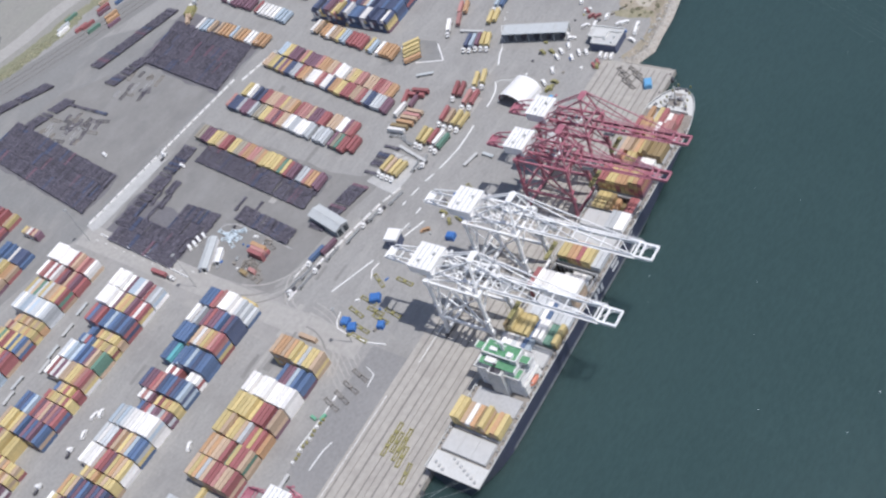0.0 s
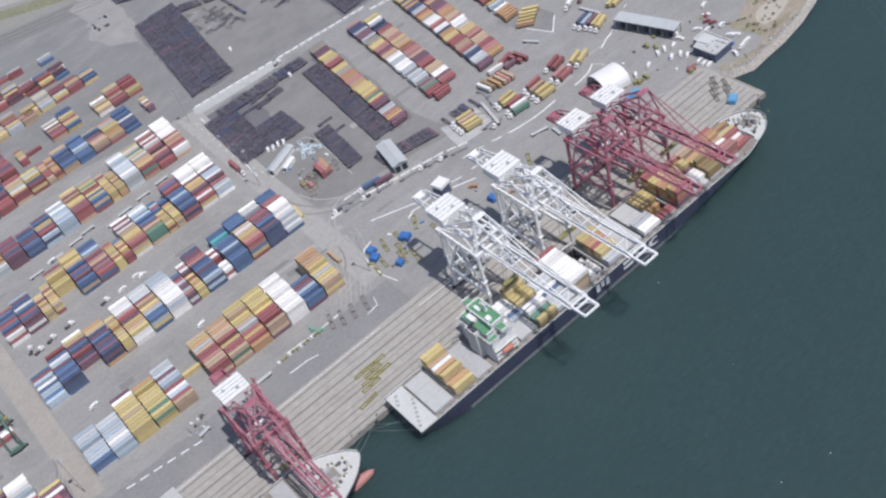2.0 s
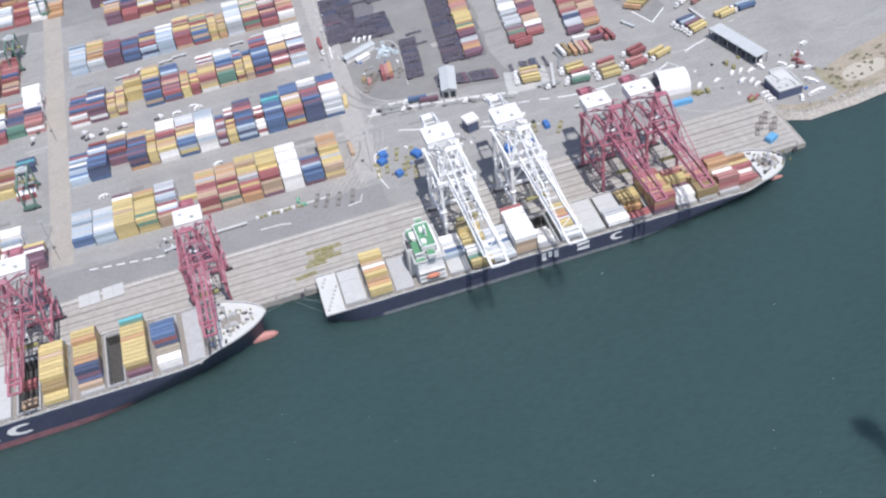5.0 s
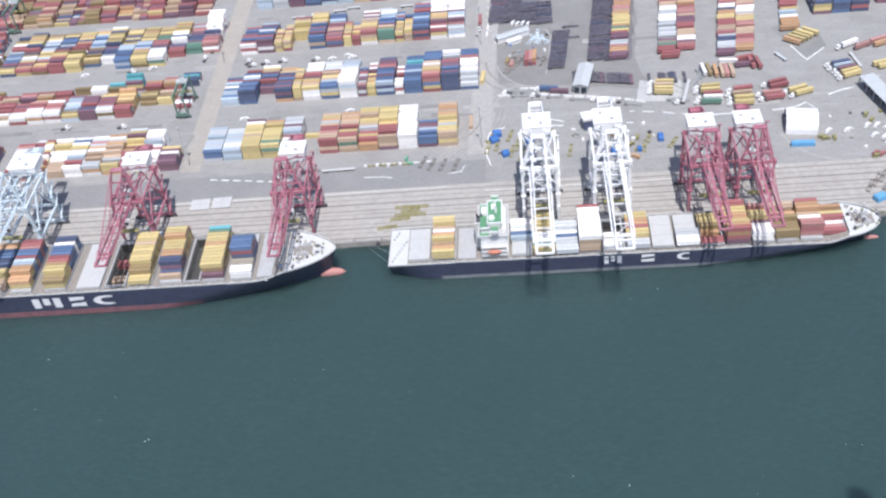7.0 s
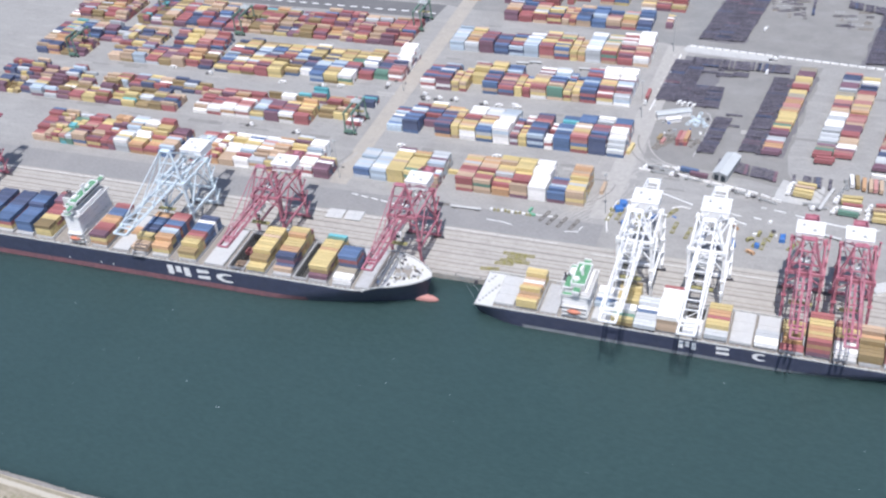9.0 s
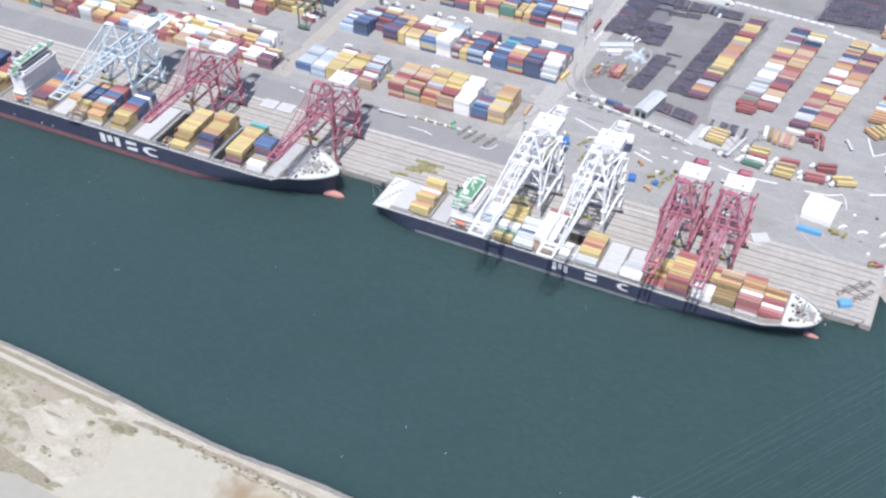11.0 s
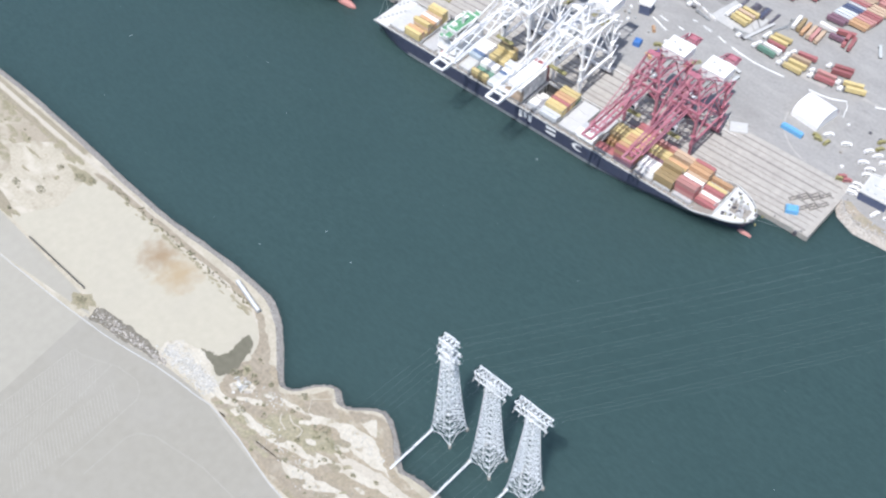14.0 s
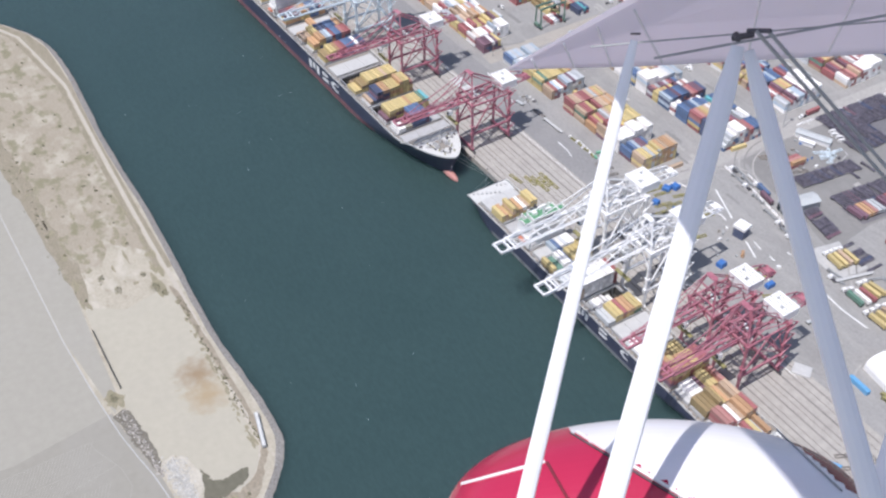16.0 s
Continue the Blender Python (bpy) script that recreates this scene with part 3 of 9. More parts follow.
for k_, (x0_, x1_, y0_, y1_) in enumerate(((-193, -161, 281, 400), (-84, -30, 266, 352), (-206, -174, 194, 258), (-136, -121, 144, 246))):
    q = ragged([(x0_, y0_), (x1_, y0_), (x1_ + 0.12 * (y1_ - y0_), y1_), (x0_ + 0.12 * (y1_ - y0_), y1_)], 0.0142 + 0.0003 * k_, 60 + k_, 1.6, 5.0)
    solid("pavement", q, DARK_LOT_GROUND, "darker asphalt under parked chassis", "pavement", "asphalt under the chassis lots", "structure")
q = ragged([(-203, 128), (-160, 122), (-112, 114), (-118, 146), (-107, 258), (-197, 260)], 0.0108, 9, 2.2, 8.0)
solid("pavement", q, LOT_ASPHALT, "worn blue-grey asphalt of the repair yard", "pavement", kind="structure")
# repaired strips of darker asphalt across the yard lanes
rr = random.Random(44)
for k in range(46):
    x, y = rr.uniform(-640, -20), rr.choice((104.5, 163, 221, 275, 108, 166, 92, 98))
    w2, h2 = rr.uniform(6, 26), rr.uniform(1.2, 4.5)
    q = Geo().poly([(x, y, 0.018 + 0.0002 * k), (x + w2, y + 0.01 * w2, 0.018 + 0.0002 * k), (x + w2, y + h2, 0.018 + 0.0002 * k), (x, y + h2, 0.018 + 0.0002 * k)])
    solid("asphalt_patch", q, LOT_ASPHALT if k % 3 else LANE, "repaired patch in the asphalt of a yard lane", "pavement", "asphalt repairs", "structure")

# ---- painted lines ----


LINES = [
    ([(-185.7, 96.3), (-162.1, 86.8)], 0.8, 0, 0), ([(-141.4, 83.6), (-135.3, 82.2)], 0.7, 0, 0), ([(-144, 80), (-131.7, 75.3)], 0.8, 0, 0), ([(-128.8, 82.5), (-124.7, 82)], 0.8, 0, 0), ([(-126.1, 92.7), (-123.1, 92.7)], 0.7, 0, 0),
    ([(-119, 92), (-113, 91)], 0.7, 0, 0), ([(-107.8, 90.1), (-102.2, 88.3)], 0.8, 0, 0), ([(-97.8, 87.5), (-92.1, 86.3), (-82.3, 85.1), (-73.2, 85.3), (-64.8, 86)], 0.9, 0, 0),
    ([(-50.2, 86.1), (-44.6, 86.6), (-38.3, 87.7), (-34, 90), (-31.6, 91.6)], 0.9, 0, 0), ([(-31.6, 91.6), (-29, 88), (-27, 80)], 0.35, 0, 0), ([(-18.5, 97.3), (-10.8, 101.1), (-4.8, 102.7)], 0.9, 0, 0),
    ([(-4.8, 102.7), (10, 112), (24, 116)], 0.35, 3, 4), ([(-200, 172), (-206, 200), (-204, 262)], 0.35, 2, 6),
    ([(-205, 30.5), (-60, 32.8)], 0.35, 0, 0), ([(-900, 24), (-225, 35)], 0.3, 0, 0), ([(-224.6, 46.3), (-218.1, 47.4)], 0.5, 0, 0), ([(-218, 47), (-216, 53)], 0.35, 0, 0),
    ([(-269.8, 46.8), (-259.7, 46.5), (-254.5, 45.2)], 0.6, 0, 0), ([(-264.4, 58.3), (-249.3, 57.5), (-239.3, 57.5)], 0.55, 0, 0), ([(-237, 57.6), (-234, 57.9)], 0.9, 0, 0),
]
for pts, wd, da, ga in LINES:
    solid("painted_line", stroke(pts, wd, da, ga), LINE, "worn white line painted on the asphalt", "road marking", "painted lines", "structure")
for k in range(31, 37):
    x = -560 + 6.6 * k
    solid("painted_line", stroke([(x, 6.0 - 0.13 * x), (x + 4.2, 6.0 - 0.13 * (x + 4.2))], 0.8), LINE, "short white dash painted on the quay lane", "road marking", "painted lines", "structure")
for x, y in STRIP_DASHES:
    solid("painted_line", stroke([(x, y), (x + 6.2, y)], 1.5), LINE, "broad white dash painted on dark asphalt", "road marking", "dashes on the dark strip", "structure")
# tyre-worn arcs at the road mouth
for k in range(7):
    a0 = [(-232 + 3.0 * k + 20 * math.sin(t_ * 0.18), 58 + 5.2 * t_) for t_ in range(9)]
    solid("tyre_mark", stroke(a0, 0.55, z=0.026 + 0.0005 * k), LANE, "pale tyre-worn track on the asphalt", "road marking", "tyre tracks", "structure")

# dusty worn ground about the road corner, dark stains and tyre arcs
def bend(cx, cy, r, a0, a1, n=14):
    return [(cx + r * math.cos(radians(a0 + (a1 - a0) * i / n)), cy + r * math.sin(radians(a0 + (a1 - a0) * i / n))) for i in range(n + 1)]


for k, (cx, cy, r, a0, a1) in enumerate(((-172, 152, 34, 180, 262), (-172, 152, 37, 178, 262), (-170, 150, 29, 185, 262), (-172, 152, 39.5, 182, 250), (-232, 96, 28, -80, 10), (-232, 96, 31, -80, 10), (-232, 96, 24, -70, 0), (-180, 100, 22, 100, 180), (-180, 100, 25, 100, 175), (-60, 150, 52, 215, 268), (-60, 150, 56, 215, 268), (-20, 70, 30, 190, 260), (-398, 95, 24, -70, 0), (-398, 95, 27, -70, 0))):
    solid("tyre_mark", stroke(bend(cx, cy, r, a0, a1), 0.9, z=0.019 + 0.0003 * k), LANE if k % 3 else LOT_ASPHALT, "curved tyre track worn into the asphalt", "road marking", "tyre tracks", "structure")
q = Geo()
q.poly([(-205, 270, 0.0125), (-220, 230, 0.0125), (-221, 180, 0.0125), (-222, 130, 0.0125), (-226, 66, 0.0125), (-200, 64, 0.0125), (-206, 110, 0.0125), (-198, 118, 0.0125), (-200, 180, 0.0125), (-190, 262, 0.0125)])
solid("road", q, DUSTY, "dusty pale road surface at the yard's corner", "road", kind="structure")
q = Geo()
q.poly([(1.0, 30.6, 0.02), (5.2, 25, 0.02), (14, 21.1, 0.02), (26, 22.3, 0.02), (40, 23, 0.02), (58, 26, 0.02), (75, 31, 0.02), (110, 45.5, 0.02), (110, 74, 0.02), (70, 62, 0.02), (54, 57, 0.02), (42, 52, 0.02), (38.5, 42, 0.02), (36, 30, 0.02), (30, 27.4, 0.02), (20, 26.8, 0.02), (10, 29, 0.02), (4, 32, 0.02)])
solid("ground", q, EAST_EARTH, "brown earth and rough grass on the eastern shore", "ground", kind="structure")
# long white barrier and kerb between the two parking fields
q = Geo()
q.poly([(-200, 266, 0.03), (-197, 263, 0.03), (-140, 259.5, 0.03), (-138, 267, 0.03), (-198, 273, 0.03)])
solid("road", q, PALE_STRIP, "pale concrete strip between the parking fields", "road", kind="structure")


def barrier_row(p, q_, n, group, wide=0.9):
    for i in range(n):
        a = Vector(p).lerp(Vector(q_), (i + 0.06) / n)
        b = Vector(p).lerp(Vector(q_), (i + 0.90) / n)
        d = (b - a)
        h = Geo().box(0, 0, 0, d.length, wide, 0.45).box(0, 0, 0.45, d.length, wide / 2, 0.6)
        ob = solid("concrete_barrier", h, HOUSE_WHITE, "white concrete traffic barrier standing on asphalt", "barrier", group)
        ob.matrix_world = pose((a.x + b.x) / 2, (a.y + b.y) / 2, 0.03, 0, 0, math.degrees(math.atan2(d.y, d.x)))


barrier_row((-197, 272), (-140, 267.4), 10, "barriers between the parking fields", 0.4)
barrier_row((-137, 267), (-70, 262), 12, "barriers between the parking fields", 0.8)
barrier_row((-70, 256), (-40, 250), 5, "barriers between the parking fields")
barrier_row((-200, 258), (-206, 180), 11, "barriers along the road")
barrier_row((-199, 115.2), (-191, 114.6), 1, "barriers along the trailer road", 0.5)
barrier_row((-176, 114.2), (-128.9, 105.0), 7, "barriers along the trailer road", 0.8)
barrier_row((-186, 121.0), (-170, 119.6), 3, "barriers along the trailer road", 0.5)
barrier_row((-128, 104.5), (-116, 100), 2, "barriers along the trailer road", 0.6)

# ---- island across the channel ----
ISLAND = [(-41.5, -208.5), (-47, -208.4), (-53.5, -209), (-57.8, -210), (-61.2, -208.1), (-65.4, -204.6), (-70.7, -200.8), (-75.9, -197.5), (-80.1, -195.9), (-84.5, -197.1), (-89.3, -200.3), (-93.6, -204), (-97.5, -204.8), (-101.3, -202.1), (-105.1, -201.1), (-109.8, -203.9),
          (-113.2, -207.7), (-116.9, -213), (-120.5, -215), (-124, -213.6), (-131.6, -206.8), (-142.4, -197.6), (-152.2, -191.1), (-160.2, -188.4), (-171.6, -187.6), (-194.3, -187.6), (-227.2, -189.4), (-263, -188.4), (-290, -187), (-341, -184.5),
          (-420, -184), (-489, -180), (-520, -179.6), (-545, -181.6), (-564, -187), (-580, -195), (-592, -203), (-612, -226), (-640, -260), (-700, -420), (-700, -3500), (3500, -3500), (3500, -900), (300, -330), (60, -250), (-20, -214), (-30, -210.5)]


def rounded(pts, n=5, rough=0.0, seed=1):
    """The open line pts as a smooth curve, with a little wander."""
    r = random.Random(seed)
    out = []
    for i in range(len(pts) - 1):
        p0, p1, p2, p3 = (Vector(pts[max(0, min(len(pts) - 1, i + o))]) for o in (-1, 0, 1, 2))
        for k in range(n):
            t_ = k / n
            p = 0.5 * (2 * p1 + (p2 - p0) * t_ + (2 * p0 - 5 * p1 + 4 * p2 - p3) * t_ ** 2 + (3 * p1 - p0 - 3 * p2 + p3) * t_ ** 3)
            out.append((p.x + r.gauss(0, rough), p.y + r.gauss(0, rough)))
    return out + [tuple(pts[-1])]


def inset(pts, d):
    """An open line moved to its right-hand side by d."""
    out = []
    for i in range(len(pts)):
        a, b = Vector(pts[max(0, i - 1)]), Vector(pts[min(len(pts) - 1, i + 1)])
        t_ = (b - a).normalized()
        out.append((pts[i][0] - t_.y * d, pts[i][1] + t_.x * d))
    return out


NORTH = rounded(inset(ISLAND[:22], 2.6) + inset(ISLAND[:39], 3.6)[22:], 5, 0.12, 3)
SHORE_LOW = rounded(inset(ISLAND[:39], -0.6), 5, 0.2, 4)
EAST = rounded(inset(ISLAND[-4:] + [ISLAND[0]], 2.6), 5)[:-1]
EAST_LOW = rounded(inset(ISLAND[-4:] + [ISLAND[0]], -0.6), 5)[:-1]
solid("ground", Geo().poly([(x, y, 0.0) for x, y in NORTH + ISLAND[39:-4] + EAST]), SCRUB, "dry sandy island ground with patches of scrub", "ground", kind="structure")


def bank(pts, out, low, label, foot=None):
    """A stone slope from the top edge down into the water."""
    q = Geo()
    n = len(pts)
    nor = []
    for i in range(n):
        a, b = Vector(pts[max(0, i - 1)]), Vector(pts[min(n - 1, i + 1)])
        d = (b - a).normalized()
        nor.append(Vector(foot[i]) - Vector(pts[i]) if foot else Vector((d.y, -d.x)) * out)
    for i in range(n - 1):
        (xa, ya), (xb, yb) = pts[i], pts[i + 1]
        q.poly([(xa, ya, 0), (xa + nor[i].x, ya + nor[i].y, low), (xb + nor[i + 1].x, yb + nor[i + 1].y, low), (xb, yb, 0)])
    solid("bank", q, RIPRAP, label, "bank", kind="structure")
    k = 0
    s = Geo()
    for i in range(n - 1):
        a, b = Vector(pts[i]), Vector(pts[i + 1])
        for j in range(int(min(260, (b - a).length * 2.2))):
            t_ = rng.random()
            o = rng.random()
            p = a.lerp(b, t_) + nor[i].lerp(nor[i + 1], t_) * o
            s.blob(p.x, p.y, low * o - 0.15, rng.uniform(0.2, 0.62), k)
            k += 1
    solid("shore_stones", s, ROCK, "loose brown and grey stones on the bank", "stones", kind="stuff")


bank(NORTH, 0, -3.2, "stone bank of the island down to the water", SHORE_LOW)
bank(EAST + NORTH[:1], 0, -3.2, "stone bank of the island down to the water", EAST_LOW + SHORE_LOW[:1])
bank(list(reversed(SHORE_E[:10])), -4.0, -3.4, "stone bank east of the quay")

# service road on the island, sand fill and paved field
q = Geo()
E_PTS = [(-590, -211), (-560, -196), (-489, -187.5), (-341, -193), (-263, -194.5), (-187, -197.8), (-160, -199), (-150, -203), (-141, -211)]
for (xa, ya), (xb, yb) in zip(E_PTS, E_PTS[1:]):
    q.poly([(xa, ya - 1.1, 0.02), (xb, yb - 1.1, 0.02), (xb, yb + 1.1, 0.02), (xa, ya + 1.1, 0.02)])
solid("road", q, TRACK, "narrow pale track along the island shore", "road", kind="structure")
q = Geo()
q.poly([(-266, -241, 0.025), (-223, -243, 0.025), (-199, -244, 0.025), (-165, -242, 0.025), (-143, -240, 0.025), (-140.5, -234, 0.025), (-139.5, -226, 0.025), (-140, -219, 0.025), (-143, -211, 0.025), (-149, -205, 0.025), (-157, -201, 0.025), (-177, -199.6, 0.025), (-230, -199, 0.025), (-268, -197, 0.025), (-276, -203, 0.025), (-272, -222, 0.025), (-284, -240, 0.025)])
solid("ground", q, SAND_FILL, "smooth pale sand fill on the island with a brown stain", "ground", kind="structure")
KERB_LINE = [(-640, -262), (-420, -258), (-266, -256), (-245, -254.8), (-229, -253.9), (-212.7, -252.5), (-196.4, -251), (-182.2, -248.7), (-168.2, -246), (-153.5, -244.4), (-144.4, -243.8), (-136.4, -242.7), (-129.3, -243.3), (-115.4, -245.2), (-93, -249.9), (-60, -253), (20, -272), (200, -330), (1500, -900)]
q = Geo()
q.poly([(-640, -3000, 0.03)] + [(2600, -3000, 0.03)] + [(x, y, 0.03) for x, y in reversed(KERB_LINE)])
solid("pavement", q, PAVED, "wide pale grey paved field on the island", "pavement", kind="structure")
q = Geo()
q.poly([(-640, -240, 0.028), (-294, -241, 0.028), (-266, -242.5, 0.028), (-223, -244.5, 0.028), (-209, -249, 0.028), (-266, -255.5, 0.028), (-420, -257.5, 0.028), (-640, -261.5, 0.028)])
solid("pavement", q, PAVED, "pale paved strip beside the sand fill", "pavement", kind="structure")
q = Geo()
q.poly([(-211, -250.4, 0.036), (-188, -247.4, 0.036), (-163, -243.1, 0.036), (-144, -242.1, 0.036), (-124, -245.6, 0.036), (-91, -250.6, 0.036), (-60, -254, 0.036), (20, -273, 0.036), (60, -520, 0.036), (40, -1400, 0.036), (-260, -1400, 0.036), (-222, -420, 0.036), (-205, -297, 0.036)])
solid("pavement", q, PAVED_DARK, "older darker paving with faint stall lines", "pavement", kind="structure")
solid("kerb", stroke(KERB_LINE, 0.5, z=0.05), PALE_STRIP, "narrow pale kerb round the paved field", "kerb", kind="structure")
for x0_, x1_, n_ in ((-199.5, -188.5, 34), (-186.0, -177.5, 34), (-174.5, -162.0, 32)):
    for side in (0, 1):
        q = Geo()
        for k in range(n_):
            if k % 2 == side:
                y_ = -263 - 1.6 * k
                q.poly([(x0_, y_, 0.042), (x0_, y_ - 0.34, 0.042), (x1_, y_ - 6.84, 0.042), (x1_, y_ - 6.5, 0.042)])
        solid("painted_line", q, FAINT, "faint row of slanting stall lines on the paved field", "road marking", "faint stall lines", "structure")
for pts in ([(-200, -304), (-200, -264.3), (-194.7, -263.4), (-178.8, -256.8), (-167.8, -255.7), (-162.7, -258.3), (-160.4, -261.2), (-158.5, -300)], [(-187.2, -306), (-187.2, -262)], [(-175, -308), (-181.6, -258.4)], [(-149, -296), (-149.7, -275.1), (-147.4, -270.5), (-141.2, -266.9), (-117, -262.9), (-60, -264)]):
    solid("painted_line", stroke(pts, 0.3, z=0.044), FAINT, "faint line on the paved field", "road marking", "faint stall lines", "structure")
q = Geo()
for i in range(18):
    xa, xb = -266 + 2.4 * i, -266 + 2.4 * (i + 1) - 0.1
    q.box((xa + xb) / 2, -241.4 - 0.03 * i, 0, xb - xa, 0.5, 0.9)
solid("low_wall", q, HOLD, "low dark wall of concrete blocks on sand", "wall", kind="structure")
q = Geo()
POOL = [(-160.3, -227.6), (-156.1, -225.9), (-152.8, -225.4), (-150.3, -221.9), (-150.3, -217.0), (-151.0, -212.9), (-150.1, -209.7), (-146.7, -210.5), (-143.6, -214.1), (-142.0, -219.8), (-140.9, -224.9), (-142.1, -228.6), (-145.3, -231.9), (-149.2, -230.2), (-153.2, -228.9)]
rw = random.Random(4)
q = Geo().poly([(x + rw.gauss(0, 0.28), y + rw.gauss(0, 0.28), 0.05) for x, y in rounded(POOL + [POOL[0]], 5)[:-1]])
solid("pond", q, POND, "shallow brown pool of rainwater on the sand", "pond", kind="structure")


def organic(pts, z, seed, amp=0.9):
    """A flat patch with a rounded outline, frayed at two scales."""
    out = []
    for i, (x, y) in enumerate(rounded(list(pts) + [pts[0]], 9)[:-1]):
        v = noise.noise_vector((x * 0.28, y * 0.28, seed)) * amp * 1.2 + noise.noise_vector((x * 1.1, y * 1.1, seed + 5)) * amp * 0.55
        out.append((x + v.x, y + v.y, z))
    return Geo().poly(out)


for pts, mt, z, lb in (
        ([(-271, -195.2), (-187, -195.0), (-160, -196.4), (-150, -200), (-147, -205), (-151, -203.4), (-160, -199.2), (-187, -197.6), (-271, -197.8)], BROWN_EARTH, 0.0385, "brown scrubby earth along the shore track"),
        ([(-209.2, -250.2), (-210, -244.1), (-200.3, -241.8), (-187.6, -240.7), (-174.2, -240.5), (-165.2, -242.1), (-169.2, -244.2), (-183.2, -246.8), (-196.3, -248.4)], DARK_EARTH, 0.0392, "dark damp earth under a row of stones"),
        ([(-174, -234), (-168, -230), (-157, -228), (-148, -232), (-139, -236), (-140, -240.5), (-153, -241), (-167, -242), (-173, -240)], WHITE_SAND, 0.04, "pale crushed concrete spread on the sand"),
        ([(-142, -232), (-142.2, -225.2), (-140.5, -218.7), (-134.2, -213.5), (-127.8, -217), (-121, -219), (-117, -221), (-120.6, -229.8), (-126.8, -233.1), (-134.8, -234.5)], BROWN_EARTH, 0.031, "bare brown earth among scrub"),
        ([(-140, -217), (-130, -212.5), (-120, -219), (-112, -215), (-104, -206), (-97, -209), (-90, -206), (-80, -199.8), (-70, -205), (-58, -214), (-40, -214.5), (-20, -222), (-20, -236), (-60, -249), (-100, -248), (-130, -242.6), (-140, -238)], HEADLAND, 0.0295, "brown scrubby headland ground"),
        ([(-154, -200.9), (-143.7, -204.3), (-135, -211), (-129.1, -216.8), (-129.9, -223.6), (-136, -220), (-141.7, -215.8), (-144.7, -208.5)], BROWN_EARTH, 0.0392, "brown scrubby earth between pool and shore"),
        ([(-136.3, -233.4), (-130, -228.6), (-124.6, -228.2), (-122.6, -232.7), (-129.7, -237.6)], BROWN_EARTH, 0.0344, "rusty brown earth beside the scrap"),
        ([(-136.3, -241.7), (-128.3, -240.2), (-124, -241.6), (-127.3, -238.7), (-133.4, -237.2)], OLIVE_EARTH, 0.0348, "dark olive scrub at the kerb"),
        ([(-137.5, -231.7), (-136.7, -227.7), (-133.1, -224.8), (-128.6, -224.6), (-128.2, -228.3), (-133.9, -232.2)], WHITE_SAND, 0.0338, "bare pale sand littered with scrap"),
        ([(-140.5, -222.1), (-138.7, -218.9), (-135.4, -220.4), (-136, -224.3)], OLIVE_EARTH, 0.0342, "clump of olive scrub beside a pool"),
        ([(-118, -234), (-114, -229), (-110, -225), (-104, -222), (-96.3, -222), (-89.5, -219.9), (-84, -222), (-88.9, -228.3), (-95.7, -230.6), (-106, -234.4)], OLIVE_EARTH, 0.032, "olive scrub on sandy ground"),
        ([(-110, -216), (-104, -211), (-98, -209), (-92, -211.5), (-98, -215.5), (-105, -217.5)], BROWN_EARTH, 0.0322, "brown earth behind the shore"),
        ([(-117.1, -222), (-111.8, -219.4), (-101.3, -217.2), (-90.9, -212.4), (-78.9, -209.3), (-73.1, -209.4), (-65.1, -213.9), (-59.7, -217.2), (-63.7, -217.4), (-74.4, -218.3), (-85.1, -217.5), (-89.3, -216), (-99.6, -219.2), (-110.1, -221.3)], WHITE_SAND, 0.033, "bare white sand"),
        ([(-83.9, -206.8), (-80.8, -202.7), (-77, -204.5), (-75, -207.7), (-79.7, -208.3)], WHITE_SAND, 0.0333, "bare white sand"),
        ([(-92, -206.5), (-86, -203), (-80, -200), (-74, -201), (-67, -206.5), (-61, -212), (-63.5, -213.3), (-71, -207.5), (-75.5, -203), (-80, -202), (-86, -208)], BROWN_EARTH, 0.0328, "brown earth along the shore"),
        ([(-141, -236), (-135.6, -235.2), (-123.2, -235.2), (-108.5, -234.4), (-94.1, -230.8), (-78.1, -225.6), (-62.4, -220.6), (-45, -217.5), (-10, -224), (-12, -228), (-45, -222), (-62, -224.6), (-78, -229.4), (-94, -234.4), (-108.5, -238), (-123.2, -238.4), (-136, -238.6)], WHITE_SAND, 0.035, "pale dirt road along the island edge"),
        ([(-84, -224), (-72, -220), (-56, -217.5), (-46, -218.5), (-60, -221.2), (-74, -224.6)], TRACK, 0.0356, "tan earth beside the dirt road"),
        ([(-131, -242.4), (-119, -240.6), (-109.4, -240.6), (-99.3, -238.8), (-84, -236), (-66, -231), (-46, -227), (-20, -232), (-34, -238), (-60, -246), (-89.5, -247), (-100.2, -246.1), (-113, -244.6)], BROWN_EARTH, 0.0315, "brown scrub beside the paved field"),
        ([(-128, -242), (-118, -240.8), (-108, -242), (-101, -241.6), (-104, -243.8), (-116, -243.6)], OLIVE_EARTH, 0.0318, "olive scrub on sandy ground"),
        ([(-97, -239.5), (-84, -237), (-66, -233), (-58, -235), (-74, -240), (-88, -243.4)], WHITE_SAND, 0.037, "bare white sand among scrub"),
        ([(-72, -241), (-60, -238), (-44, -234), (-30, -235), (-50, -241)], OLIVE_EARTH, 0.0372, "olive scrub on sandy ground"),
        ):
    solid("ground", organic(pts, z, int(abs(pts[0][0] * 7 + pts[1][1]))), mt, lb, "ground", "patches of island ground", "structure")
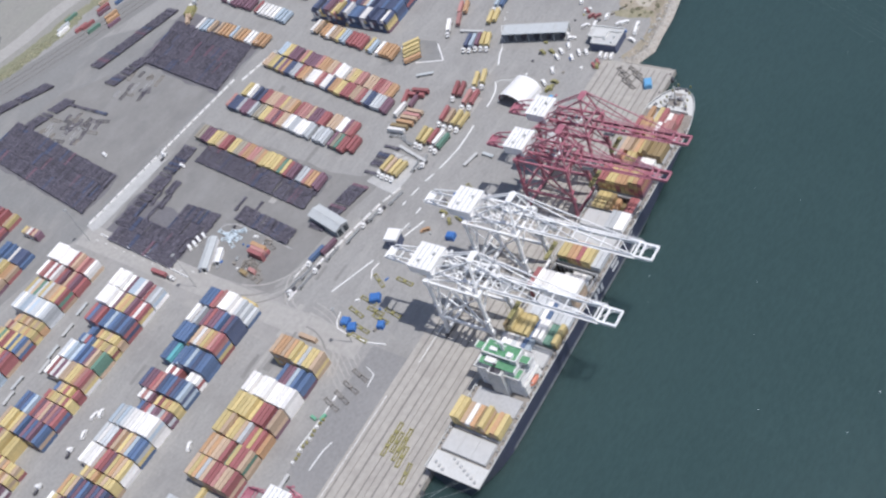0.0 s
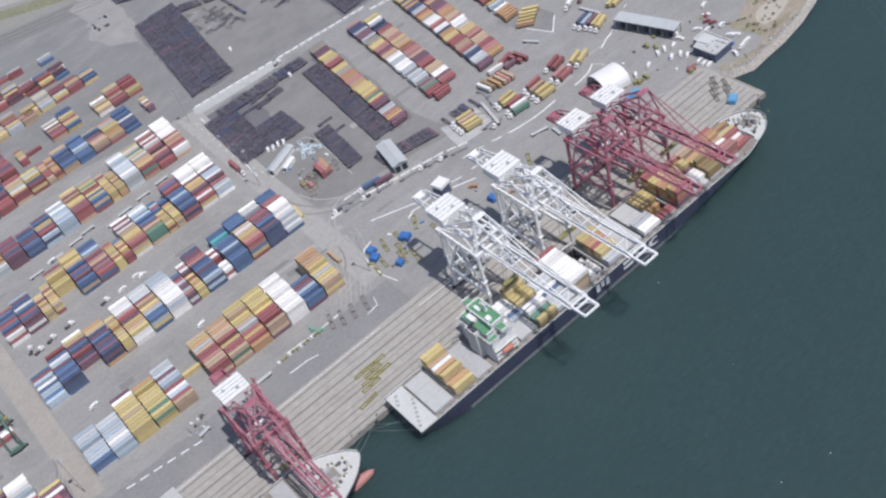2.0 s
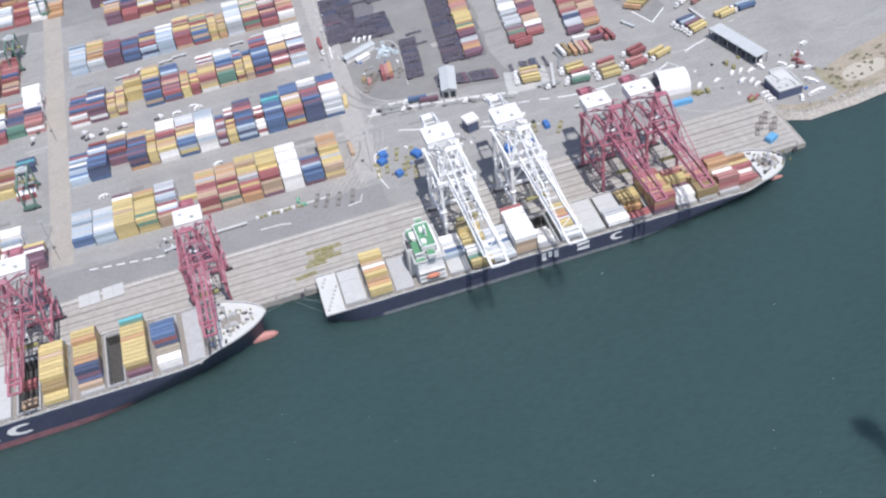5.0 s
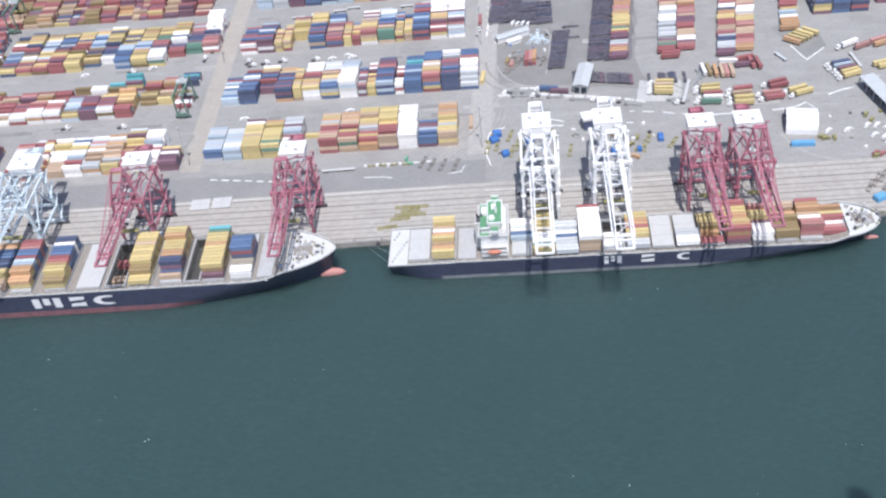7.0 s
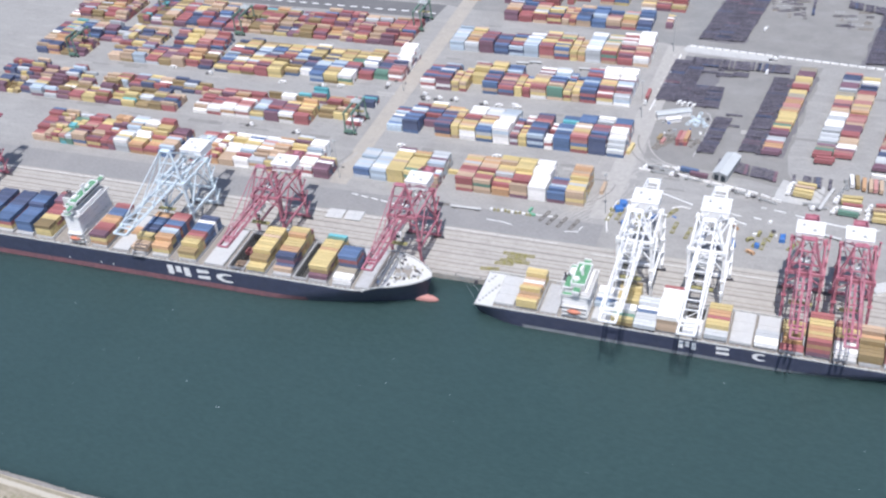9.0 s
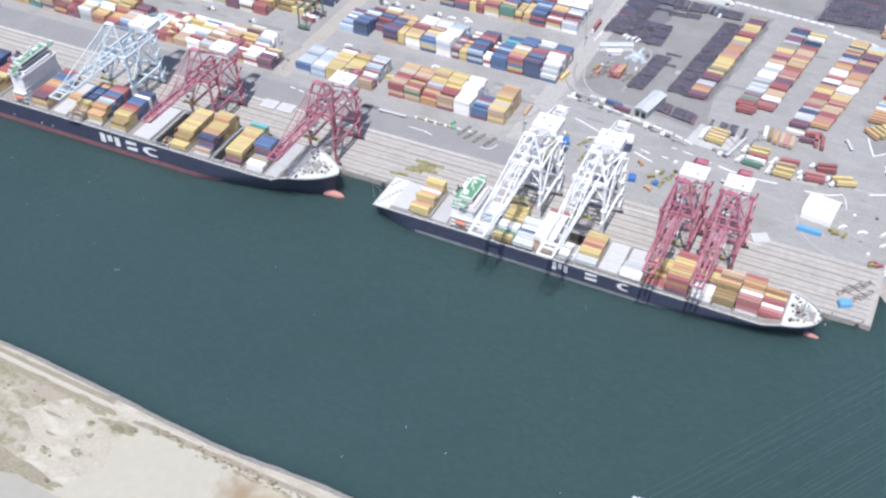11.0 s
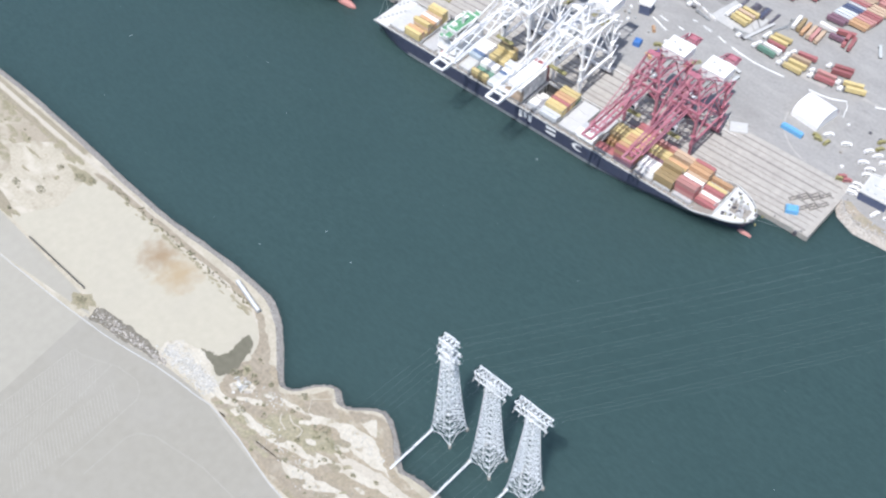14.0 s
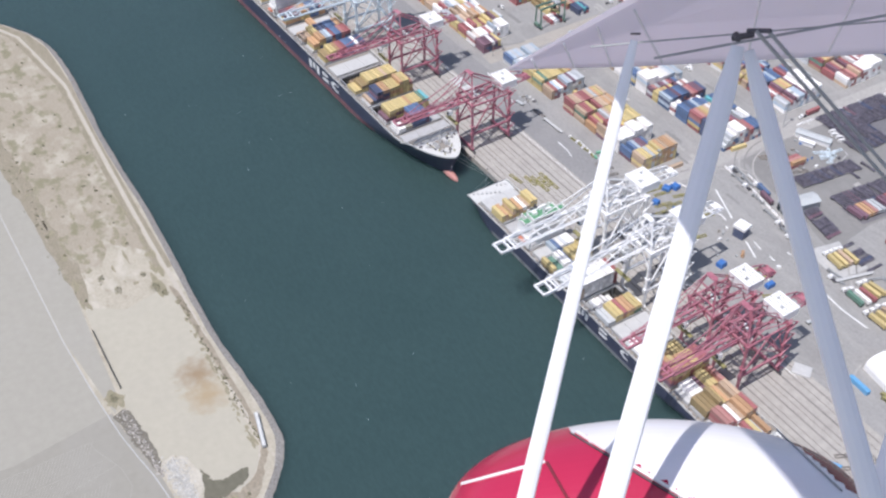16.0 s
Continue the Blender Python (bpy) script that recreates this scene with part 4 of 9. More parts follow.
for pts, mt, lb in (([(36.3, 54.5), (40.5, 46), (41, 31.5), (36.5, 30.5), (34, 40.8), (34.1, 50)], OLIVE_EARTH, "dark olive scrub along the edge of the asphalt"),
                    ([(44, 36), (52, 34), (66, 38), (72, 46), (58, 48), (47, 44)], TRACK, "pale sandy track on the eastern shore"),
                    ([(12, 25.8), (20, 24), (31, 24.8), (30, 26.8), (20, 26.4)], SHORE_SCRUB, "dark brown scrub on the stony bank"),
                    ([(40, 27), (52, 28.5), (60, 31.5), (52, 32), (42, 30)], SHORE_SCRUB, "dark brown scrub on the stony bank")):
    solid("ground", organic(pts, 0.026, 400 + len(lb)), mt, lb, "ground", "patches of the eastern shore", "structure")
rh = random.Random(91)
for k in range(44):
    x = rh.uniform(-136, -62)
    y = rh.uniform(-242, -223) if x < -109 else rh.uniform(-244, -214 - 0.06 * abs(x + 85))
    r_, w_ = rh.uniform(0.8, 2.6), rh.uniform(0.45, 0.8)
    a_ = rh.uniform(0.1, 0.7)
    pts = []
    for i in range(7):
        u_, v_ = r_ * 1.5 * math.cos(i * 0.8976), r_ * w_ * math.sin(i * 0.8976)
        pts.append((x + u_ * math.cos(a_) - v_ * math.sin(a_), y + u_ * math.sin(a_) + v_ * math.cos(a_)))
    mt, lb = rh.choice(((BROWN_EARTH, "bare brown earth among scrub"), (OLIVE_EARTH, "olive scrub on sandy ground"), (WHITE_SAND, "bare white sand among scrub"), (SHORE_SCRUB, "dark brown scrub on sandy ground"), (SHORE_SCRUB, "dark brown scrub on sandy ground")))
    solid("ground", organic(pts, 0.0396 + 0.0002 * k, 300 + k), mt, lb, "ground", "patches of island ground", "structure")
WEST = [(-612, -236), (-560, -199), (-489, -190), (-400, -193.5), (-341, -196), (-312, -198), (-322, -214), (-308, -228), (-318, -240), (-420, -246), (-612, -252)]
solid("ground", ragged(WEST, 0.017, 5, 2.5, 8.0), WEST_SCRUB, "dry brown scrubland with olive tufts and bare sand", "ground", "patches of island ground", "structure")
SOUTH = [(-612, -240), (-500, -238), (-400, -236), (-330, -236), (-300, -233), (-284, -238), (-300, -241), (-330, -242.5), (-420, -247), (-612, -254)]
solid("ground", ragged(SOUTH, 0.0345, 6, 2.0, 8.0), SHORE_SCRUB, "olive scrub along the edge of the paved field", "ground", "patches of island ground", "structure")
q = Geo()
TOP_LINE = [(-592, -206.5), (-564, -190.8), (-540, -184.9), (-489, -183.9), (-420, -187.9), (-341, -189.9), (-290, -190.6)]
LOW_LINE = [(-592, -210.5), (-564, -196.6), (-540, -193.2), (-489, -186.6), (-420, -189.4), (-341, -192.1), (-290, -193.4)]
for (a, b), (c, d) in zip(zip(TOP_LINE, TOP_LINE[1:]), zip(LOW_LINE, LOW_LINE[1:])):
    q.poly([(*c, 0.0215), (*d, 0.0215), (*b, 0.0215), (*a, 0.0215)])
solid("ground", q, SHORE_SCRUB, "rough brown scrub between the shore and the track", "ground", "patches of island ground", "structure")
q = Geo()
for (c, d) in zip(LOW_LINE, LOW_LINE[1:]):
    q.poly([(c[0], c[1] - 5.6, 0.0225), (d[0], d[1] - 5.6, 0.0225), (d[0], d[1] - 2.6, 0.0225), (c[0], c[1] - 2.6, 0.0225)])
solid("ground", q, SHORE_SCRUB, "brown scrub along the inner side of the track", "ground", "patches of island ground", "structure")

# ---- containers ----
CL, CW, CH = 10.4, 2.09, 2.24
BAY, ROW = 10.95, 2.32


def container_mesh(key, length=CL):
    """A steel box with corner posts, rails, a sunk roof and locking bars on its doors."""
    q = Geo()
    h = length / 2
    q.box(0, 0, 0.06, length - 0.10, CW - 0.10, CH - 0.14, 0)
    for x in (-h + 0.08, h - 0.08):
        for y in (-CW / 2 + 0.07, CW / 2 - 0.07):
            q.box(x, y, 0, 0.16, 0.14, CH, 0)
        q.box(x, 0, CH - 0.16, 0.15, CW - 0.28, 0.15, 0)
        q.box(x, 0, 0.0, 0.15, CW - 0.28, 0.15, 0)
    for y in (-CW / 2 + 0.05, CW / 2 - 0.05):
        q.box(0, y, CH - 0.13, length - 0.32, 0.10, 0.12, 0)
        q.box(0, y, 0.0, length - 0.32, 0.10, 0.14, 0)
    for y in (-0.55, -0.15, 0.15, 0.55):
        q.box(h - 0.02, y, 0.2, 0.05, 0.05, CH - 0.4, 1)
    return q.mesh("shipping_container", [PAINTS[key], GREY_STEEL])


BOX_MESH = {}


def container(key, x, y, z, rz=0.0, where="stacked on the ship's deck", group="containers on deck", length=CL):
    if (key, length) not in BOX_MESH:
        BOX_MESH[key, length] = container_mesh(key, length)
    ob = new("shipping_container", BOX_MESH[key, length])
    ob.matrix_world = pose(x, y, z, 0, 0, rz)
    size = "shipping" if length == CL else "short"
    return tagged(ob, f"{WORD[key]} steel {size} container {where}", "container", group)


def piled(q, key, x, y, z, length=CL):
    """One container of a joined pile: body, sunk roof, end frames."""
    h, b, s = length / 2 - 0.04, CW / 2 - 0.03, SLOT[key]
    n = len(q.v)
    q.v += [(x - h, y - b, z), (x + h, y - b, z), (x + h, y + b, z), (x - h, y + b, z),
            (x - h, y - b, z + CH), (x + h, y - b, z + CH), (x + h, y + b, z + CH), (x - h, y + b, z + CH)]
    r, e = 0.13, 0.09
    q.v += [(x - h + r, y - b + e, z + CH), (x + h - r, y - b + e, z + CH), (x + h - r, y + b - e, z + CH), (x - h + r, y + b - e, z + CH),
            (x - h + r, y - b + e, z + CH - 0.07), (x + h - r, y - b + e, z + CH - 0.07), (x + h - r, y + b - e, z + CH - 0.07), (x - h + r, y + b - e, z + CH - 0.07)]
    for a in ((0, 1, 5, 4), (1, 2, 6, 5), (2, 3, 7, 6), (3, 0, 4, 7), (4, 5, 9, 8), (5, 6, 10, 9), (6, 7, 11, 10), (7, 4, 8, 11), (8, 9, 13, 12), (9, 10, 14, 13), (10, 11, 15, 14), (11, 8, 12, 15), (12, 13, 14, 15)):
        q.f.append(tuple(n + i for i in a))
        q.m.append(s)


def pick_run(rnd, mix):
    """Colours come in runs of a few containers of one owner."""
    while True:
        k = rnd.choice(mix)
        for _ in range(rnd.choice((1, 1, 1, 2, 2, 3))):
            yield k


# ---- ships ----
def spread(stations, x):
    for (xa, a), (xb, b) in zip(stations, stations[1:]):
        if xa <= x <= xb:
            t_ = (x - xa) / (xb - xa)
            t_ = t_ * t_ * (3 - 2 * t_) if b < a else t_
            return a + (b - a) * t_
    return stations[-1][1]


def hull_shell(length, beam, deck_at, entry, flare, levels, z_lo, z_hi, stern_cut=1.0, full=1.0):
    """The shell between two heights: station by station, both sides. deck_at(x) is the height of the deck there."""
    q = Geo()
    n = 46
    xs = [length * (i / n) for i in range(n - 6)] + [length - 0.135 * length * (1 - i / 16) ** 1.7 for i in range(17)]
    xs = sorted(set(xs))
    rows = []
    for x in xs:
        top = deck_at(x)
        line = []
        for k in range(levels + 1):
            z = z_lo + (min(z_hi, top) - z_lo) * k / levels if z_hi < 90 else z_lo + (top - z_lo) * k / levels
            f_ = max(0.0, min(1.0, (z + 4.0) / (top + 4.0)))
            run = entry + (flare - entry) * f_
            u = max(0.0, (x - (length - run)) / run)
            end = 1 - max(0.0, 1 - f_) * 0.0
            wide = beam / 2 * max(0.0, 1 - u ** (1.45 + 1.15 * f_ * full)) ** (1.0 - 0.45 * f_ * full) * end
            s = max(0.0, 1 - x / (length * 0.12))
            wide *= 1 - s * s * (1 - f_) * stern_cut * 0.55
            rake = (1 - f_) * 6.0 * (x / length) ** 8
            line.append((x - rake, wide, z))
        rows.append(line)
    for a, b in zip(rows, rows[1:]):
        for k in range(levels):
            for sgn in (1, -1):
                q.poly([(p[0], p[1] * sgn, p[2]) for p in (a[k], b[k], b[k + 1], a[k + 1])])
    for k in range(levels):
        a = rows[0]
        q.poly([(a[k][0], a[k][1], a[k][2]), (a[k][0], -a[k][1], a[k][2]), (a[k + 1][0], -a[k + 1][1], a[k + 1][2]), (a[k + 1][0], a[k + 1][1], a[k + 1][2])])
    return q, rows


def ship(name, m, length, beam, deck_z, bow_z, fore, boot_z, boot_mat, label, flare=30, holds=(), bulb_at=(-1.0, 2.2, -2.9, 12.0), full=1.0):
    """Hull, boot-top, deck, forecastle, bulwark and bulb. Local x runs from the stern to the bow."""
    ob = thing(name, m, label, "ship")

    def deck_at(x):
        return deck_z + (bow_z - deck_z) * max(0.0, min(1.0, (x - fore + 6) / 8))

    shell, rows = hull_shell(length, beam, deck_at, 92, flare, 6, boot_z, 99, full=full)
    part("hull", shell, HULL, ob, "navy blue painted steel hull")
    boot, _ = hull_shell(length, beam, lambda x: deck_at(x), 92, flare, 2, -6.0, boot_z, full=full)
    for i, f_ in enumerate(boot.f):
        at_x = sum(boot.v[k][0] for k in f_) / len(f_)
        boot.m[i] = 0 if length * 0.10 < at_x < length * 0.80 else 1
    part("boot_top", boot, [boot_mat, HULL], ob, "weathered boot-top band at the waterline")
    d = Geo()
    side = (beam - 5) / 2
    for a, b in zip(rows, rows[1:]):
        p, r = a[-1], b[-1]
        cuts = sorted({p[0], r[0]} | {c for h in holds for c in h if p[0] < c < r[0]})
        for xa, xb in zip(cuts, cuts[1:]):
            fa, fb = (xa - p[0]) / (r[0] - p[0]), (xb - p[0]) / (r[0] - p[0])
            wa, wb = p[1] + (r[1] - p[1]) * fa - 0.1, p[1] + (r[1] - p[1]) * fb - 0.1
            za, zb = p[2] + (r[2] - p[2]) * fa - 0.5, p[2] + (r[2] - p[2]) * fb - 0.5
            slot = 1 if xa > fore else 0
            if any(h0 < (xa + xb) / 2 < h1 for h0, h1 in holds):
                for s in (1, -1):
                    d.poly([(xa, s * wa, za), (xa, s * side, za), (xb, s * side, zb), (xb, s * wb, zb)], slot)
            else:
                d.poly([(xa, wa, za), (xa, -wa, za), (xb, -wb, zb), (xb, wb, zb)], slot)
    part("deck", d, [DECK_RUST, DECK_WHITE], ob, "rust-worn steel deck with a white forecastle")
    part("breakwater", Geo().beam((fore + 0.6, -beam * 0.25, bow_z + 0.1), (fore + 1.6, 0, bow_z + 0.1), 0.3, 2.2).beam((fore + 1.6, 0, bow_z + 0.1), (fore + 0.6, beam * 0.25, bow_z + 0.1), 0.3, 2.2), DECK_GREY, ob, "dark grey breakwater across the forecastle")
    for s in (1, -1):
        w = Geo()
        for i, line in enumerate(rows):
            x, y, z = line[-1]
            for du, dz in ((0.0, -0.3), (0.0, 0.5), (-0.28, 0.5), (-0.28, -0.3)):
                w.v.append((x, s * max(0.02, y + du), z + dz))
            if i:
                a, b = 4 * i - 4, 4 * i
                for k in range(4):
                    w.f.append((a + k, b + k, b + (k + 1) % 4, a + (k + 1) % 4))
                    w.m.append(0)
        part("bulwark", w, DECK_WHITE, ob, "white bulwark along the deck edge")
    # side passage with railings and lashing posts
    lash = Geo()
    x = 12.0
    while x < fore - 6:
        for s in (1, -1):
            lash.box(x, s * (beam / 2 - 1.2), deck_z - 0.5, 0.35, 0.5, 2.0)
            lash.box(x + 2.4, s * (beam / 2 - 0.9), deck_z - 0.5, 1.1, 0.6, 0.9)
        x += 5.45
    tagged(part("lashing_gear", lash, DECK_GREY, ob), "grey lashing posts and vents along the side passage", kind="stuff")
    bulb = Geo()
    for i in range(9):
        a = i / 8
        r_ = bulb_at[1] * math.sqrt(max(0.004, 1 - a ** 3))
        bulb.v += [(length + bulb_at[0] - bulb_at[3] * (1 - a), r_ * 0.85 * math.cos(math.pi * k / 7), bulb_at[2] + r_ * math.sin(math.pi * k / 7)) for k in range(14)]
        if i:
            for k in range(14):
                m0, m1 = 14 * (i - 1), 14 * i
                bulb.f.append((m0 + k, m1 + k, m1 + (k + 1) % 14, m0 + (k + 1) % 14))
                bulb.m.append(0)
    part("bulbous_bow", bulb, BULB, ob, "bright red bulbous bow just above the water")
    for s in (1, -1):
        for k in range(4):
            part("bollard", Geo().tube((fore + 7 + 4.5 * k, s * (6.5 - 1.1 * k), bow_z - 0.5), (fore + 7 + 4.5 * k, s * (6.5 - 1.1 * k), bow_z + 0.7), 0.4, 8), OLIVE, ob)
        part("winch", Geo().box(fore + 12, s * 3.0, bow_z - 0.5, 3.2, 2.0, 1.0).tube((fore + 11, s * 3.0, bow_z + 0.8), (fore + 13, s * 3.0, bow_z + 0.8), 0.8, 8), DECK_GREY, ob)
        part("chain_stopper", Geo().box(fore + 18, s * 2.2, bow_z - 0.5, 1.8, 1.0, 0.8), DARK_STEEL, ob)
    part("breakwater", Geo().box(fore + 2.5, 0, bow_z - 0.5, 0.5, beam * 0.72, 1.5), DECK_WHITE, ob)
    part("foremast", Geo().tube((fore + 10, 0, bow_z - 0.5), (fore + 10, 0, bow_z + 9), 0.35, 8), DECK_WHITE, ob)
    rd = random.Random(int(length))
    for k in range(34):
        u = rd.random()
        x, half = fore + 4 + u * (length - fore - 10), (1 - u ** 1.6) * beam * 0.36
        v = Geo().box(x, rd.uniform(-half, half), bow_z - 0.5, rd.uniform(0.5, 1.9), rd.uniform(0.5, 1.3), rd.uniform(0.4, 1.2), 0, rd.uniform(0, 90))
        part("deck_vent", v, rd.choice((DECK_GREY, DECK_GREY, DARK_STEEL, DECK_RUST)), ob)
    part("winch_platform", Geo().box(fore + 11, 0, bow_z - 0.48, 9.0, 6.5, 0.12), DECK_RUST, ob, "rust-brown winch platform on the forecastle")
    return ob


def hatch(parent, x0, x1, z, beam, pale=True):
    """Hatch covers of one bay: panels side by side on a coaming."""
    q = Geo()
    q.box((x0 + x1) / 2, 0, z - 1.5, x1 - x0 - 0.5, beam - 5.0, 1.2, 0)
    w = (beam - 5.2) / 3
    for k in (-1, 0, 1):
        q.box((x0 + x1) / 2, k * w, z - 0.3, x1 - x0 - 0.8, w - 0.12, 0.45, 1 if pale else 2)
    part("hatch_cover", q, [DECK_GREY, HATCH, DECK_GREY], parent, "flat steel hatch cover, closed")


HOLD_DEEP = 2 * (CH + 0.03) + 0.1


def open_hold(parent, x0, x1, z, beam):
    """An open hold: coaming, steel walls and a floor coloured dark for the shade down there, and cell guides. z is the
    coaming's middle.
    """
    b = (beam - 5) / 2
    xm, ln = (x0 + x1) / 2, x1 - x0
    lo = z - 1.1 - HOLD_DEEP
    q = Geo()
    for sx, sy, px_, py_ in ((0.6, 2 * b, x0 + 0.3, 0), (0.6, 2 * b, x1 - 0.3, 0), (ln - 1.2, 0.5, xm, b - 0.25), (ln - 1.2, 0.5, xm, -b + 0.25)):
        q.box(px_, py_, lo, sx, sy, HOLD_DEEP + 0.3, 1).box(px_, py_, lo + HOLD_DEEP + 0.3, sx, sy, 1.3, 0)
    part("coaming", q, [DECK_GREY, HOLD], parent, "grey steel coaming above hold walls coloured dark as shade")
    part("hold_floor", Geo().box(xm, 0, lo - 0.2, ln, 2 * b, 0.2), HOLD, parent, "steel hold floor, shade put into its dark colour")
    for k in range(int(2 * b / ROW) + 1):
        y = -b + 0.6 + k * ROW
        for x in (x0 + 0.75, x1 - 0.75):
            part("cell_guide", Geo().box(x, y, lo, 0.25, 0.2, HOLD_DEEP + 1.4), GREY_STEEL, parent)
    return lo


def deck_load(m, x0, x1, z, spec, seed, rows):
    """Containers across the deck: spec is a list of (colours, tiers, number of rows) from the water side to the quay side. The top ones are things, those under them one joined pile."""
    rnd = random.Random(seed)
    y = -(rows - 1) / 2 * ROW
    mid = (x0 + x1) / 2
    rz = math.degrees(m.to_euler().z)
    pile = Geo()
    for colours, tiers, count in spec:
        for _ in range(count):
            for t_ in range(tiers):
                k = colours[min(len(colours) - 1, t_)] if len(colours) == tiers else rnd.choice(colours)
                p = m @ Vector((mid, y, z + t_ * (CH + 0.03)))
                if t_ == tiers - 1 and p.x > -380:
                    container(k, p.x, p.y, p.z, rz)
                else:
                    piled(pile, k, mid, y, z + t_ * (CH + 0.03))
            y += ROW
    if pile.v:
        solid("deck_containers", pile, PILED_LIST, "containers stacked across one bay of the ship's deck", "containers", kind="stuff", m=m)


def deckhouse(parent, x0, x1, z, beam, top, funnel_x):
    """The white accommodation block: decks, bridge with wings, windows, green roofs, mast, funnel, lifeboats."""
    xm, ln = (x0 + x1) / 2, x1 - x0
    lev = int((top - z) / 2.5)
    for k in range(lev):
        w = beam * (0.80 if k < lev - 1 else 0.62)
        b = Geo().box(xm, 0, z + 2.5 * k, ln * (1 - 0.02 * k), w, 2.3, 0)
        b.box(xm, 0, z + 2.5 * k + 2.3, ln * (1 - 0.02 * k) + 0.2, w + 0.25, 0.2, 0)
        part("deck_storey", b, HOUSE_WHITE, parent, "white painted storey of the deckhouse")
    wd = Geo()
    for k in range(1, lev - 1, 2):
        for j in range(9):
            y = (j - 4) * beam * 0.085
            for s in (-1, 1):
                wd.box(xm + s * (ln / 2 * (1 - 0.02 * k)), y, z + 2.5 * k + 1.1, 0.08, 0.4, 0.4)
    tagged(part("cabin_glazing", wd, GLASS, parent), "rows of small dark cabin windows", kind="stuff")
    br = Geo()
    br.box(xm + 1.0, 0, top, ln * 0.55, beam * 0.62, 2.5, 0)
    br.box(xm + 1.0, 0, top, ln * 0.28, beam * 0.98, 1.2, 0)
    bridge = part("bridge", br, DECK_WHITE, parent, "white navigation bridge with side wings")
    part("bridge_window", Geo().box(xm + 1.0 + ln * 0.275, 0, top + 1.1, 0.15, beam * 0.6, 0.9), GLASS, bridge)
    part("bridge_window", Geo().box(xm + 1.0 - ln * 0.275, 0, top + 1.1, 0.15, beam * 0.4, 0.9), GLASS, bridge)
    gr = Geo()
    gr.box(xm + 1.0, 0, top + 2.5, ln * 0.52, beam * 0.60, 0.12, 0)
    for s in (-1, 1):
        gr.box(xm + 1.0, s * beam * 0.40, top + 1.2, ln * 0.26, beam * 0.16, 0.12, 0)
    gr.box(xm - ln * 0.30, 0, top + 0.02, ln * 0.36, beam * 0.66, 0.12, 0)
    part("bridge_roof", gr, DECK_GREEN, parent, "green painted bridge and deck roofs")
    # open terrace below the bridge behind white rails
    back, side = 0.9, 0.82
    zt = z + (top - z) * 0.8
    tr = Geo().box(xm, 0, zt, ln + 2 * back, beam * side, 0.25, 0)
    part("terrace", tr.box(xm, 0, zt + 0.25, ln + 2 * back - 0.3, beam * side - 0.3, 0.06, 1).box(xm - ln * 0.32, -beam * 0.28, zt + 0.31, ln * 0.34, beam * 0.2, 0.05, 2), [DECK_WHITE, DECK_GREY, DECK_GREEN], parent, "grey terrace of the deckhouse with a green patch")
    ra = Geo()
    for s in (-1, 1):
        ra.box(xm, s * beam * side / 2, zt + 0.25, ln + 2 * back, 0.15, 0.95).box(xm + s * (ln / 2 + back), 0, zt + 0.25, 0.15, beam * side, 0.95)
    part("terrace_rail", ra, HOUSE_WHITE, parent)
    # open side galleries: decks, posts and rails on both sides
    for s in (-1, 1):
        for lv in range(1, 4):
            zt, yo = z + 2.5 * lv, s * beam * (0.455 - 0.012 * lv)
            part("gallery_deck", Geo().box(xm, s * beam * 0.425, zt, ln * 0.96, beam * 0.07, 0.15), DECK_WHITE, parent)
            ra = Geo().beam((xm - ln * 0.48, yo, zt + 1.1), (xm + ln * 0.48, yo, zt + 1.1), 0.12)
            for k in range(8):
                ra.beam((xm - ln * 0.48 + ln * 0.137 * k, yo, zt), (xm - ln * 0.48 + ln * 0.137 * k, yo, zt + 1.1), 0.12)
            part("gallery_rail", ra, HOUSE_WHITE, parent)
    # white coamings and lockers round the green roofs
    ed = Geo()
    for s in (-1, 1):
        ed.box(xm + 1.0, s * beam * 0.305, top + 2.5, ln * 0.56, 0.5, 0.9).box(xm + 1.0 + s * ln * 0.27, 0, top + 2.5, 0.45, beam * 0.62, 0.9)
        ed.box(xm + 1.0, s * beam * 0.485, top + 1.2, ln * 0.28, 0.4, 1.0).box(xm - ln * 0.30, s * beam * 0.325, top, ln * 0.36, 0.4, 1.0)
    ed.box(xm - 0.5, -beam * 0.17, top + 2.6, 2.2, 2.6, 1.3).box(xm + 0.2, beam * 0.14, top + 2.6, 1.6, 3.4, 0.9).box(xm - ln * 0.33, beam * 0.12, top, 2.4, 5.0, 1.6)
    part("roof_coaming", ed, HOUSE_WHITE, parent, "white steel coaming and lockers round the roofs")
    ms = Geo().box(xm + 1.5, 0, top + 2.6, 1.2, 1.2, 5.0, 0, 0, 0.6).beam((xm + 1.5, -3, top + 6), (xm + 1.5, 3, top + 6), 0.3)
    ms.box(xm + 1.5, 0, top + 7.4, 0.5, 3.4, 0.3)
    ms.blob(xm + 0.5, 5.0, top + 2.6, 1.0, 3).blob(xm + 0.5, -4.0, top + 2.6, 0.8, 4)
    part("radar_mast", ms, HOUSE_WHITE, parent, "white radar mast with antennas and domes")
    fu = Geo().box(funnel_x, 0, z, 6.0, 7.5, top - z - 1.0, 0, 0, 0.92)
    funnel = part("funnel", fu, DECK_WHITE, parent, "white funnel casing")
    part("funnel_top", Geo().box(funnel_x, 0, top - 1.0, 4.5, 4.5, 0.4), DARK_STEEL, funnel, "dark sooty funnel top")
    for s in (-1, 1):
        part("exhaust_pipe", Geo().tube((funnel_x + s, 0.8, top - 1), (funnel_x + s - 0.8, 0.8, top + 1.6), 0.5, 8), DARK_STEEL, funnel)
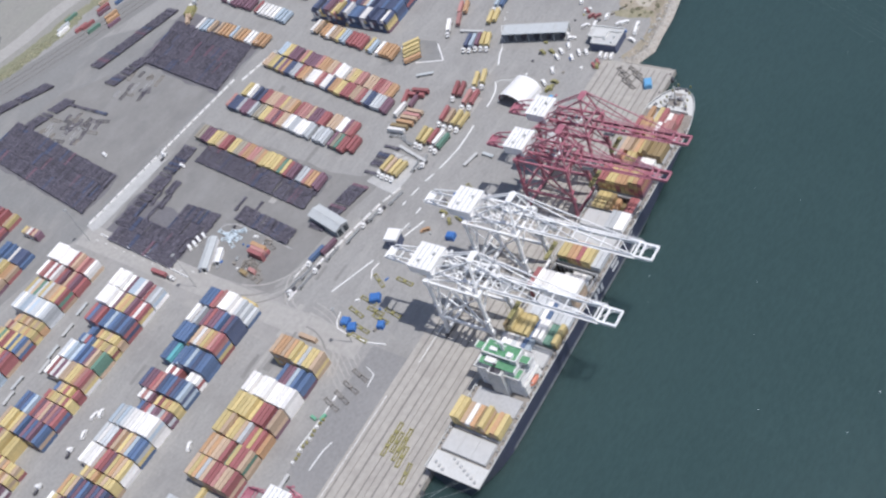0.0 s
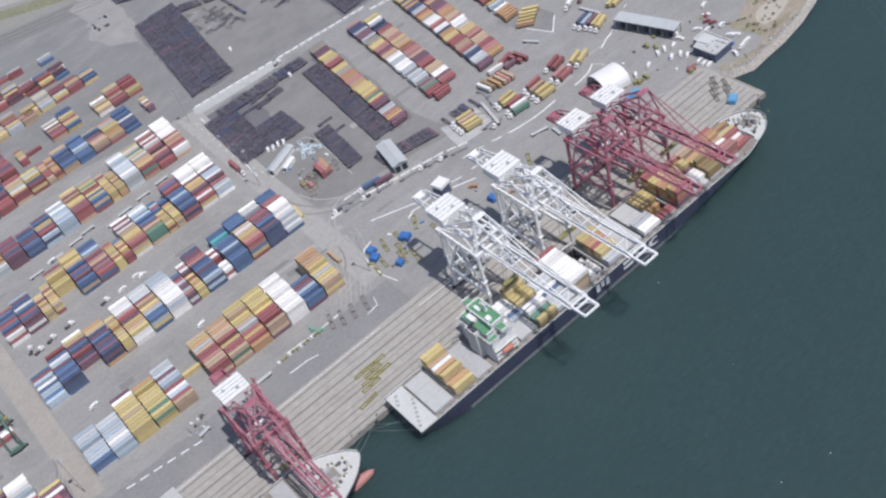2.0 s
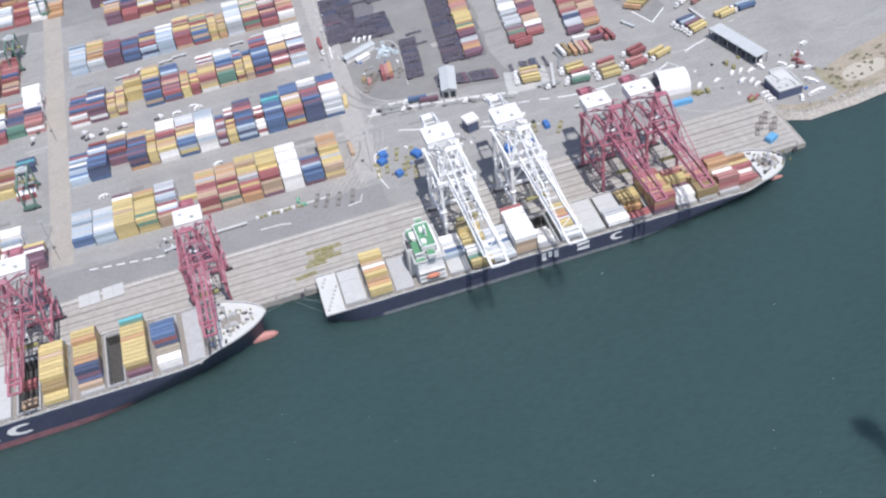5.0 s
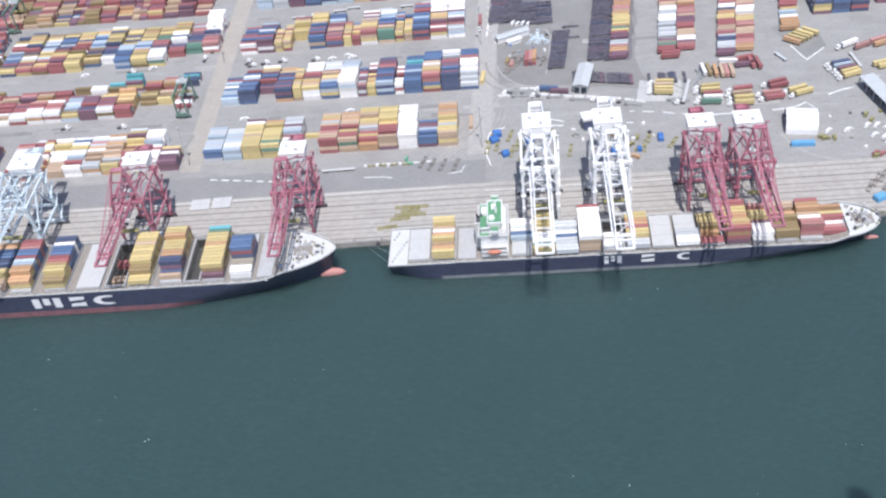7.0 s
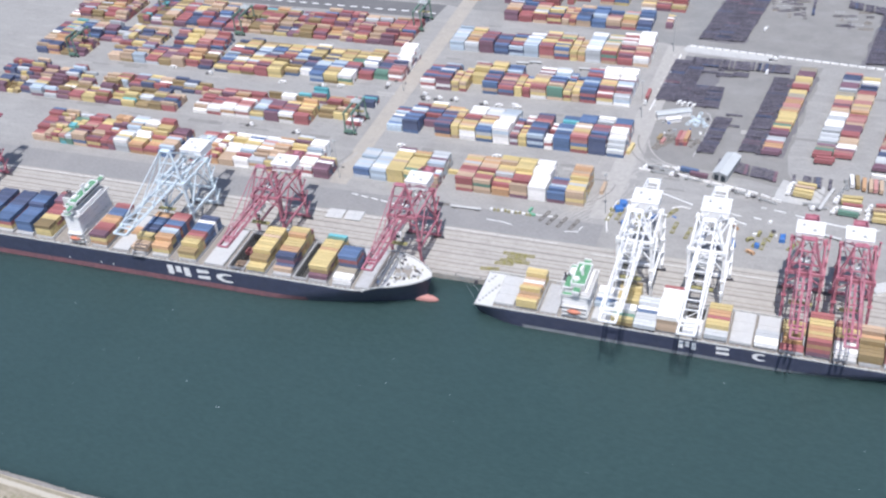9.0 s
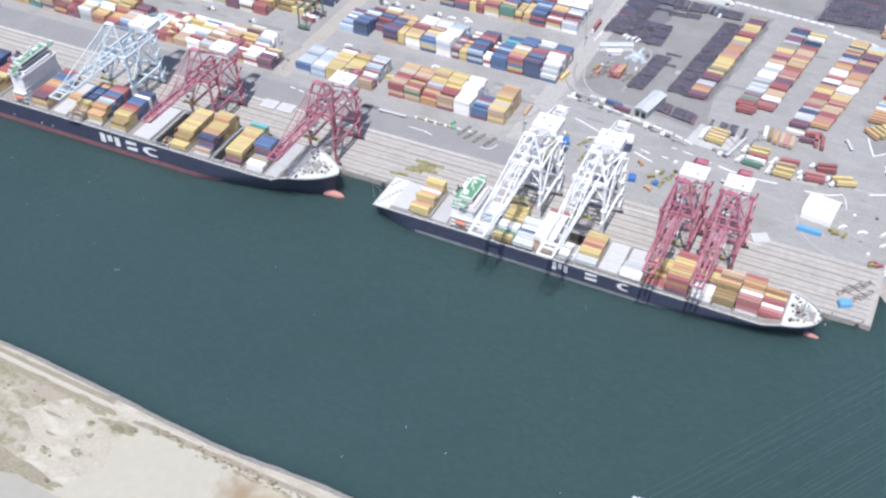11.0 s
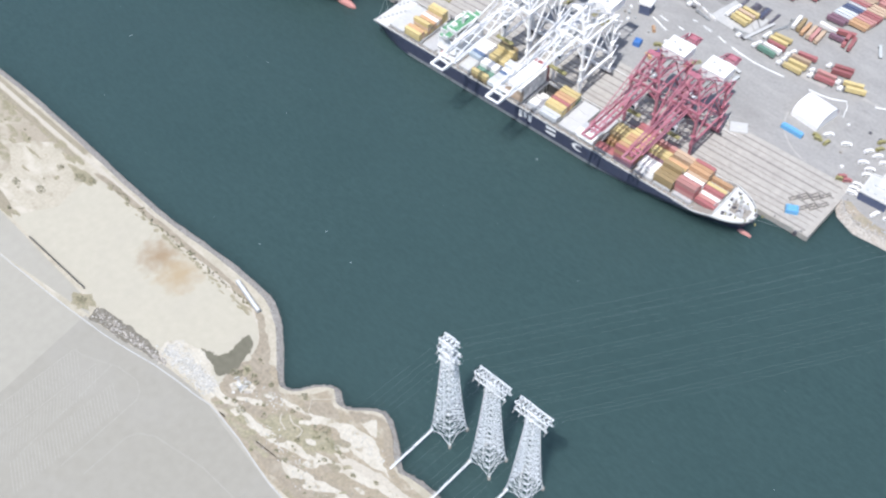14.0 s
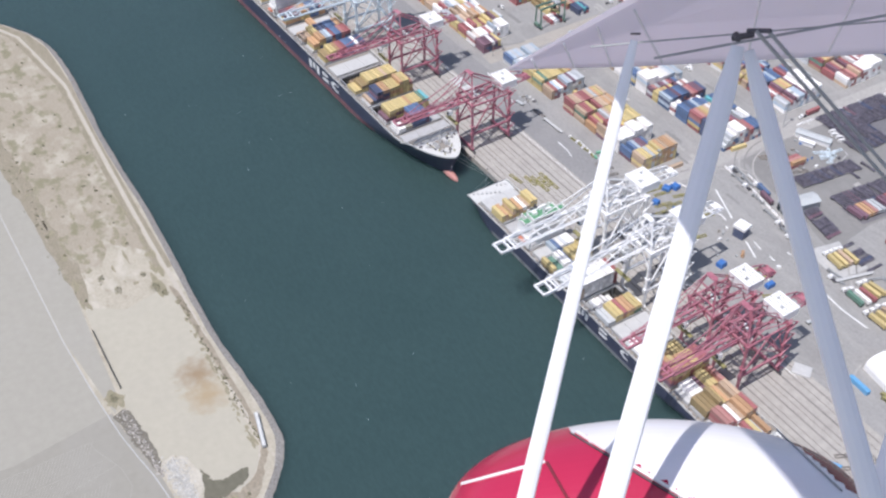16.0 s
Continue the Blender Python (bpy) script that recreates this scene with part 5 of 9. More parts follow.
    for s in (-1, 1):
        lb = Geo()
        for i in range(6):
            a, c = -3.2 + 6.4 * i / 6, -3.2 + 6.4 * (i + 1) / 6
            ra, rc = 1.15 * math.sqrt(max(0.05, 1 - (a / 3.4) ** 2)), 1.15 * math.sqrt(max(0.05, 1 - (c / 3.4) ** 2))
            lb.tube((xm + a, s * beam * 0.46, z + 5.0), (xm + c, s * beam * 0.46, z + 5.0), ra, 8, 0, rc)
        part("lifeboat", lb, ORANGE, parent, "orange enclosed lifeboat in its davit")
        dv = Geo()
        for o in (-2.4, 2.4):
            dv.beam((xm + o, s * beam * 0.40, z + 2.5), (xm + o, s * beam * 0.49, z + 4.0), 0.35).beam((xm + o, s * beam * 0.40, z + 5.4), (xm + o, s * beam * 0.49, z + 6.6), 0.35)
        part("davit", dv, DECK_WHITE, parent)


def hull_marks(parent, marks, z, beam, z_h):
    """Three plain white shapes painted on the ship's side: a twin bar with a wedge, a double bar, an arc."""
    for s in (-1, 1):
        y = s * (beam / 2 + 0.04)

        def plate(q, pts):
            f_ = [(x, y - 0.02 * s, zz) for x, zz in pts]
            q.poly(f_ if s < 0 else f_[::-1])

        for k, (cx, w) in enumerate(marks):
            q = Geo()
            h = w / 2
            if k == 0:
                for u in (-1, 1):
                    plate(q, [(cx + u * h - u * w * 0.26, z), (cx + u * h, z), (cx + u * h, z + z_h), (cx + u * h - u * w * 0.26, z + z_h)][::u])
                plate(q, [(cx - w * 0.12, z + z_h * 0.3), (cx + w * 0.12, z + z_h * 0.3), (cx + w * 0.12, z + z_h), (cx - w * 0.12, z + z_h)])
            elif k == 1:
                plate(q, [(cx - h, z), (cx + h, z), (cx + h, z + z_h * 0.42), (cx - h, z + z_h * 0.30)])
                plate(q, [(cx - h, z + z_h * 0.58), (cx + h, z + z_h * 0.70), (cx + h, z + z_h), (cx - h, z + z_h)])
            else:
                for i in range(8):
                    a, b = math.pi * (0.3 + 1.4 * i / 8), math.pi * (0.3 + 1.4 * (i + 1) / 8)
                    ring = [(cx + h * 0.2 + h * 1.1 * r * math.cos(t_), z + z_h / 2 + z_h / 2 * r * math.sin(t_)) for r, t_ in ((0.85 - 0.4 * abs(math.sin(a / 2)), a), (1, a), (1, b), (0.85 - 0.4 * abs(math.sin(b / 2)), b))]
                    plate(q, ring)
            part("hull_mark", q, HOUSE_WHITE, parent, "plain white mark painted on the hull")


# the ship along the eastern berth
RL, RB, RZ = 228.6, 26.5, 7.2
M_R = pose(-250.0, -18.0, 0, 0, 0, 0.55)
HOLDS_R = [(101.0, 111.2), (146.0, 156.5)]
ship_r = ship("container_ship", M_R, RL, RB, RZ, 9.6, 210, -0.9, BOOT_GREY, "long navy container ship moored at the quay, partly loaded", holds=HOLDS_R, bulb_at=(1.4, 1.4, -3.0, 7.0))
hull_marks(ship_r, ((105.3, 8.0), (121.5, 6.0), (137.8, 7.0)), 1.6, RB, 4.6)


def rx(x):
    return x + 250.0


poop = Geo()
poop.box(4.6, 0, RZ - 0.5, 9.0, RB - 1.2, 0.25, 0)
for k in range(10):
    poop.box(2 + (k * 29 % 7), -10 + k * 2.2, RZ - 0.25, 1.1, 0.9, 0.8, 1)
part("poop_deck", poop, [DECK_WHITE, DECK_GREY], ship_r, "white mooring deck at the stern with winches")
hatch(ship_r, rx(-240.5), rx(-230), RZ + 1.2, RB)
hatch(ship_r, rx(-229.5), rx(-217.5), RZ + 1.0, RB, False)
deck_load(M_R, rx(-229), rx(-217.8), RZ + 1.5, [("YY", 2, 1), ("TO", 2, 1), ("YE", 1, 1), ("OTY", 3, 1), ("YD", 2, 1), ("TO", 2, 1), ("YW", 2, 1), ("T", 2, 1), ("YY", 3, 2)], 3, 10)
q = Geo().box(rx(-212.5), 0, RZ - 0.5, 8.5, RB - 5, 0.9)
part("deck_plate", q, DECK_GREY, ship_r, "bare grey-brown deck plate")
deckhouse(ship_r, rx(-205.5), rx(-193), RZ - 0.4, RB, 23.0, rx(-205.0))
hatch(ship_r, rx(-191.5), rx(-181.5), RZ + 1.2, RB)
deck_load(M_R, rx(-191.5), rx(-181.5), RZ + 1.7, [("D", 0, 4), ("L", 1, 1), ("B", 1, 1), ("W", 1, 1), ("G", 1, 1), ("WW", 1, 2)], 4, 10)
hatch(ship_r, rx(-181), rx(-171), RZ + 1.0, RB, False)
deck_load(M_R, rx(-181), rx(-171), RZ + 1.5, [("DY", 2, 1), ("WE", 1, 2), ("GW", 2, 2), ("BN", 1, 1), ("DY", 2, 3), ("YD", 3, 2)], 5, 11)
hatch(ship_r, rx(-170.5), rx(-160.2), RZ + 1.2, RB)
deck_load(M_R, rx(-170.5), rx(-160.2), RZ + 1.7, [("G", 1, 3), ("GW", 1, 1), ("BB", 1, 1), ("LW", 1, 1), ("LG", 2, 2)], 6, 11)
hatch(ship_r, rx(-159.8), rx(-149.5), RZ + 1.0, RB, False)
deck_load(M_R, rx(-159.8), rx(-149.5), RZ + 1.5, [("TTTW", 4, 1), ("WWWW", 4, 8), ("RRRR", 4, 1)], 7, 10)
floor_r = open_hold(ship_r, *HOLDS_R[0], RZ + 0.6, RB)
deck_load(M_R, rx(-149), rx(-138.8), floor_r + 0.02, [("D", 1, 1), ("RG", 2, 1), ("WW", 2, 3), ("GW", 1, 2)], 8, 9)
hatch(ship_r, rx(-138.2), rx(-127), RZ + 1.2, RB)
deck_load(M_R, rx(-138.2), rx(-127), RZ + 1.7, [("GG", 1, 2), ("YY", 2, 2), ("OR", 2, 1), ("YO", 2, 2), ("EY", 2, 2)], 9, 10)
hatch(ship_r, rx(-126.5), rx(-116), RZ + 1.6, RB)
hatch(ship_r, rx(-115.2), rx(-104.8), RZ + 1.4, RB)
deck_load(M_R, rx(-115.2), rx(-104.8), RZ + 1.9, [("W", 1, 2), ("G", 1, 2)], 10, 10)
floor_r = open_hold(ship_r, *HOLDS_R[1], RZ + 0.6, RB)
deck_load(M_R, rx(-104), rx(-93.5), floor_r + 0.02, [("OR", 3, 2), ("D", 1, 2), ("O", 2, 1), ("DY", 3, 2), ("Y", 3, 2)], 11, 9)
hatch(ship_r, rx(-92.8), rx(-82), RZ + 1.0, RB, False)
deck_load(M_R, rx(-92.8), rx(-82), RZ + 1.5, [("MROR", 4, 1), ("ROYO", 4, 1), ("ORYY", 4, 1), ("OYOY", 3, 2), ("RRO", 3, 1), ("YOY", 3, 2), ("OYR", 3, 2)], 12, 10)
hatch(ship_r, rx(-81), rx(-70.5), RZ + 1.2, RB)
deck_load(M_R, rx(-81), rx(-70.5), RZ + 1.7, [("D", 0, 1), ("W", 1, 2), ("GW", 1, 1), ("M", 1, 1), ("YY", 2, 2), ("TO", 1, 1), ("OP", 2, 1)], 13, 9)
hatch(ship_r, rx(-70), rx(-60.5), RZ + 1.2, RB, False)
deck_load(M_R, rx(-70), rx(-60.5), RZ + 1.7, [("DD", 2, 3), ("DDD", 3, 1), ("DY", 2, 1), ("YO", 2, 1), ("T", 1, 1), ("YT", 2, 2)], 14, 9)
hatch(ship_r, rx(-59.5), rx(-49), RZ + 1.2, RB, False)
deck_load(M_R, rx(-59.5), rx(-49), RZ + 1.7, [("PRP", 3, 1), ("RRP", 3, 1), ("PR", 2, 1), ("TW", 2, 1), ("YT", 2, 1), ("OOO", 3, 1), ("OTO", 3, 1), ("ROR", 3, 1)], 15, 8)
deck_load(M_R, rx(-48.4), rx(-38.8), RZ + 0.6, [("R", 1, 1), ("P", 1, 1), ("W", 1, 1), ("WR", 2, 1), ("GY", 2, 1), ("G", 1, 1), ("RO", 2, 1)], 16, 7)

# the ship along the western berth
LL, LB, LZ = 330.0, 36.0, 11.0
M_L = pose(-604.5, -30.5, 0, 0, 0, 1.3)
def lx(x):
    return x + 604.5


BAYS_L = [
    (-311.7, -303.8, "shut", []),
    (-324.2, -313.6, "shut", [("W", 1, 2), ("C", 1, 2), ("NNRB", 4, 1), ("NBRB", 4, 3), ("MNB", 3, 1), ("D", 0, 3)]),
    (-337.6, -326.8, "shut", [("MD", 1, 1), ("MDY", 3, 2), ("YMY", 3, 2), ("YDY", 3, 2), ("YYO", 3, 1), ("YDY", 3, 3), ("YYE", 3, 1), ("YYK", 3, 1)]),
    (-346.4, -338.6, "open", []),
    (-358.3, -347.4, "shut", [("D", 0, 1), ("NT", 1, 2), ("NMN", 3, 2), ("MNO", 3, 2), ("YOY", 3, 3), ("OOYO", 4, 1), ("YYYY", 4, 2), ("OYR", 3, 1)]),
    (-373.3, -361.9, "shut", [("DY", 1, 2), ("YD", 2, 2), ("YDY", 3, 3), ("YYY", 3, 2), ("OYT", 3, 1), ("YYY", 3, 3), ("YL", 2, 1)]),
    (-385.0, -375.0, "open", [("D", 0, 2), ("T", 1, 2), ("D", 0, 3), ("R", 1, 2), ("D", 0, 3)]),
    (-399.4, -387.2, "flat", []),
    (-414.8, -403.8, "shut", [("YD", 2, 2), ("YYY", 3, 2), ("OYO", 3, 1), ("NBR", 3, 2), ("BNB", 3, 3), ("WWW", 3, 1), ("BBN", 3, 2)]),
    (-431.8, -421.0, "shut", [("YO", 2, 2), ("NYO", 3, 2), ("BBL", 3, 2), ("ROR", 3, 1), ("BBB", 3, 2), ("RRP", 3, 1), ("BNR", 3, 2)]),
    (-444.5, -434.0, "shut", [("GT", 1, 3), ("Y", 2, 2), ("NN", 2, 3), ("YB", 2, 3), ("O", 2, 2)]),
    (-457.0, -446.5, "flat", [("OT", 1, 2)]),
    (-470.5, -460.0, "shut", [("OYM", 3, 2), ("OTR", 3, 3), ("YYO", 3, 3), ("BNB", 3, 3), ("OOR", 3, 2)]),
    (-508, -496, "shut", [("YYD", 3, 3), ("YRY", 3, 2), ("YMR", 3, 4), ("MRM", 4, 4)]),
    (-522, -510, "shut", [("BBB", 3, 6), ("BNB", 4, 6)]),
    (-536, -524, "shut", [("YRB", 3, 6), ("BRN", 3, 6)]),
    (-550, -538, "shut", [("RYB", 3, 6), ("GRN", 3, 6)]),
    (-564, -552, "shut", [("OYB", 3, 6), ("BRW", 3, 6)]),
]
ship_l = ship("container_ship", M_L, LL, LB, LZ, 13.5, 303, 0.6, BOOT, "large navy container ship moored at the quay, red waterline band", 49,
              [(lx(a_), lx(b_)) for a_, b_, how, _ in BAYS_L if how == "open"], (2.0, 2.6, -2.4, 12.0), 0.72)
for x_ in (118.0, 139.0, 147.0):
    part("draught_mark", Geo().box(x_, -LB / 2 - 0.02, 2.0, 1.2, 0.05, 0.7), HOUSE_WHITE, ship_l, "small white draught mark on the hull")
hull_marks(ship_l, ((189.8, 14.0), (205, 7.5), (218, 12.0)), 2.4, LB, 6.2)
for n_, (a_, b_, how, load) in enumerate(BAYS_L):
    zz = LZ + 1.0
    rows_ = sum(c for _, _, c in load)
    if how == "open":
        zz = open_hold(ship_l, lx(a_), lx(b_), LZ + 0.6, LB) + 0.02
    else:
        hatch(ship_l, lx(a_), lx(b_), LZ + 1.0, LB, how == "flat")
        zz = LZ + 1.5
    if load:
        deck_load(M_L, lx(a_), lx(b_), zz, load, 40 + n_, rows_)
deckhouse(ship_l, lx(-484.0), lx(-474.4), LZ - 0.4, LB, 33.0, lx(-488.5))
for x_, y_ in ((-300.5, -10.0), (-297.5, -7.0), (-301.0, -5.5)):
    part("winch", Geo().box(lx(x_), y_, LZ + 0.2, 2.4, 1.2, 0.8).tube((lx(x_), y_ - 0.7, LZ + 1.3), (lx(x_), y_ + 0.7, LZ + 1.3), 0.7, 10), PAINTS["B"], ship_l, "blue mooring winch on the forecastle")

# ---- quay cranes ----
def quay_crane(m, paint, label, tip=-58.0, girder=38.0, width=17.0, house_y=(21.0, 35.5), tail=52.0, apex=53.0, rails=(2.2, 28.4), thick=1.0, house_w=0.80, boom_half=3.4, box_boom=False):
    """A ship-to-shore gantry crane. Local y runs inland, the legs stand on two rails."""
    ob = thing("quay_crane", m, label, "crane", "quay cranes")
    w, s_ = rails
    hw = width / 2
    for x in (-hw, hw):
        for y, lean in ((w, 0.0), (s_, 0.0)):
            q = Geo().beam((x, y, 2.2), (x * 0.94, y + lean, girder), 1.35 * thick, 1.35 * thick)
            part("leg", q, paint, ob)
        q = Geo().beam((x, w, 12.5), (x, s_, 12.5), 1.1 * thick, 1.4 * thick)
        part("portal_beam", q, paint, ob)
        q = Geo().beam((x, w, 13.0), (x, (w + s_) / 2, girder - 1), 0.75 * thick).beam((x, s_, 13.0), (x, (w + s_) / 2, girder - 1), 0.75 * thick)
        q.beam((x * 0.95, w, girder - 1), (x * 0.95, s_, girder - 1), 0.9 * thick, 1.2 * thick)
        part("side_brace", q, paint, ob)
    for y in (w, s_):
        q = Geo().beam((-hw - 1.5, y, 2.3), (hw + 1.5, y, 2.3), 1.2 * thick, 1.4)
        part("sill_beam", q, paint, ob)
        part("cross_beam", Geo().beam((-hw, y, girder - 1.0), (hw, y, girder - 1.0), 1.2 * thick, 1.5), paint, ob)
        if y == s_:
            part("cross_beam", Geo().beam((-hw, y, 13), (hw, y, 13), 0.9 * thick, 1.2), paint, ob)
        for x in (-hw, hw):
            q = Geo()
            for o in (-2.4, -0.8, 0.8, 2.4):
                q.box(x + o, y, 0.0, 1.3, 0.7, 1.0, 0)
            q.box(x, y, 1.0, 6.0, 0.9, 0.7, 0)
            part("bogie", q, DARK_STEEL, ob, "dark wheel bogie on the crane rail")
    # girders, boom and their ties
    for x in (-boom_half, boom_half):
        q = Geo().beam((x, w - 2, girder), (x, house_y[1] + 4, girder), 0.8 * thick, 1.5)
        part("main_girder", q, paint, ob)
        q = Geo().beam((x, w - 2, girder), (x, tip, girder + 0.3), 0.75 * thick, 1.4)
        part("boom_girder", q, paint, ob)
    n = 8
    bh = boom_half
    for i in range(n):
        ya, yb = w - 4 + (tip + 6 - w) * i / n, w - 4 + (tip + 6 - w) * (i + 1) / n
        part("boom_tie", Geo().beam((-bh, ya, girder + 0.5), (bh, ya, girder + 0.5), 0.45, 0.5), paint, ob)
        if i in (0, 1, 6, 7) and not box_boom:
            part("boom_brace", Geo().beam((-bh if i % 2 else bh, ya, girder + 0.5), (bh if i % 2 else -bh, yb, girder + 0.5), 0.25), paint, ob)
        if box_boom:
            part("boom_plate", Geo().box(0, (ya + yb) / 2, girder + 0.62, 1.1, abs(yb - ya) - 0.5, 0.12), paint, ob)
    # hoist machinery, cable reels and floodlights along the girders
    rm = random.Random(int(abs(tip) * 10 + girder))
    for k in range(12):
        y = rm.uniform(w - 2, house_y[0])
        part("machinery", Geo().box(rm.uniform(-bh, bh), y, girder + 0.7, rm.uniform(0.6, 1.8), rm.uniform(0.6, 1.8), rm.uniform(0.5, 1.3)), rm.choice((paint, GREY_STEEL, HOUSE_WHITE)), ob)
    for x in (-hw, hw):
        part("leg_walkway", Geo().box(x * 0.97, w, girder * 0.55, 2.4, 2.4, 0.2), paint, ob)
        part("leg_walkway", Geo().box(x * 0.97, s_, girder * 0.55, 2.4, 2.4, 0.2), paint, ob)
        part("top_brace", Geo().beam((x * 0.9, w, girder + 0.3), (0, (w + s_) / 2, girder + 0.4), 0.5 * thick), paint, ob)
        part("top_brace", Geo().beam((x * 0.9, s_, girder + 0.3), (0, (w + s_) / 2, girder + 0.4), 0.5 * thick), paint, ob)
    q = Geo()
    for x in (-bh - 0.2, bh + 0.2):
        q.beam((x, tip + 7, girder + 0.9), (x, tip - 1.0, girder + 0.9), 0.9, 0.9)
    for y in (tip + 7, tip + 4.3, tip - 1.0):
        q.beam((-bh - 0.5, y, girder + 0.9), (bh + 0.5, y, girder + 0.9), 0.8, 0.8)
    part("boom_tip_frame", q, paint, ob, "open frame at the tip of the boom")
    q = Geo()
    for x in (-bh - 1.2, bh + 1.2):
        q.beam((x, w - 3, girder + 0.7), (x, tip + 6, girder + 0.9), 0.7, 0.12)
        q.beam((x * 1.06, w - 3, girder + 1.6), (x * 1.06, tip + 6, girder + 1.8), 0.12, 0.12)
    part("boom_walkway", q, paint, ob)
    # mast over the water-side legs and its stays
    for x in (-1, 1):
        q = Geo().beam((x * hw * 0.9, w, girder), (x * 2.8, w + 2.5, apex), 0.85 * thick)
        part("mast_leg", q, paint, ob)
        q = Geo().beam((x * 2.8, w + 2.5, apex), (x * hw * 0.8, s_, girder + 0.5), 0.6 * thick)
        part("back_tie", q, paint, ob)
        q = Geo().beam((x * 2.8, w + 2.5, apex), (x * bh, tip * 0.45, girder + 1.2), 0.45 * thick).beam((x * 2.8, w + 2.5, apex + 0.4), (x * bh, tip * 0.88, girder + 1.2), 0.45 * thick)
        part("forestay", q, paint, ob)
    q = Geo().beam((-3.2, w + 2.5, apex), (3.2, w + 2.5, apex), 1.0, 1.2)
    q.box(0, w + 2.5, apex + 0.4, 5.5, 3.0, 0.3)
    part("mast_head", q, paint, ob)
    part("mast_tie", Geo().beam((-hw * 0.86, w + 0.6, girder + 4), (hw * 0.86, w + 0.6, girder + 4), 0.7), paint, ob)
    part("mast_tie", Geo().beam((-4.6, w + 1.7, (girder + apex) / 2 + 2), (4.6, w + 1.7, (girder + apex) / 2 + 2), 0.6), paint, ob)
    # cross bracing of the land-side frame
    for x in (-hw, hw):
        part("frame_brace", Geo().beam((x, s_, 13.5), (0, s_, girder - 1.5), 0.6 * thick), paint, ob)
        part("frame_brace", Geo().beam((x, w, 26), (0, w, girder - 1.5), 0.6 * thick), paint, ob)
    # node plates where the braces meet, and the inner bracing of the upper frame
    for x in (-hw, hw):
        for y in (w, s_):
            for z in (12.6, girder - 1.0):
                part("node_plate", Geo().box(x * 0.97, y, z - 1.3 * thick, 1.75 * thick, 2.5 * thick, 2.6 * thick), paint, ob)
        part("inner_brace", Geo().beam((x * 0.96, w, 13.5), (x * 0.96, s_, girder - 2), 0.5 * thick).beam((x * 0.96, s_, 13.5), (x * 0.96, w, girder - 2), 0.5 * thick), paint, ob)
        part("inner_brace", Geo().beam((x * 0.93, w, girder + 0.4), (x * 0.3, s_ - 4, girder + 0.5), 0.5 * thick).beam((x * 0.93, s_, girder + 0.4), (x * 0.3, w + 4, girder + 0.5), 0.5 * thick), paint, ob)
        part("house_strut", Geo().beam((x * 0.85, s_ - 3, girder + 0.3), (x * 0.35, house_y[0] - 0.5, girder + 4.6), 0.55 * thick).beam((x * 0.35, house_y[0] - 0.5, girder + 4.6), (x * 0.33, w + 2.5, apex - 1.0), 0.5 * thick), paint, ob)
    # machine house and counterweight frame
    ya, yb = house_y
    q = Geo().box(0, (ya + yb) / 2, girder + 1.0, width * house_w, yb - ya, 4.6, 0)
    house = part("machine_house", q, HOUSE_WHITE, ob, "white sheet-metal machine house")
    q = Geo()
    q.box(0, (ya + yb) / 2, girder + 5.6, width * house_w + 0.5, yb - ya + 0.5, 0.22, 0)
    for k in range(1, 5):
        q.box(0, ya + (yb - ya) * k / 5, girder + 5.82, width * house_w, 0.22, 0.12, 1)
    q.box(2.0, ya + 3.0, girder + 5.82, 1.4, 1.0, 0.6, 1).box(-3.2, yb - 4.0, girder + 5.82, 1.1, 1.1, 0.5, 1)
    part("house_roof", q, [HOUSE_WHITE, GREY_STEEL], house, "white roof with ribs and vents")
    q = Geo()
    for x in (-3.6, 3.6):
        q.beam((x, yb, girder + 1.0), (x * 0.8, tail, girder + 0.2), 0.7).beam((x, yb, girder + 5.0), (x * 0.8, tail - 3.5, girder + 3.2), 0.5)
        q.beam((x * 0.8, tail, girder + 0.2), (x * 0.8, tail - 3.5, girder + 3.2), 0.5).beam((x * 0.9, (yb + tail) / 2, girder + 0.6), (x * 0.85, tail - 3.5, girder + 3.2), 0.45)
    for y in (tail, tail - 3.5, (yb + tail) / 2 + 1, yb + 1.5):
        q.beam((-3.2, y, girder + 0.8), (3.2, y, girder + 0.8), 0.55)
    q.box(0, tail - 2.0, girder + 0.4, 5.4, 3.6, 0.25)
    part("tail_frame", q, paint, ob, "open lattice frame behind the machine house")
    # trolley, cab, spreader, stair tower
    q = Geo().box(0, w - 9, girder - 1.6, 8.0, 5.0, 1.0, 0).box(-1.5, w - 9, girder - 0.6, 2.0, 3.0, 0.8, 0)
    part("trolley", q, GREY_STEEL, ob, "grey trolley hanging under the girders")
    cab_ = part("operator_cab", Geo().box(3.0, w - 12.6, girder - 4.2, 2.2, 2.4, 2.8), HOUSE_WHITE, ob, "small white operator cab under the girder")
    part("cab_window", Geo().box(3.0, w - 13.85, girder - 3.8, 2.0, 0.1, 1.7), GLASS, cab_)
    q = Geo()
    for x in (-1.5, 1.5):
        for y in (-1, 1):
            q.beam((x, w - 9 + y, girder - 1.6), (x * 2.2, w - 9 + y, 22.0), 0.12)
    q.box(0, w - 9, 21.4, CL, 2.0, 0.6)
    part("spreader", q, OLIVE, ob, "yellow container spreader hanging from ropes")
    q = Geo()
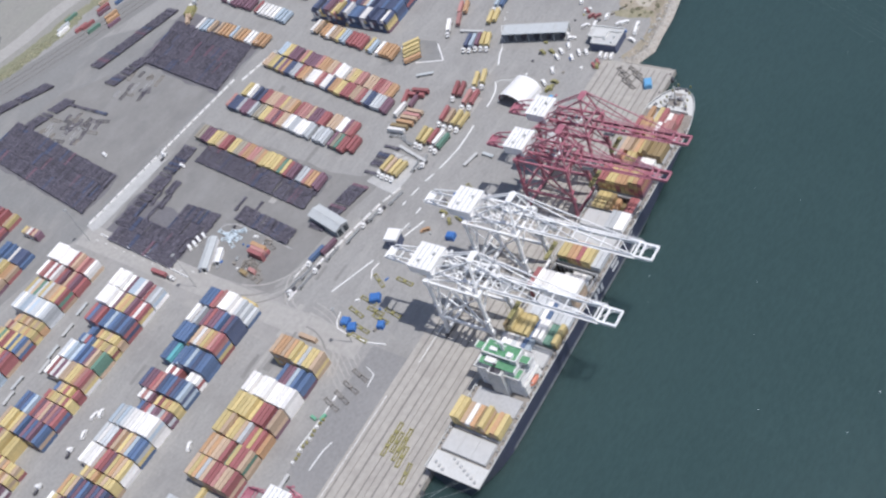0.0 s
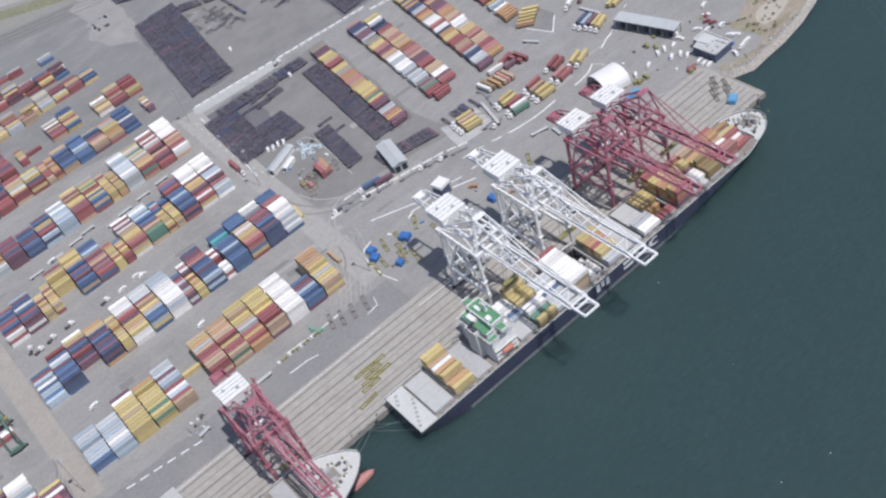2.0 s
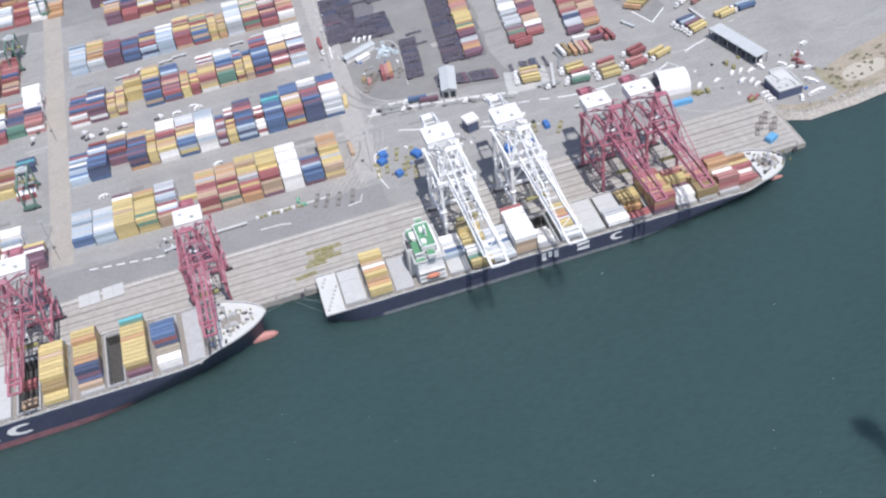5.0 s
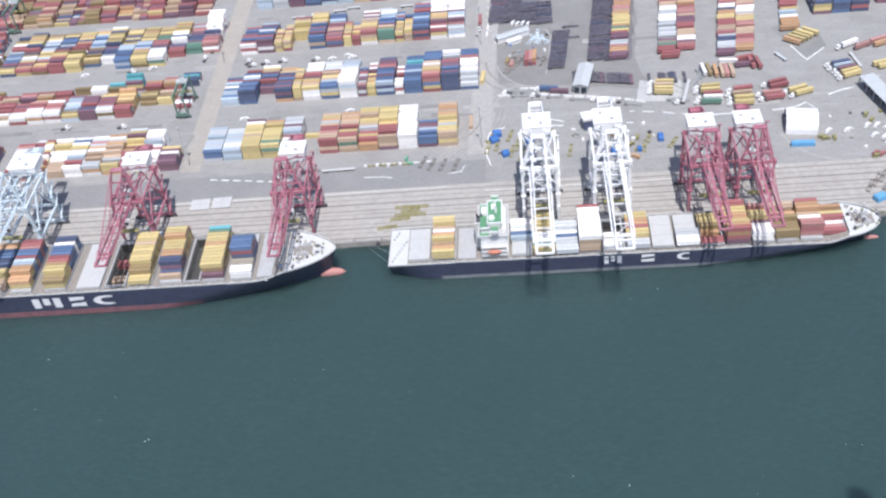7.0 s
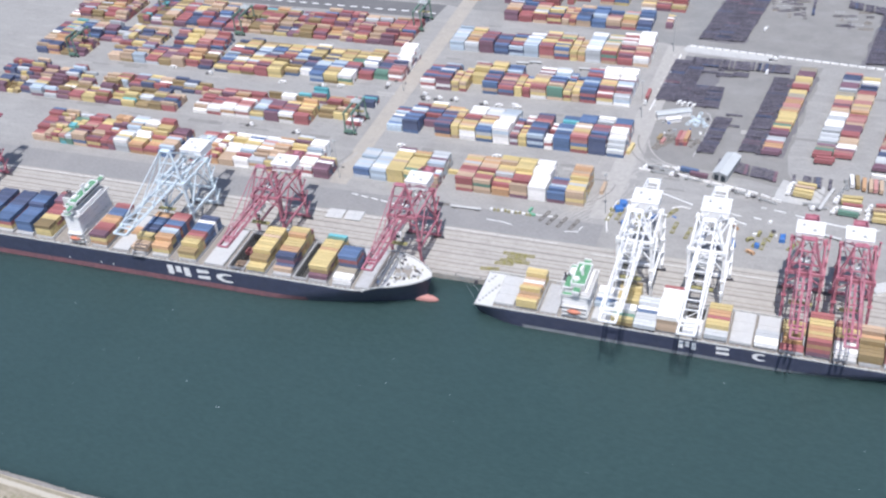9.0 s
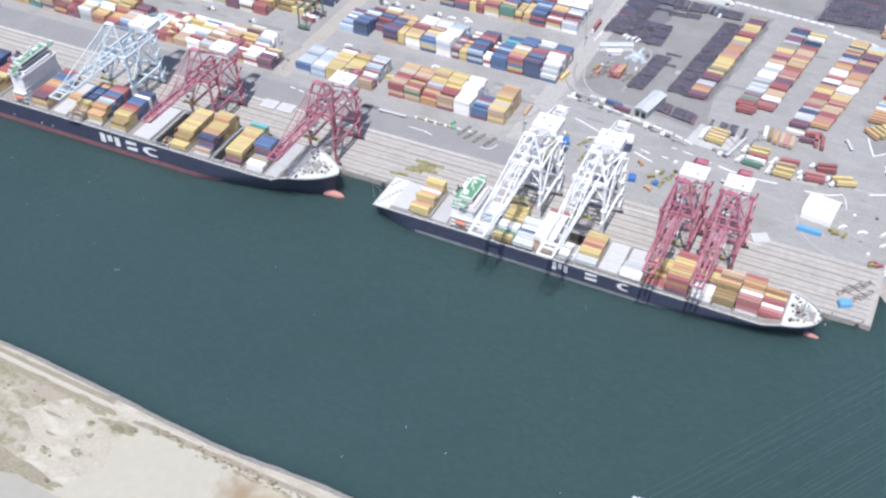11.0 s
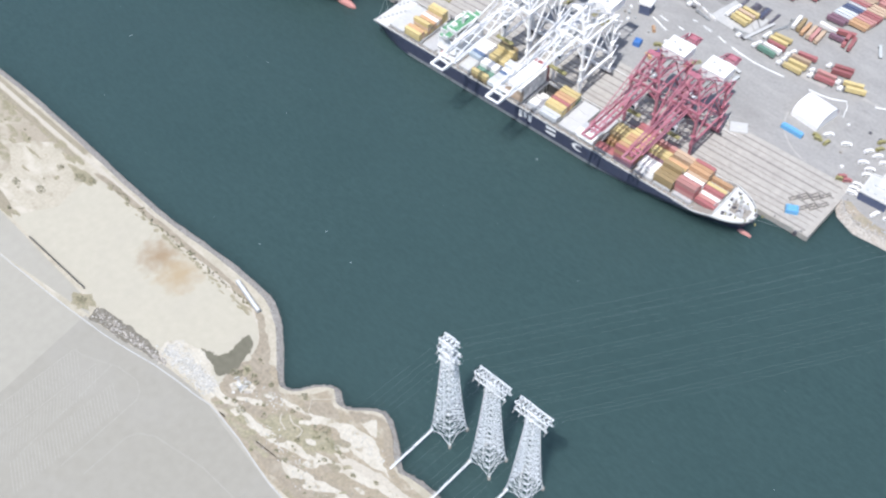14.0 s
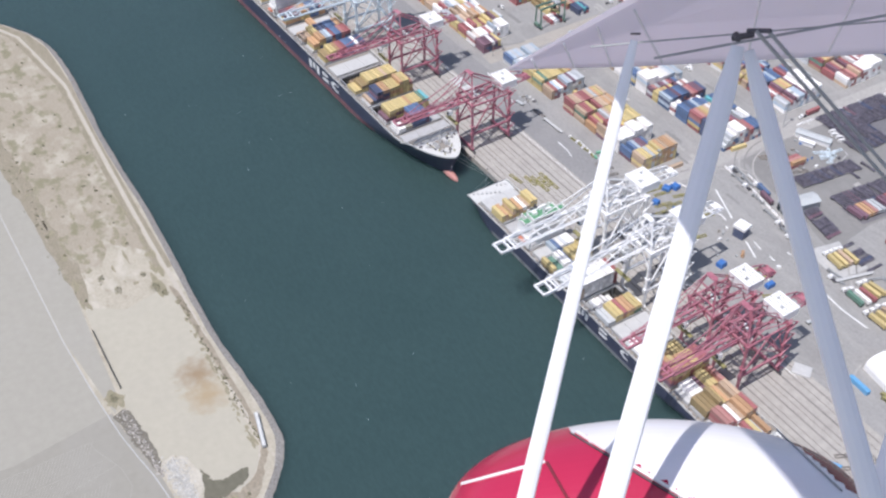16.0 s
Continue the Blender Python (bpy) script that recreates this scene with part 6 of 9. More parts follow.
    for k in range(9):
        za, zb = 2.5 + 3.9 * k, 2.5 + 3.9 * (k + 1)
        xo = hw + 1.3
        q.beam((xo, s_ - 2.6 if k % 2 else s_ + 2.6, za), (xo, s_ + 2.6 if k % 2 else s_ - 2.6, zb), 0.8, 0.2)
        q.box(xo, s_ + (2.6 if k % 2 else -2.6), zb, 1.0, 1.2, 0.15)
    part("stair", q, paint, ob)
    return ob


def at_quay(x):
    return pose(x, quay_y(x) + 1.0, 0, 0, 0, 0.9)


crane_w = quay_crane(at_quay(-176.5), WHITE_STEEL, "tall white steel quay crane with its boom over a ship", house_w=0.78, house_y=(25.2, 37.2), tail=53.5)
copy_thing(crane_w, at_quay(-142.6))
pale = quay_crane(at_quay(-436.5), PALE_STEEL, "pale bluish white quay crane with its boom over a ship", tip=-47.5, girder=33.5, apex=52.0, house_y=(26, 38), tail=50)
crane_r = quay_crane(at_quay(-98.2), RED_STEEL, "faded red steel quay crane with a white machine house", tip=-43.8, girder=33.0, width=16.2, house_y=(24.2, 34.4), tail=46.5, apex=50.0, thick=0.85, house_w=0.77, boom_half=2.3, box_boom=True)
for x_ in (-76.0, -377.5, -297.5, -590.0):
    copy_thing(crane_r, at_quay(x_))

# ---- container blocks of the yard ----
def block(x0, ys, bays, seed, tilt=0.012, where=""):
    """A joined block of containers: bays along x as (colours, tiers, rows); rows along y from ys. A tier number may be a pair for near and far rows."""
    q = Geo()
    rnd = random.Random(seed)
    x = x0
    for mix, tiers, rows in bays:
        if mix:
            split = rnd.random() < 0.12
            near_mix, far_mix = (mix.split("|") + [mix])[:2]
            near_runs, far_runs = pick_run(rnd, near_mix), pick_run(rnd, far_mix)
            for r in range(rows):
                f_ = r / max(1, rows - 1)
                lo, hi = tiers if isinstance(tiers, tuple) else (tiers, tiers)
                n = lo + (hi - lo) * f_
                n = int(n + rnd.choice((0, 0.3, 0.6, 0.9)) - 0.1) if lo != hi else (lo - (1 if rnd.random() < 0.12 else 0))
                mix_, runs = (near_mix, near_runs) if f_ < 0.5 else (far_mix, far_runs)
                top = next(runs) if rnd.random() < 0.84 or len(set(mix_)) < 2 else rnd.choice("WYRMGBTLP")
                for t_ in range(max(0, n)):
                    k = top if t_ == n - 1 or rnd.random() < 0.3 else rnd.choice(mix_)
                    y, z = ys + r * ROW + tilt * (x - x0), 0.02 + t_ * (CH + 0.02)
                    if split:
                        piled(q, k, x + CL / 4 - 0.05, y, z, CL / 2 - 0.2)
                        piled(q, rnd.choice(mix_), x + CL * 0.75 + 0.05, y, z, CL / 2 - 0.2)
                    else:
                        piled(q, k, x + CL / 2, y, z)
        x += BAY
    solid("stacked_containers", q, PILED_LIST, where, "containers", kind="stuff")


def mixed(n, seed, mixes, hi=4, rows=(8, 12)):
    rnd = random.Random(seed)
    return [(rnd.choice(mixes) if rnd.random() < 0.92 else "", (rnd.randint(max(1, hi - 2), hi), rnd.randint(max(1, hi - 1), hi + 1)), rnd.randint(*rows)) for _ in range(n)]


def field(x0, ys, bays, seed, where, tilt=0.012, tops=False):
    """A block whose bays name their columns, from the quay side inland: one colour a column, a dot for none. Tiers go from near to far, or are digits, one a column. A lower-case h makes a bay of short containers."""
    q = Geo()
    rnd = random.Random(seed)
    x = x0
    for columns, tiers, *short in bays:
        ln, step = (CL / 2 - 0.25, BAY / 2) if short else (CL, BAY)
        shown = [c for c in columns if c != "."] or ["R"]
        for r, c in enumerate(columns):
            if c == ".":
                continue
            if isinstance(tiers, str):
                n = int(tiers[min(r, len(tiers) - 1)])
            else:
                lo, hi = tiers if isinstance(tiers, tuple) else (tiers, tiers)
                n = int(lo + (hi - lo) * r / max(1, len(columns) - 1) + 0.5) - (1 if rnd.random() < 0.09 else 0)
            for t_ in range(max(1, n)):
                k = c if t_ == n - 1 or rnd.random() < 0.4 else rnd.choice(shown)
                at = x + ln / 2 + rnd.uniform(-0.06, 0.06), ys + r * ROW + tilt * (x - x0), 0.02 + t_ * (CH + 0.02)
                if tops and t_ >= n - 1:
                    container(k, *at, 0, "atop a yard stack" if t_ else "standing in the yard", "containers in the yard blocks", ln)
                else:
                    piled(q, k, *at, ln)
        x += step
    solid("stacked_containers", q, PILED_LIST, where, "containers", kind="stuff")


B1L = [("BLGLGLLGGL", 3), ("LGWGLGLGGW", 3), ("YYYYTYYYYWM", 4), ("YEYYYYYYYOM", 4), ("TRLWRLGMGGG", (3, 4))]
B1R = [("RTTPRRTGOYT", 4), ("TRRYERTTOTO", 4), ("ORYRGTYYTYY", (3, 5)), ("TMRRRYYYYYY", (4, 5)), ("WWWWWWWWWWW", (4, 5)), ("BBBLMMB....", 3), ("TYYGYYOTOOT", (4, 5))]
field(-361.5, 69.5, B1L, 21, "stacked pale blue, yellow and grey containers in the yard", tops=True)
field(-296.5, 71.0, B1R[:3], 22, "stacked tan, red and yellow containers in the yard", tops=True)
field(-296.5 + 3 * BAY, 71.4, B1R[3:], 23, "stacked yellow, white, blue and orange containers in the yard", tops=True)
container("Y", -301.5, 86.0, 0.02, 0, "standing alone on the asphalt", "containers in the quayside block")
container("Y", -207.5, 134.0, 0.02, 84, "standing alone on the asphalt", "containers in the quayside block")
container("T", -213.5, 90.0, 0.02, 90, "standing alone on the asphalt", "containers in the quayside block")
B2 = [("LBLLBWBLRB", 2), ("NBNBNBMLWBNRR", (4, 2)), ("....MNRNBMTYW", (2, 3)), ("NMNMNNBMNTYYO", (4, 2)), ("YYTYYOYTY", 4, "h"), ("YTOYMRRPMWWWW", (4, 3)), ("BBLTYOTORGGWG", (4, 3)), ("WWWWWWWWGLGGL", (5, 3)),
      ("MPGMMGRMB", 3, "h"), ("YYOYRYTMWPW", 3, "h"), ("LBNMBBNMPRMMN", (4, 3)), ("WWW...RWRW", (3, 2), "h"), ("BBNBLBBLBLKBB", (4, 3)), ("RPOYTWTR.BBBB", (5, 4)), ("NMNBMMRMMNGGW", (5, 4)), ("GGGWWWWPPRBBB", "2344555544444")]
field(-362.5, 124.0, B2, 24, "stacked blue, maroon and white containers in the yard", 0.008)
B3 = [("WRNBRMWBNBR", (3, 2)), ("MBRNBWRNBMLB", (4, 3)), ("YTOYRTY", 3, "h"), ("TYYOTYRTY", 3, "h"), (".....YYYYTR", (2, 4)), ("BNMBMNBTYYYYT", 4), ("RMPMTPMRBLBNB", 3), ("YRYTYYOR", 3, "h"), ("RTYRYTB", 3, "h"),
      ("RPOYYTTYWMWRW", (4, 3)), ("EETMBMBNLWLWG", (4, 3)), ("YTYYOYTBRLB", 3, "h"), ("TYYTYYOMBRB", 3, "h"), ("NBNBBLBBMRMBR", 4), ("RWRMYOYMWWWWW", (3, 5)), ("GGRMWLLMWWWWW", (3, 5))]
field(-361, 180.0, B3, 25, "stacked containers of many colours in the yard", 0.03)
B4 = [("LGLGLLGGLGL", 3), ("GTYOGTYOGYT", 3), ("MNMRMMNRM", (4, 3)), ("NBMMNBNM", 3), ("LBRMTYNBM", 3), ("LLGLLWGLGWL", (4, 3)), ("RMRYYTOYTRTY", (4, 3)), ("BYBYRRGYEYTG", (4, 3)), ("YYOYTYYTRT", 3, "h"), ("YTYYTOYTYO", 3, "h"),
      ("GGWGGLWLLGWG", 4), ("RYOTTGYTGETGY", (4, 3)), ("RMRTRMRWRWRPW", (3, 4)), ("WPRPTRWWWWWWW", (3, 5))]
field(-360, 236.0, B4, 26, "stacked pale and yellow containers in the yard", 0.01)
B5 = [("OTRM", (3, 3), 9), ("RRMB", (2, 3), 9), ("TYOR", (3, 3), 9), ("MNRY", (3, 2), 9), ("TORR", (2, 2), 9), ("BNWT", (3, 3), 9), ("MRRB", (2, 3), 9), ("TYOM", (3, 2), 9), ("RTOY", (3, 2), 9), ("BNBB", (2, 3), 9)]
block(-358 + 2 * BAY, 288.0, B5, 27, where="stacked rust-red and blue containers in the yard")
B6 = [("RMTY", (3, 2), 8), ("GBYT", (3, 2), 8), ("MRTB", (3, 2), 8), ("RROM", (3, 2), 8)]
block(-345, 316.0, B6, 28, where="loosely stacked containers of many colours in the yard")
field(-273, 327, [("RMRTMWTG", 2), ("BYTRYBNB", (2, 3))], 150, "loosely stacked containers of many colours in the yard")
field(-241, 323, [("TYYTGWT", 2), ("RMTRMTY", (2, 3)), ("YTORRRM", (2, 3))], 151, "loosely stacked containers of many colours in the yard")
field(-218, 296, [("MTRWTY", 2, "h")], 152, "short containers stacked by the road end of the yard")
field(-297, 322, [("RTYTYR", 2, "h"), ("...R", 1)], 153, "loosely stacked containers of many colours in the yard")
field(-313, 334, [("RMMRM", 2)], 154, "stacked rust-red containers in the yard")
B7 = [("RMTY", (3, 2), 8), ("GBYT", (2, 2), 8), ("RRM", (3, 2), 8)]
for y_, sd in ((404, 131), (428, 132), (451, 133)):
    block(-232 - 12 * BAY, y_, mixed(12, sd, ["RMTY", "RRMO", "TYOR", "BNGR"], 2, (2, 3)), sd, tilt=-0.25 if y_ > 404 else -0.1, where="single lines of stacked containers far back in the yard")
block(-336, 365.0, B7, 29, where="loosely stacked containers of many colours in the yard")
field(-301, 362, [("YTYGTRMTY", 2), ("GTYMRMRTG", 2), ("TRTR", 2)], 155, "loosely stacked containers of many colours in the yard")
field(-276, 366, [("TYDYT", 2), ("GLTGYG", (2, 3)), ("YGTRMR", 2), ("RMTYRM", 2), ("BNTYB", 2)], 156, "loosely stacked containers of many colours in the yard")
field(-288, 396, [("RTRM", 2), ("MRTYG", 2), ("TRMR", 2), ("RNMB", 2), ("MRRN", 2)], 157, "loosely stacked containers of many colours in the yard")


MIXES = ["RMTY", "WWRM", "TYOR", "BNGR", "RRMO", "WGLT", "YDOT", "EKYG", "RTMB", "OYRW", "WWWT"]
MUTED = ["RMTD", "GRMN", "TYDN", "BNGR", "RMNO", "GLTM", "YDNT", "DKYG", "RTMB", "DYMG", "NMDT"]
A1 = mixed(13, 61, MIXES, 4, (11, 13)) + [("WGYT", (2, 3), 12), ("WWRL", (3, 3), 12), ("WTOG", (3, 3), 12), ("TOYW", (3, 4), 12), ("OYYR", (3, 4), 13), ("WWRW", (3, 4), 12), ("MNMR", (3, 3), 6)]
block(-375 - 20 * BAY, 61.0, A1, 30, where="stacked red, white and tan containers in the western field")
W2 = [("WTWWRMRR.TR", 2), ("WWWRRMR..MPR", 2), ("WWWRRPRT.OTR", (3, 2)), ("WWPRPWPR..RR", (3, 2)), ("YDGLLGLLM...D", 2), ("MNRRMMMR...WW", (3, 2)), ("WGRMRMYOO..DMK", (3, 2)), ("RROOYOYO....MKK", (3, 4))]
field(-415.5 - 8 * BAY, 117.0, W2, 31, "low stacks of red, white and orange containers in the western field")
field(-414.0, 129.0, [("DDYD..RROT", 2), ("YDDT...OTR", 2)], 32, "low stacks of tan containers in the western field")
field(-392.0, 124.0, [("RWWR......NNKN", "11112111112222")], 131, "a few containers under the yard crane")
block(-504 - 16 * BAY, 112.0, mixed(16, 62, MUTED, 3, (7, 9)), 138, where="stacked red and white containers in the western field")
block(-504 - 16 * BAY, 137.0, mixed(16, 63, MUTED, 2, (5, 7)), 139, where="low stacks of red containers in the western field")
W1 = [("YDNRBBLBNLGRRWYDLN", 2), ("ROMRYGWDNRMNYYOYDN", (2, 3)), ("ROYGPLYDYGLNLLWYTD", 2), ("RRMROYDRNMMLNBBNYD", (3, 2)), ("YYDYYYDWRPWRONYOYY", (3, 2)), ("..DYYDNMDLBLLLBLYO", 2), ("...WGNNNMNYDYYDNYW", (2, 3)), ("BBNBBLLLNYDNYNDYYT", (3, 2)),
      ("YYDYOLBLLNDYDYYODY", (3, 2)), ("WWWWGMMRREEEEDYDYT", (3, 2)), ("....RRMNBWNWWYDYOY", (2, 3)), (".....EEEMNNNMMPPLP", 2), (".....PPRPMN.WWWWWWWW", (2, 5))]
field(-376.0 - 13 * BAY, 172.0, W1, 33, "stacked yellow, navy, green and red containers in the western field")
block(-522 - 14 * BAY, 171.0, mixed(14, 64, MUTED, 3, (9, 10)), 140, where="stacked containers of muted colours in the western field")
block(-526 - 14 * BAY, 197.0, mixed(14, 65, MUTED, 3, (7, 9)), 34, where="low stacks of tan and red containers in the western field")
block(-392 - 27 * BAY, 230.0, mixed(27, 66, ["RMTD", "RTMR", "TDOR", "RMMO", "MTYR", "YDNT", "RTMB", "DMRK"], 3, (14, 16)), 35, where="stacked rust-red and yellow containers in the western field")
block(-640 - 9 * BAY, 275.0, [("WWWG", (2, 2), 6)] * 9, 136, where="rows of white containers in the western yard")
block(-630 - 10 * BAY, 295.5, [("WWWG", (2, 2), 7)] * 10, 137, where="rows of white containers in the western yard")
block(-386 - 22 * BAY, 314.0, mixed(24, 67, ["WWWG", "WWWW", "WGRW", "MRTO"], 2, (8, 10)), 36, where="stacked white containers far back in the yard")
block(-384 - 22 * BAY, 345.0, mixed(22, 68, MIXES, 3, (8, 10)), 37, where="stacked containers far back in the yard")
# the tall dark block by the eastern road
E1 = [("NNBMYWN", (4, 5), 26), ("NMBRNN", (4, 4), 24), ("MRRN", (3, 3), 20)]
block(-9, 182.0, E1, 38, where="tall stack of navy and maroon containers by the road")
block(30, 190.0, mixed(4, 70, ["RMNB", "RRMT"], 3, (12, 20)), 39, where="stacked red and navy containers by the eastern road")

# ---- trailers parked in rows ----
WHEELS = {}


def wheel(parent, x, y, r):
    """One dual tyre with a hub; alike wheels share their mesh."""
    if r not in WHEELS:
        WHEELS[r] = Geo().tube((0, -0.17, 0), (0, 0.17, 0), r, 10, 0).tube((0, -0.19, 0), (0, 0.19, 0), r * 0.5, 8, 1).mesh("wheel", [TYRE, GREY_STEEL])
    ob = new("wheel", WHEELS[r])
    ob.parent, ob.location = parent, (x, y, r)
    return ob


def trailer(m, key, label, group, length=CL):
    """A container on a road chassis."""
    ob = thing("container_trailer", m, label, "trailer", group)
    me = BOX_MESH.get((key, length)) or BOX_MESH.setdefault((key, length), container_mesh(key, length))
    b = new("cargo_box", me)
    b.parent, b.location = ob, (0, 0, 1.15)
    q = Geo().box(0, 0.45, 0.85, length, 0.18, 0.3).box(0, -0.45, 0.85, length, 0.18, 0.3)
    for k in (-0.45, -0.15, 0.15, 0.45):
        q.box(length * k, 0, 0.85, 0.2, CW - 0.1, 0.28)
    q.box(length * 0.3, 0.6, 0, 0.15, 0.15, 0.9).box(length * 0.3, -0.6, 0, 0.15, 0.15, 0.9)
    part("chassis", q, DARK_STEEL, ob)
    for x in (-length * 0.42, -length * 0.31):
        for s in (-1, 1):
            wheel(ob, x, s * 0.82, 0.43)
    return ob


def tractor(m, group, paint=None, label="white road tractor parked on the asphalt"):
    ob = thing("road_tractor", m, label, "truck", group)
    q = Geo().box(1.5, 0, 0.75, 1.7, 2.0, 1.9, 0, 0, 0.93).box(2.75, 0, 0.75, 1.0, 1.8, 0.9, 0, 0, 0.95)
    front = part("cab", q, paint or HOUSE_WHITE, ob)
    q = Geo().box(2.2, 0, 1.8, 0.35, 1.7, 0.6)
    part("windscreen", q, GLASS, front)
    q = Geo().box(0, 0, 0.55, 5.6, 0.9, 0.3)
    part("frame", q, DARK_STEEL, ob)
    for x in (-1.9, -0.8, 2.5):
        for s in (-1, 1):
            wheel(ob, x, s * 0.82, 0.45)
    return ob


TRAILERS = {}


def park(m, key, group, rnd):
    if key not in TRAILERS:
        TRAILERS[key] = trailer(m, key, f"{WORD[key]} container on a parked road trailer", group)
        return TRAILERS[key]
    ob = copy_thing(TRAILERS[key], m)
    return tagged(ob, group=group)


def trailer_row(p, q_, pitch, mix, seed, group, rz=0.0, skip=0.05):
    rnd = random.Random(seed)
    a, b = Vector(p), Vector(q_)
    n = int((b - a).length / pitch)
    runs = pick_run(rnd, mix)
    for i in range(n):
        c = a.lerp(b, i / max(1, n))
        k = next(runs)
        if rnd.random() > skip:
            park(pose(c.x + rnd.uniform(-0.5, 0.5), c.y, 0.02, 0, 0, rz + rnd.uniform(-1, 1)), k, group, rnd)


ROWS_T = "trailers parked in rows"
trailer_row((-127.6, 146), (-115.6, 252), 2.5, "GYCORMPTYEGYPNM", 71, ROWS_T, 0)
trailer_row((-99.3, 149), (-87.8, 250), 2.5, "MRPNBGCYPETRMWO", 72, ROWS_T, 0)
trailer_row((-88.2, 151), (-76.8, 246), 2.5, "PMETRWMTNPLYO", 73, ROWS_T, 0, 0.1)
trailer_row((-98, 143), (-97, 149), 3.0, "R", 74, ROWS_T, 0)
trailer_row((-66.2, 142), (-50, 250), 2.5, "MTYRPNOMWRGP", 75, ROWS_T, 0)
trailer_row((-55.2, 146), (-39, 246), 2.5, "YNTPMORPWYTL", 76, ROWS_T, 0, 0.1)
trailer_row((-26, 165), (-15, 240), 2.9, "YWOTLR", 77, ROWS_T, 0, 0.12)
trailer_row((-36, 262), (-31, 328), 3.6, "TOTWLO", 78, ROWS_T, 0)
trailer_row((-12, 262), (-2, 330), 3.6, "WLRWYM", 79, ROWS_T, 0)
trailer_row((12, 262), (22, 330), 3.6, "WLRNYM", 80, ROWS_T, 0)
QUEUE = "trailers waiting by the road"
trailer_row((-27, 151), (-13, 162), 3.4, "YGTOC", 88, QUEUE, -38, 0)
trailer_row((-30, 340), (30, 372), 5.5, "WERTBG", 92, QUEUE, 40, 0.2)
for k_, x_, y_, rz_ in (("O", -75.0, 124.5, 92), ("T", -71.5, 124.2, 92), ("P", -69.0, 124, 92), ("T", -66.0, 123.7, 92), ("W", -81.5, 126.3, 96), ("D", -78.5, 126, 96), ("W", -66.5, 133.5, 176), ("M", -58, 129.5, 2), ("R", -50.4, 130, 98), ("R", -54, 131, 98), ("R", -57, 136, 15)):
    park(pose(x_, y_, 0.02, 0, 0, rz_), k_, QUEUE, None)
cab = tractor(pose(-98, 97, 0.02, 0, 0, 188), "road tractors")
rnd_ = random.Random(9)


def rank(nose_a, tail_a, nose_b, tail_b, keys, cabs):
    """Road trains side by side, from the one with the first nose and tail to the one with the last."""
    n = len(keys)
    for i, k in enumerate(keys):
        f_ = i / max(1, n - 1)
        nose, rear = Vector(nose_a).lerp(Vector(nose_b), f_), Vector(tail_a).lerp(Vector(tail_b), f_)
        d = (nose - rear).normalized()
        rz = math.degrees(math.atan2(d.y, d.x)) + rnd_.uniform(-1.5, 1.5)
        c = nose - d * (8.6 + rnd_.uniform(-0.8, 0.8))
        park(pose(c.x, c.y, 0.02, 0, 0, rz), k, QUEUE, None)
        if cabs[i] == "c":
            c = c + d * 6.0
            copy_thing(cab, pose(c.x, c.y, 0.02, 0, 0, rz + rnd_.uniform(-2, 2)))


q = ragged([(-118, 122.3), (-94.4, 119.6), (-97, 99.2), (-121, 101.8)], 0.0165, 14, 0.6, 4.0)
solid("pavement", q, PALE_STRIP, "pale concrete pad under a rank of trucks", "pavement", kind="structure")
q = Geo().poly([(-36, 169.6, 0.0195), (-22.6, 132.8, 0.0195), (-8.9, 145.9, 0.0195), (-10, 160, 0.0195), (-28, 172, 0.0195)])
solid("pavement", q, OLD_ASPHALT, "worn dark asphalt inside a white kerb", "pavement", kind="structure")
solid("kerb", stroke([(-28.5, 149.0), (-22.6, 132.8), (-10.5, 144.4)], 0.7, z=0.05), HOUSE_WHITE, "white painted kerb round a corner of the trailer lot", "kerb", "white kerbs", "structure")
rank((-112.9, 117.3), (-98.5, 116.2), (-113.7, 107.9), (-100.4, 106.0), "YTYY", "cccc")
rank((-88.6, 108.9), (-71.2, 110.2), (-89.3, 95.5), (-74.5, 94.3), "YYRWE", "cc.cc")
rank((-71.7, 104.4), (-55.4, 106.6), (-73.4, 92.4), (-58.9, 92.2), "RTYY", "cccc")
rank((-51.9, 107.5), (-38.2, 111.5), (-52.1, 103.9), (-39.5, 107.2), "RR", "c.")
rank((-56.8, 98.6), (-40.9, 100.6), (-56.3, 94.5), (-39.8, 96.6), "PR", "cc")
rank((-41.5, 99.5), (-28.3, 104.4), (-38.5, 96.2), (-26.7, 100.8), "YY", "cc")
rank((-14.4, 123.4), (3.0, 126.4), (-10.1, 110.2), (5.6, 116.3), "NLMYY", "ccccc")
rank((8.0, 120.5), (20, 123.4), (9.0, 117.5), (21, 120.4), "YY", "..")
rank((21.7, 124.0), (33, 125), (22.5, 121.0), (34, 122), "LB", "cc")
rank((-3.8, 141.1), (9, 147), (1.8, 137.6), (15.4, 143.7), "WP", "c.")
rank((12, 143), (25, 148), (13, 139.6), (26, 144.6), "PO", "..")
for x, y, rz_ in ((-210.1, 190, -90), (-118, 232, 30), (-140, 262, 10), (-143.6, 104.6, 185), (-132.5, 101.2, 185), (-193, 116.5, 187), (-177, 112.2, 187), (-174.5, 118, 186), (-352, 164, 10), (-344, 166, 15), (-333, 167, 5), (-355, 168, 60), (-312, 166, 8),
                  (-420, 106, 0), (-455, 108, 3), (-430, 166, 4), (-384, 175, 80), (-381, 185, 85), (-380, 196, 95), (-520, 166, 0), (-40, 268, 20)):
    copy_thing(cab, pose(x, y, 0.02, 0, 0, rz_))

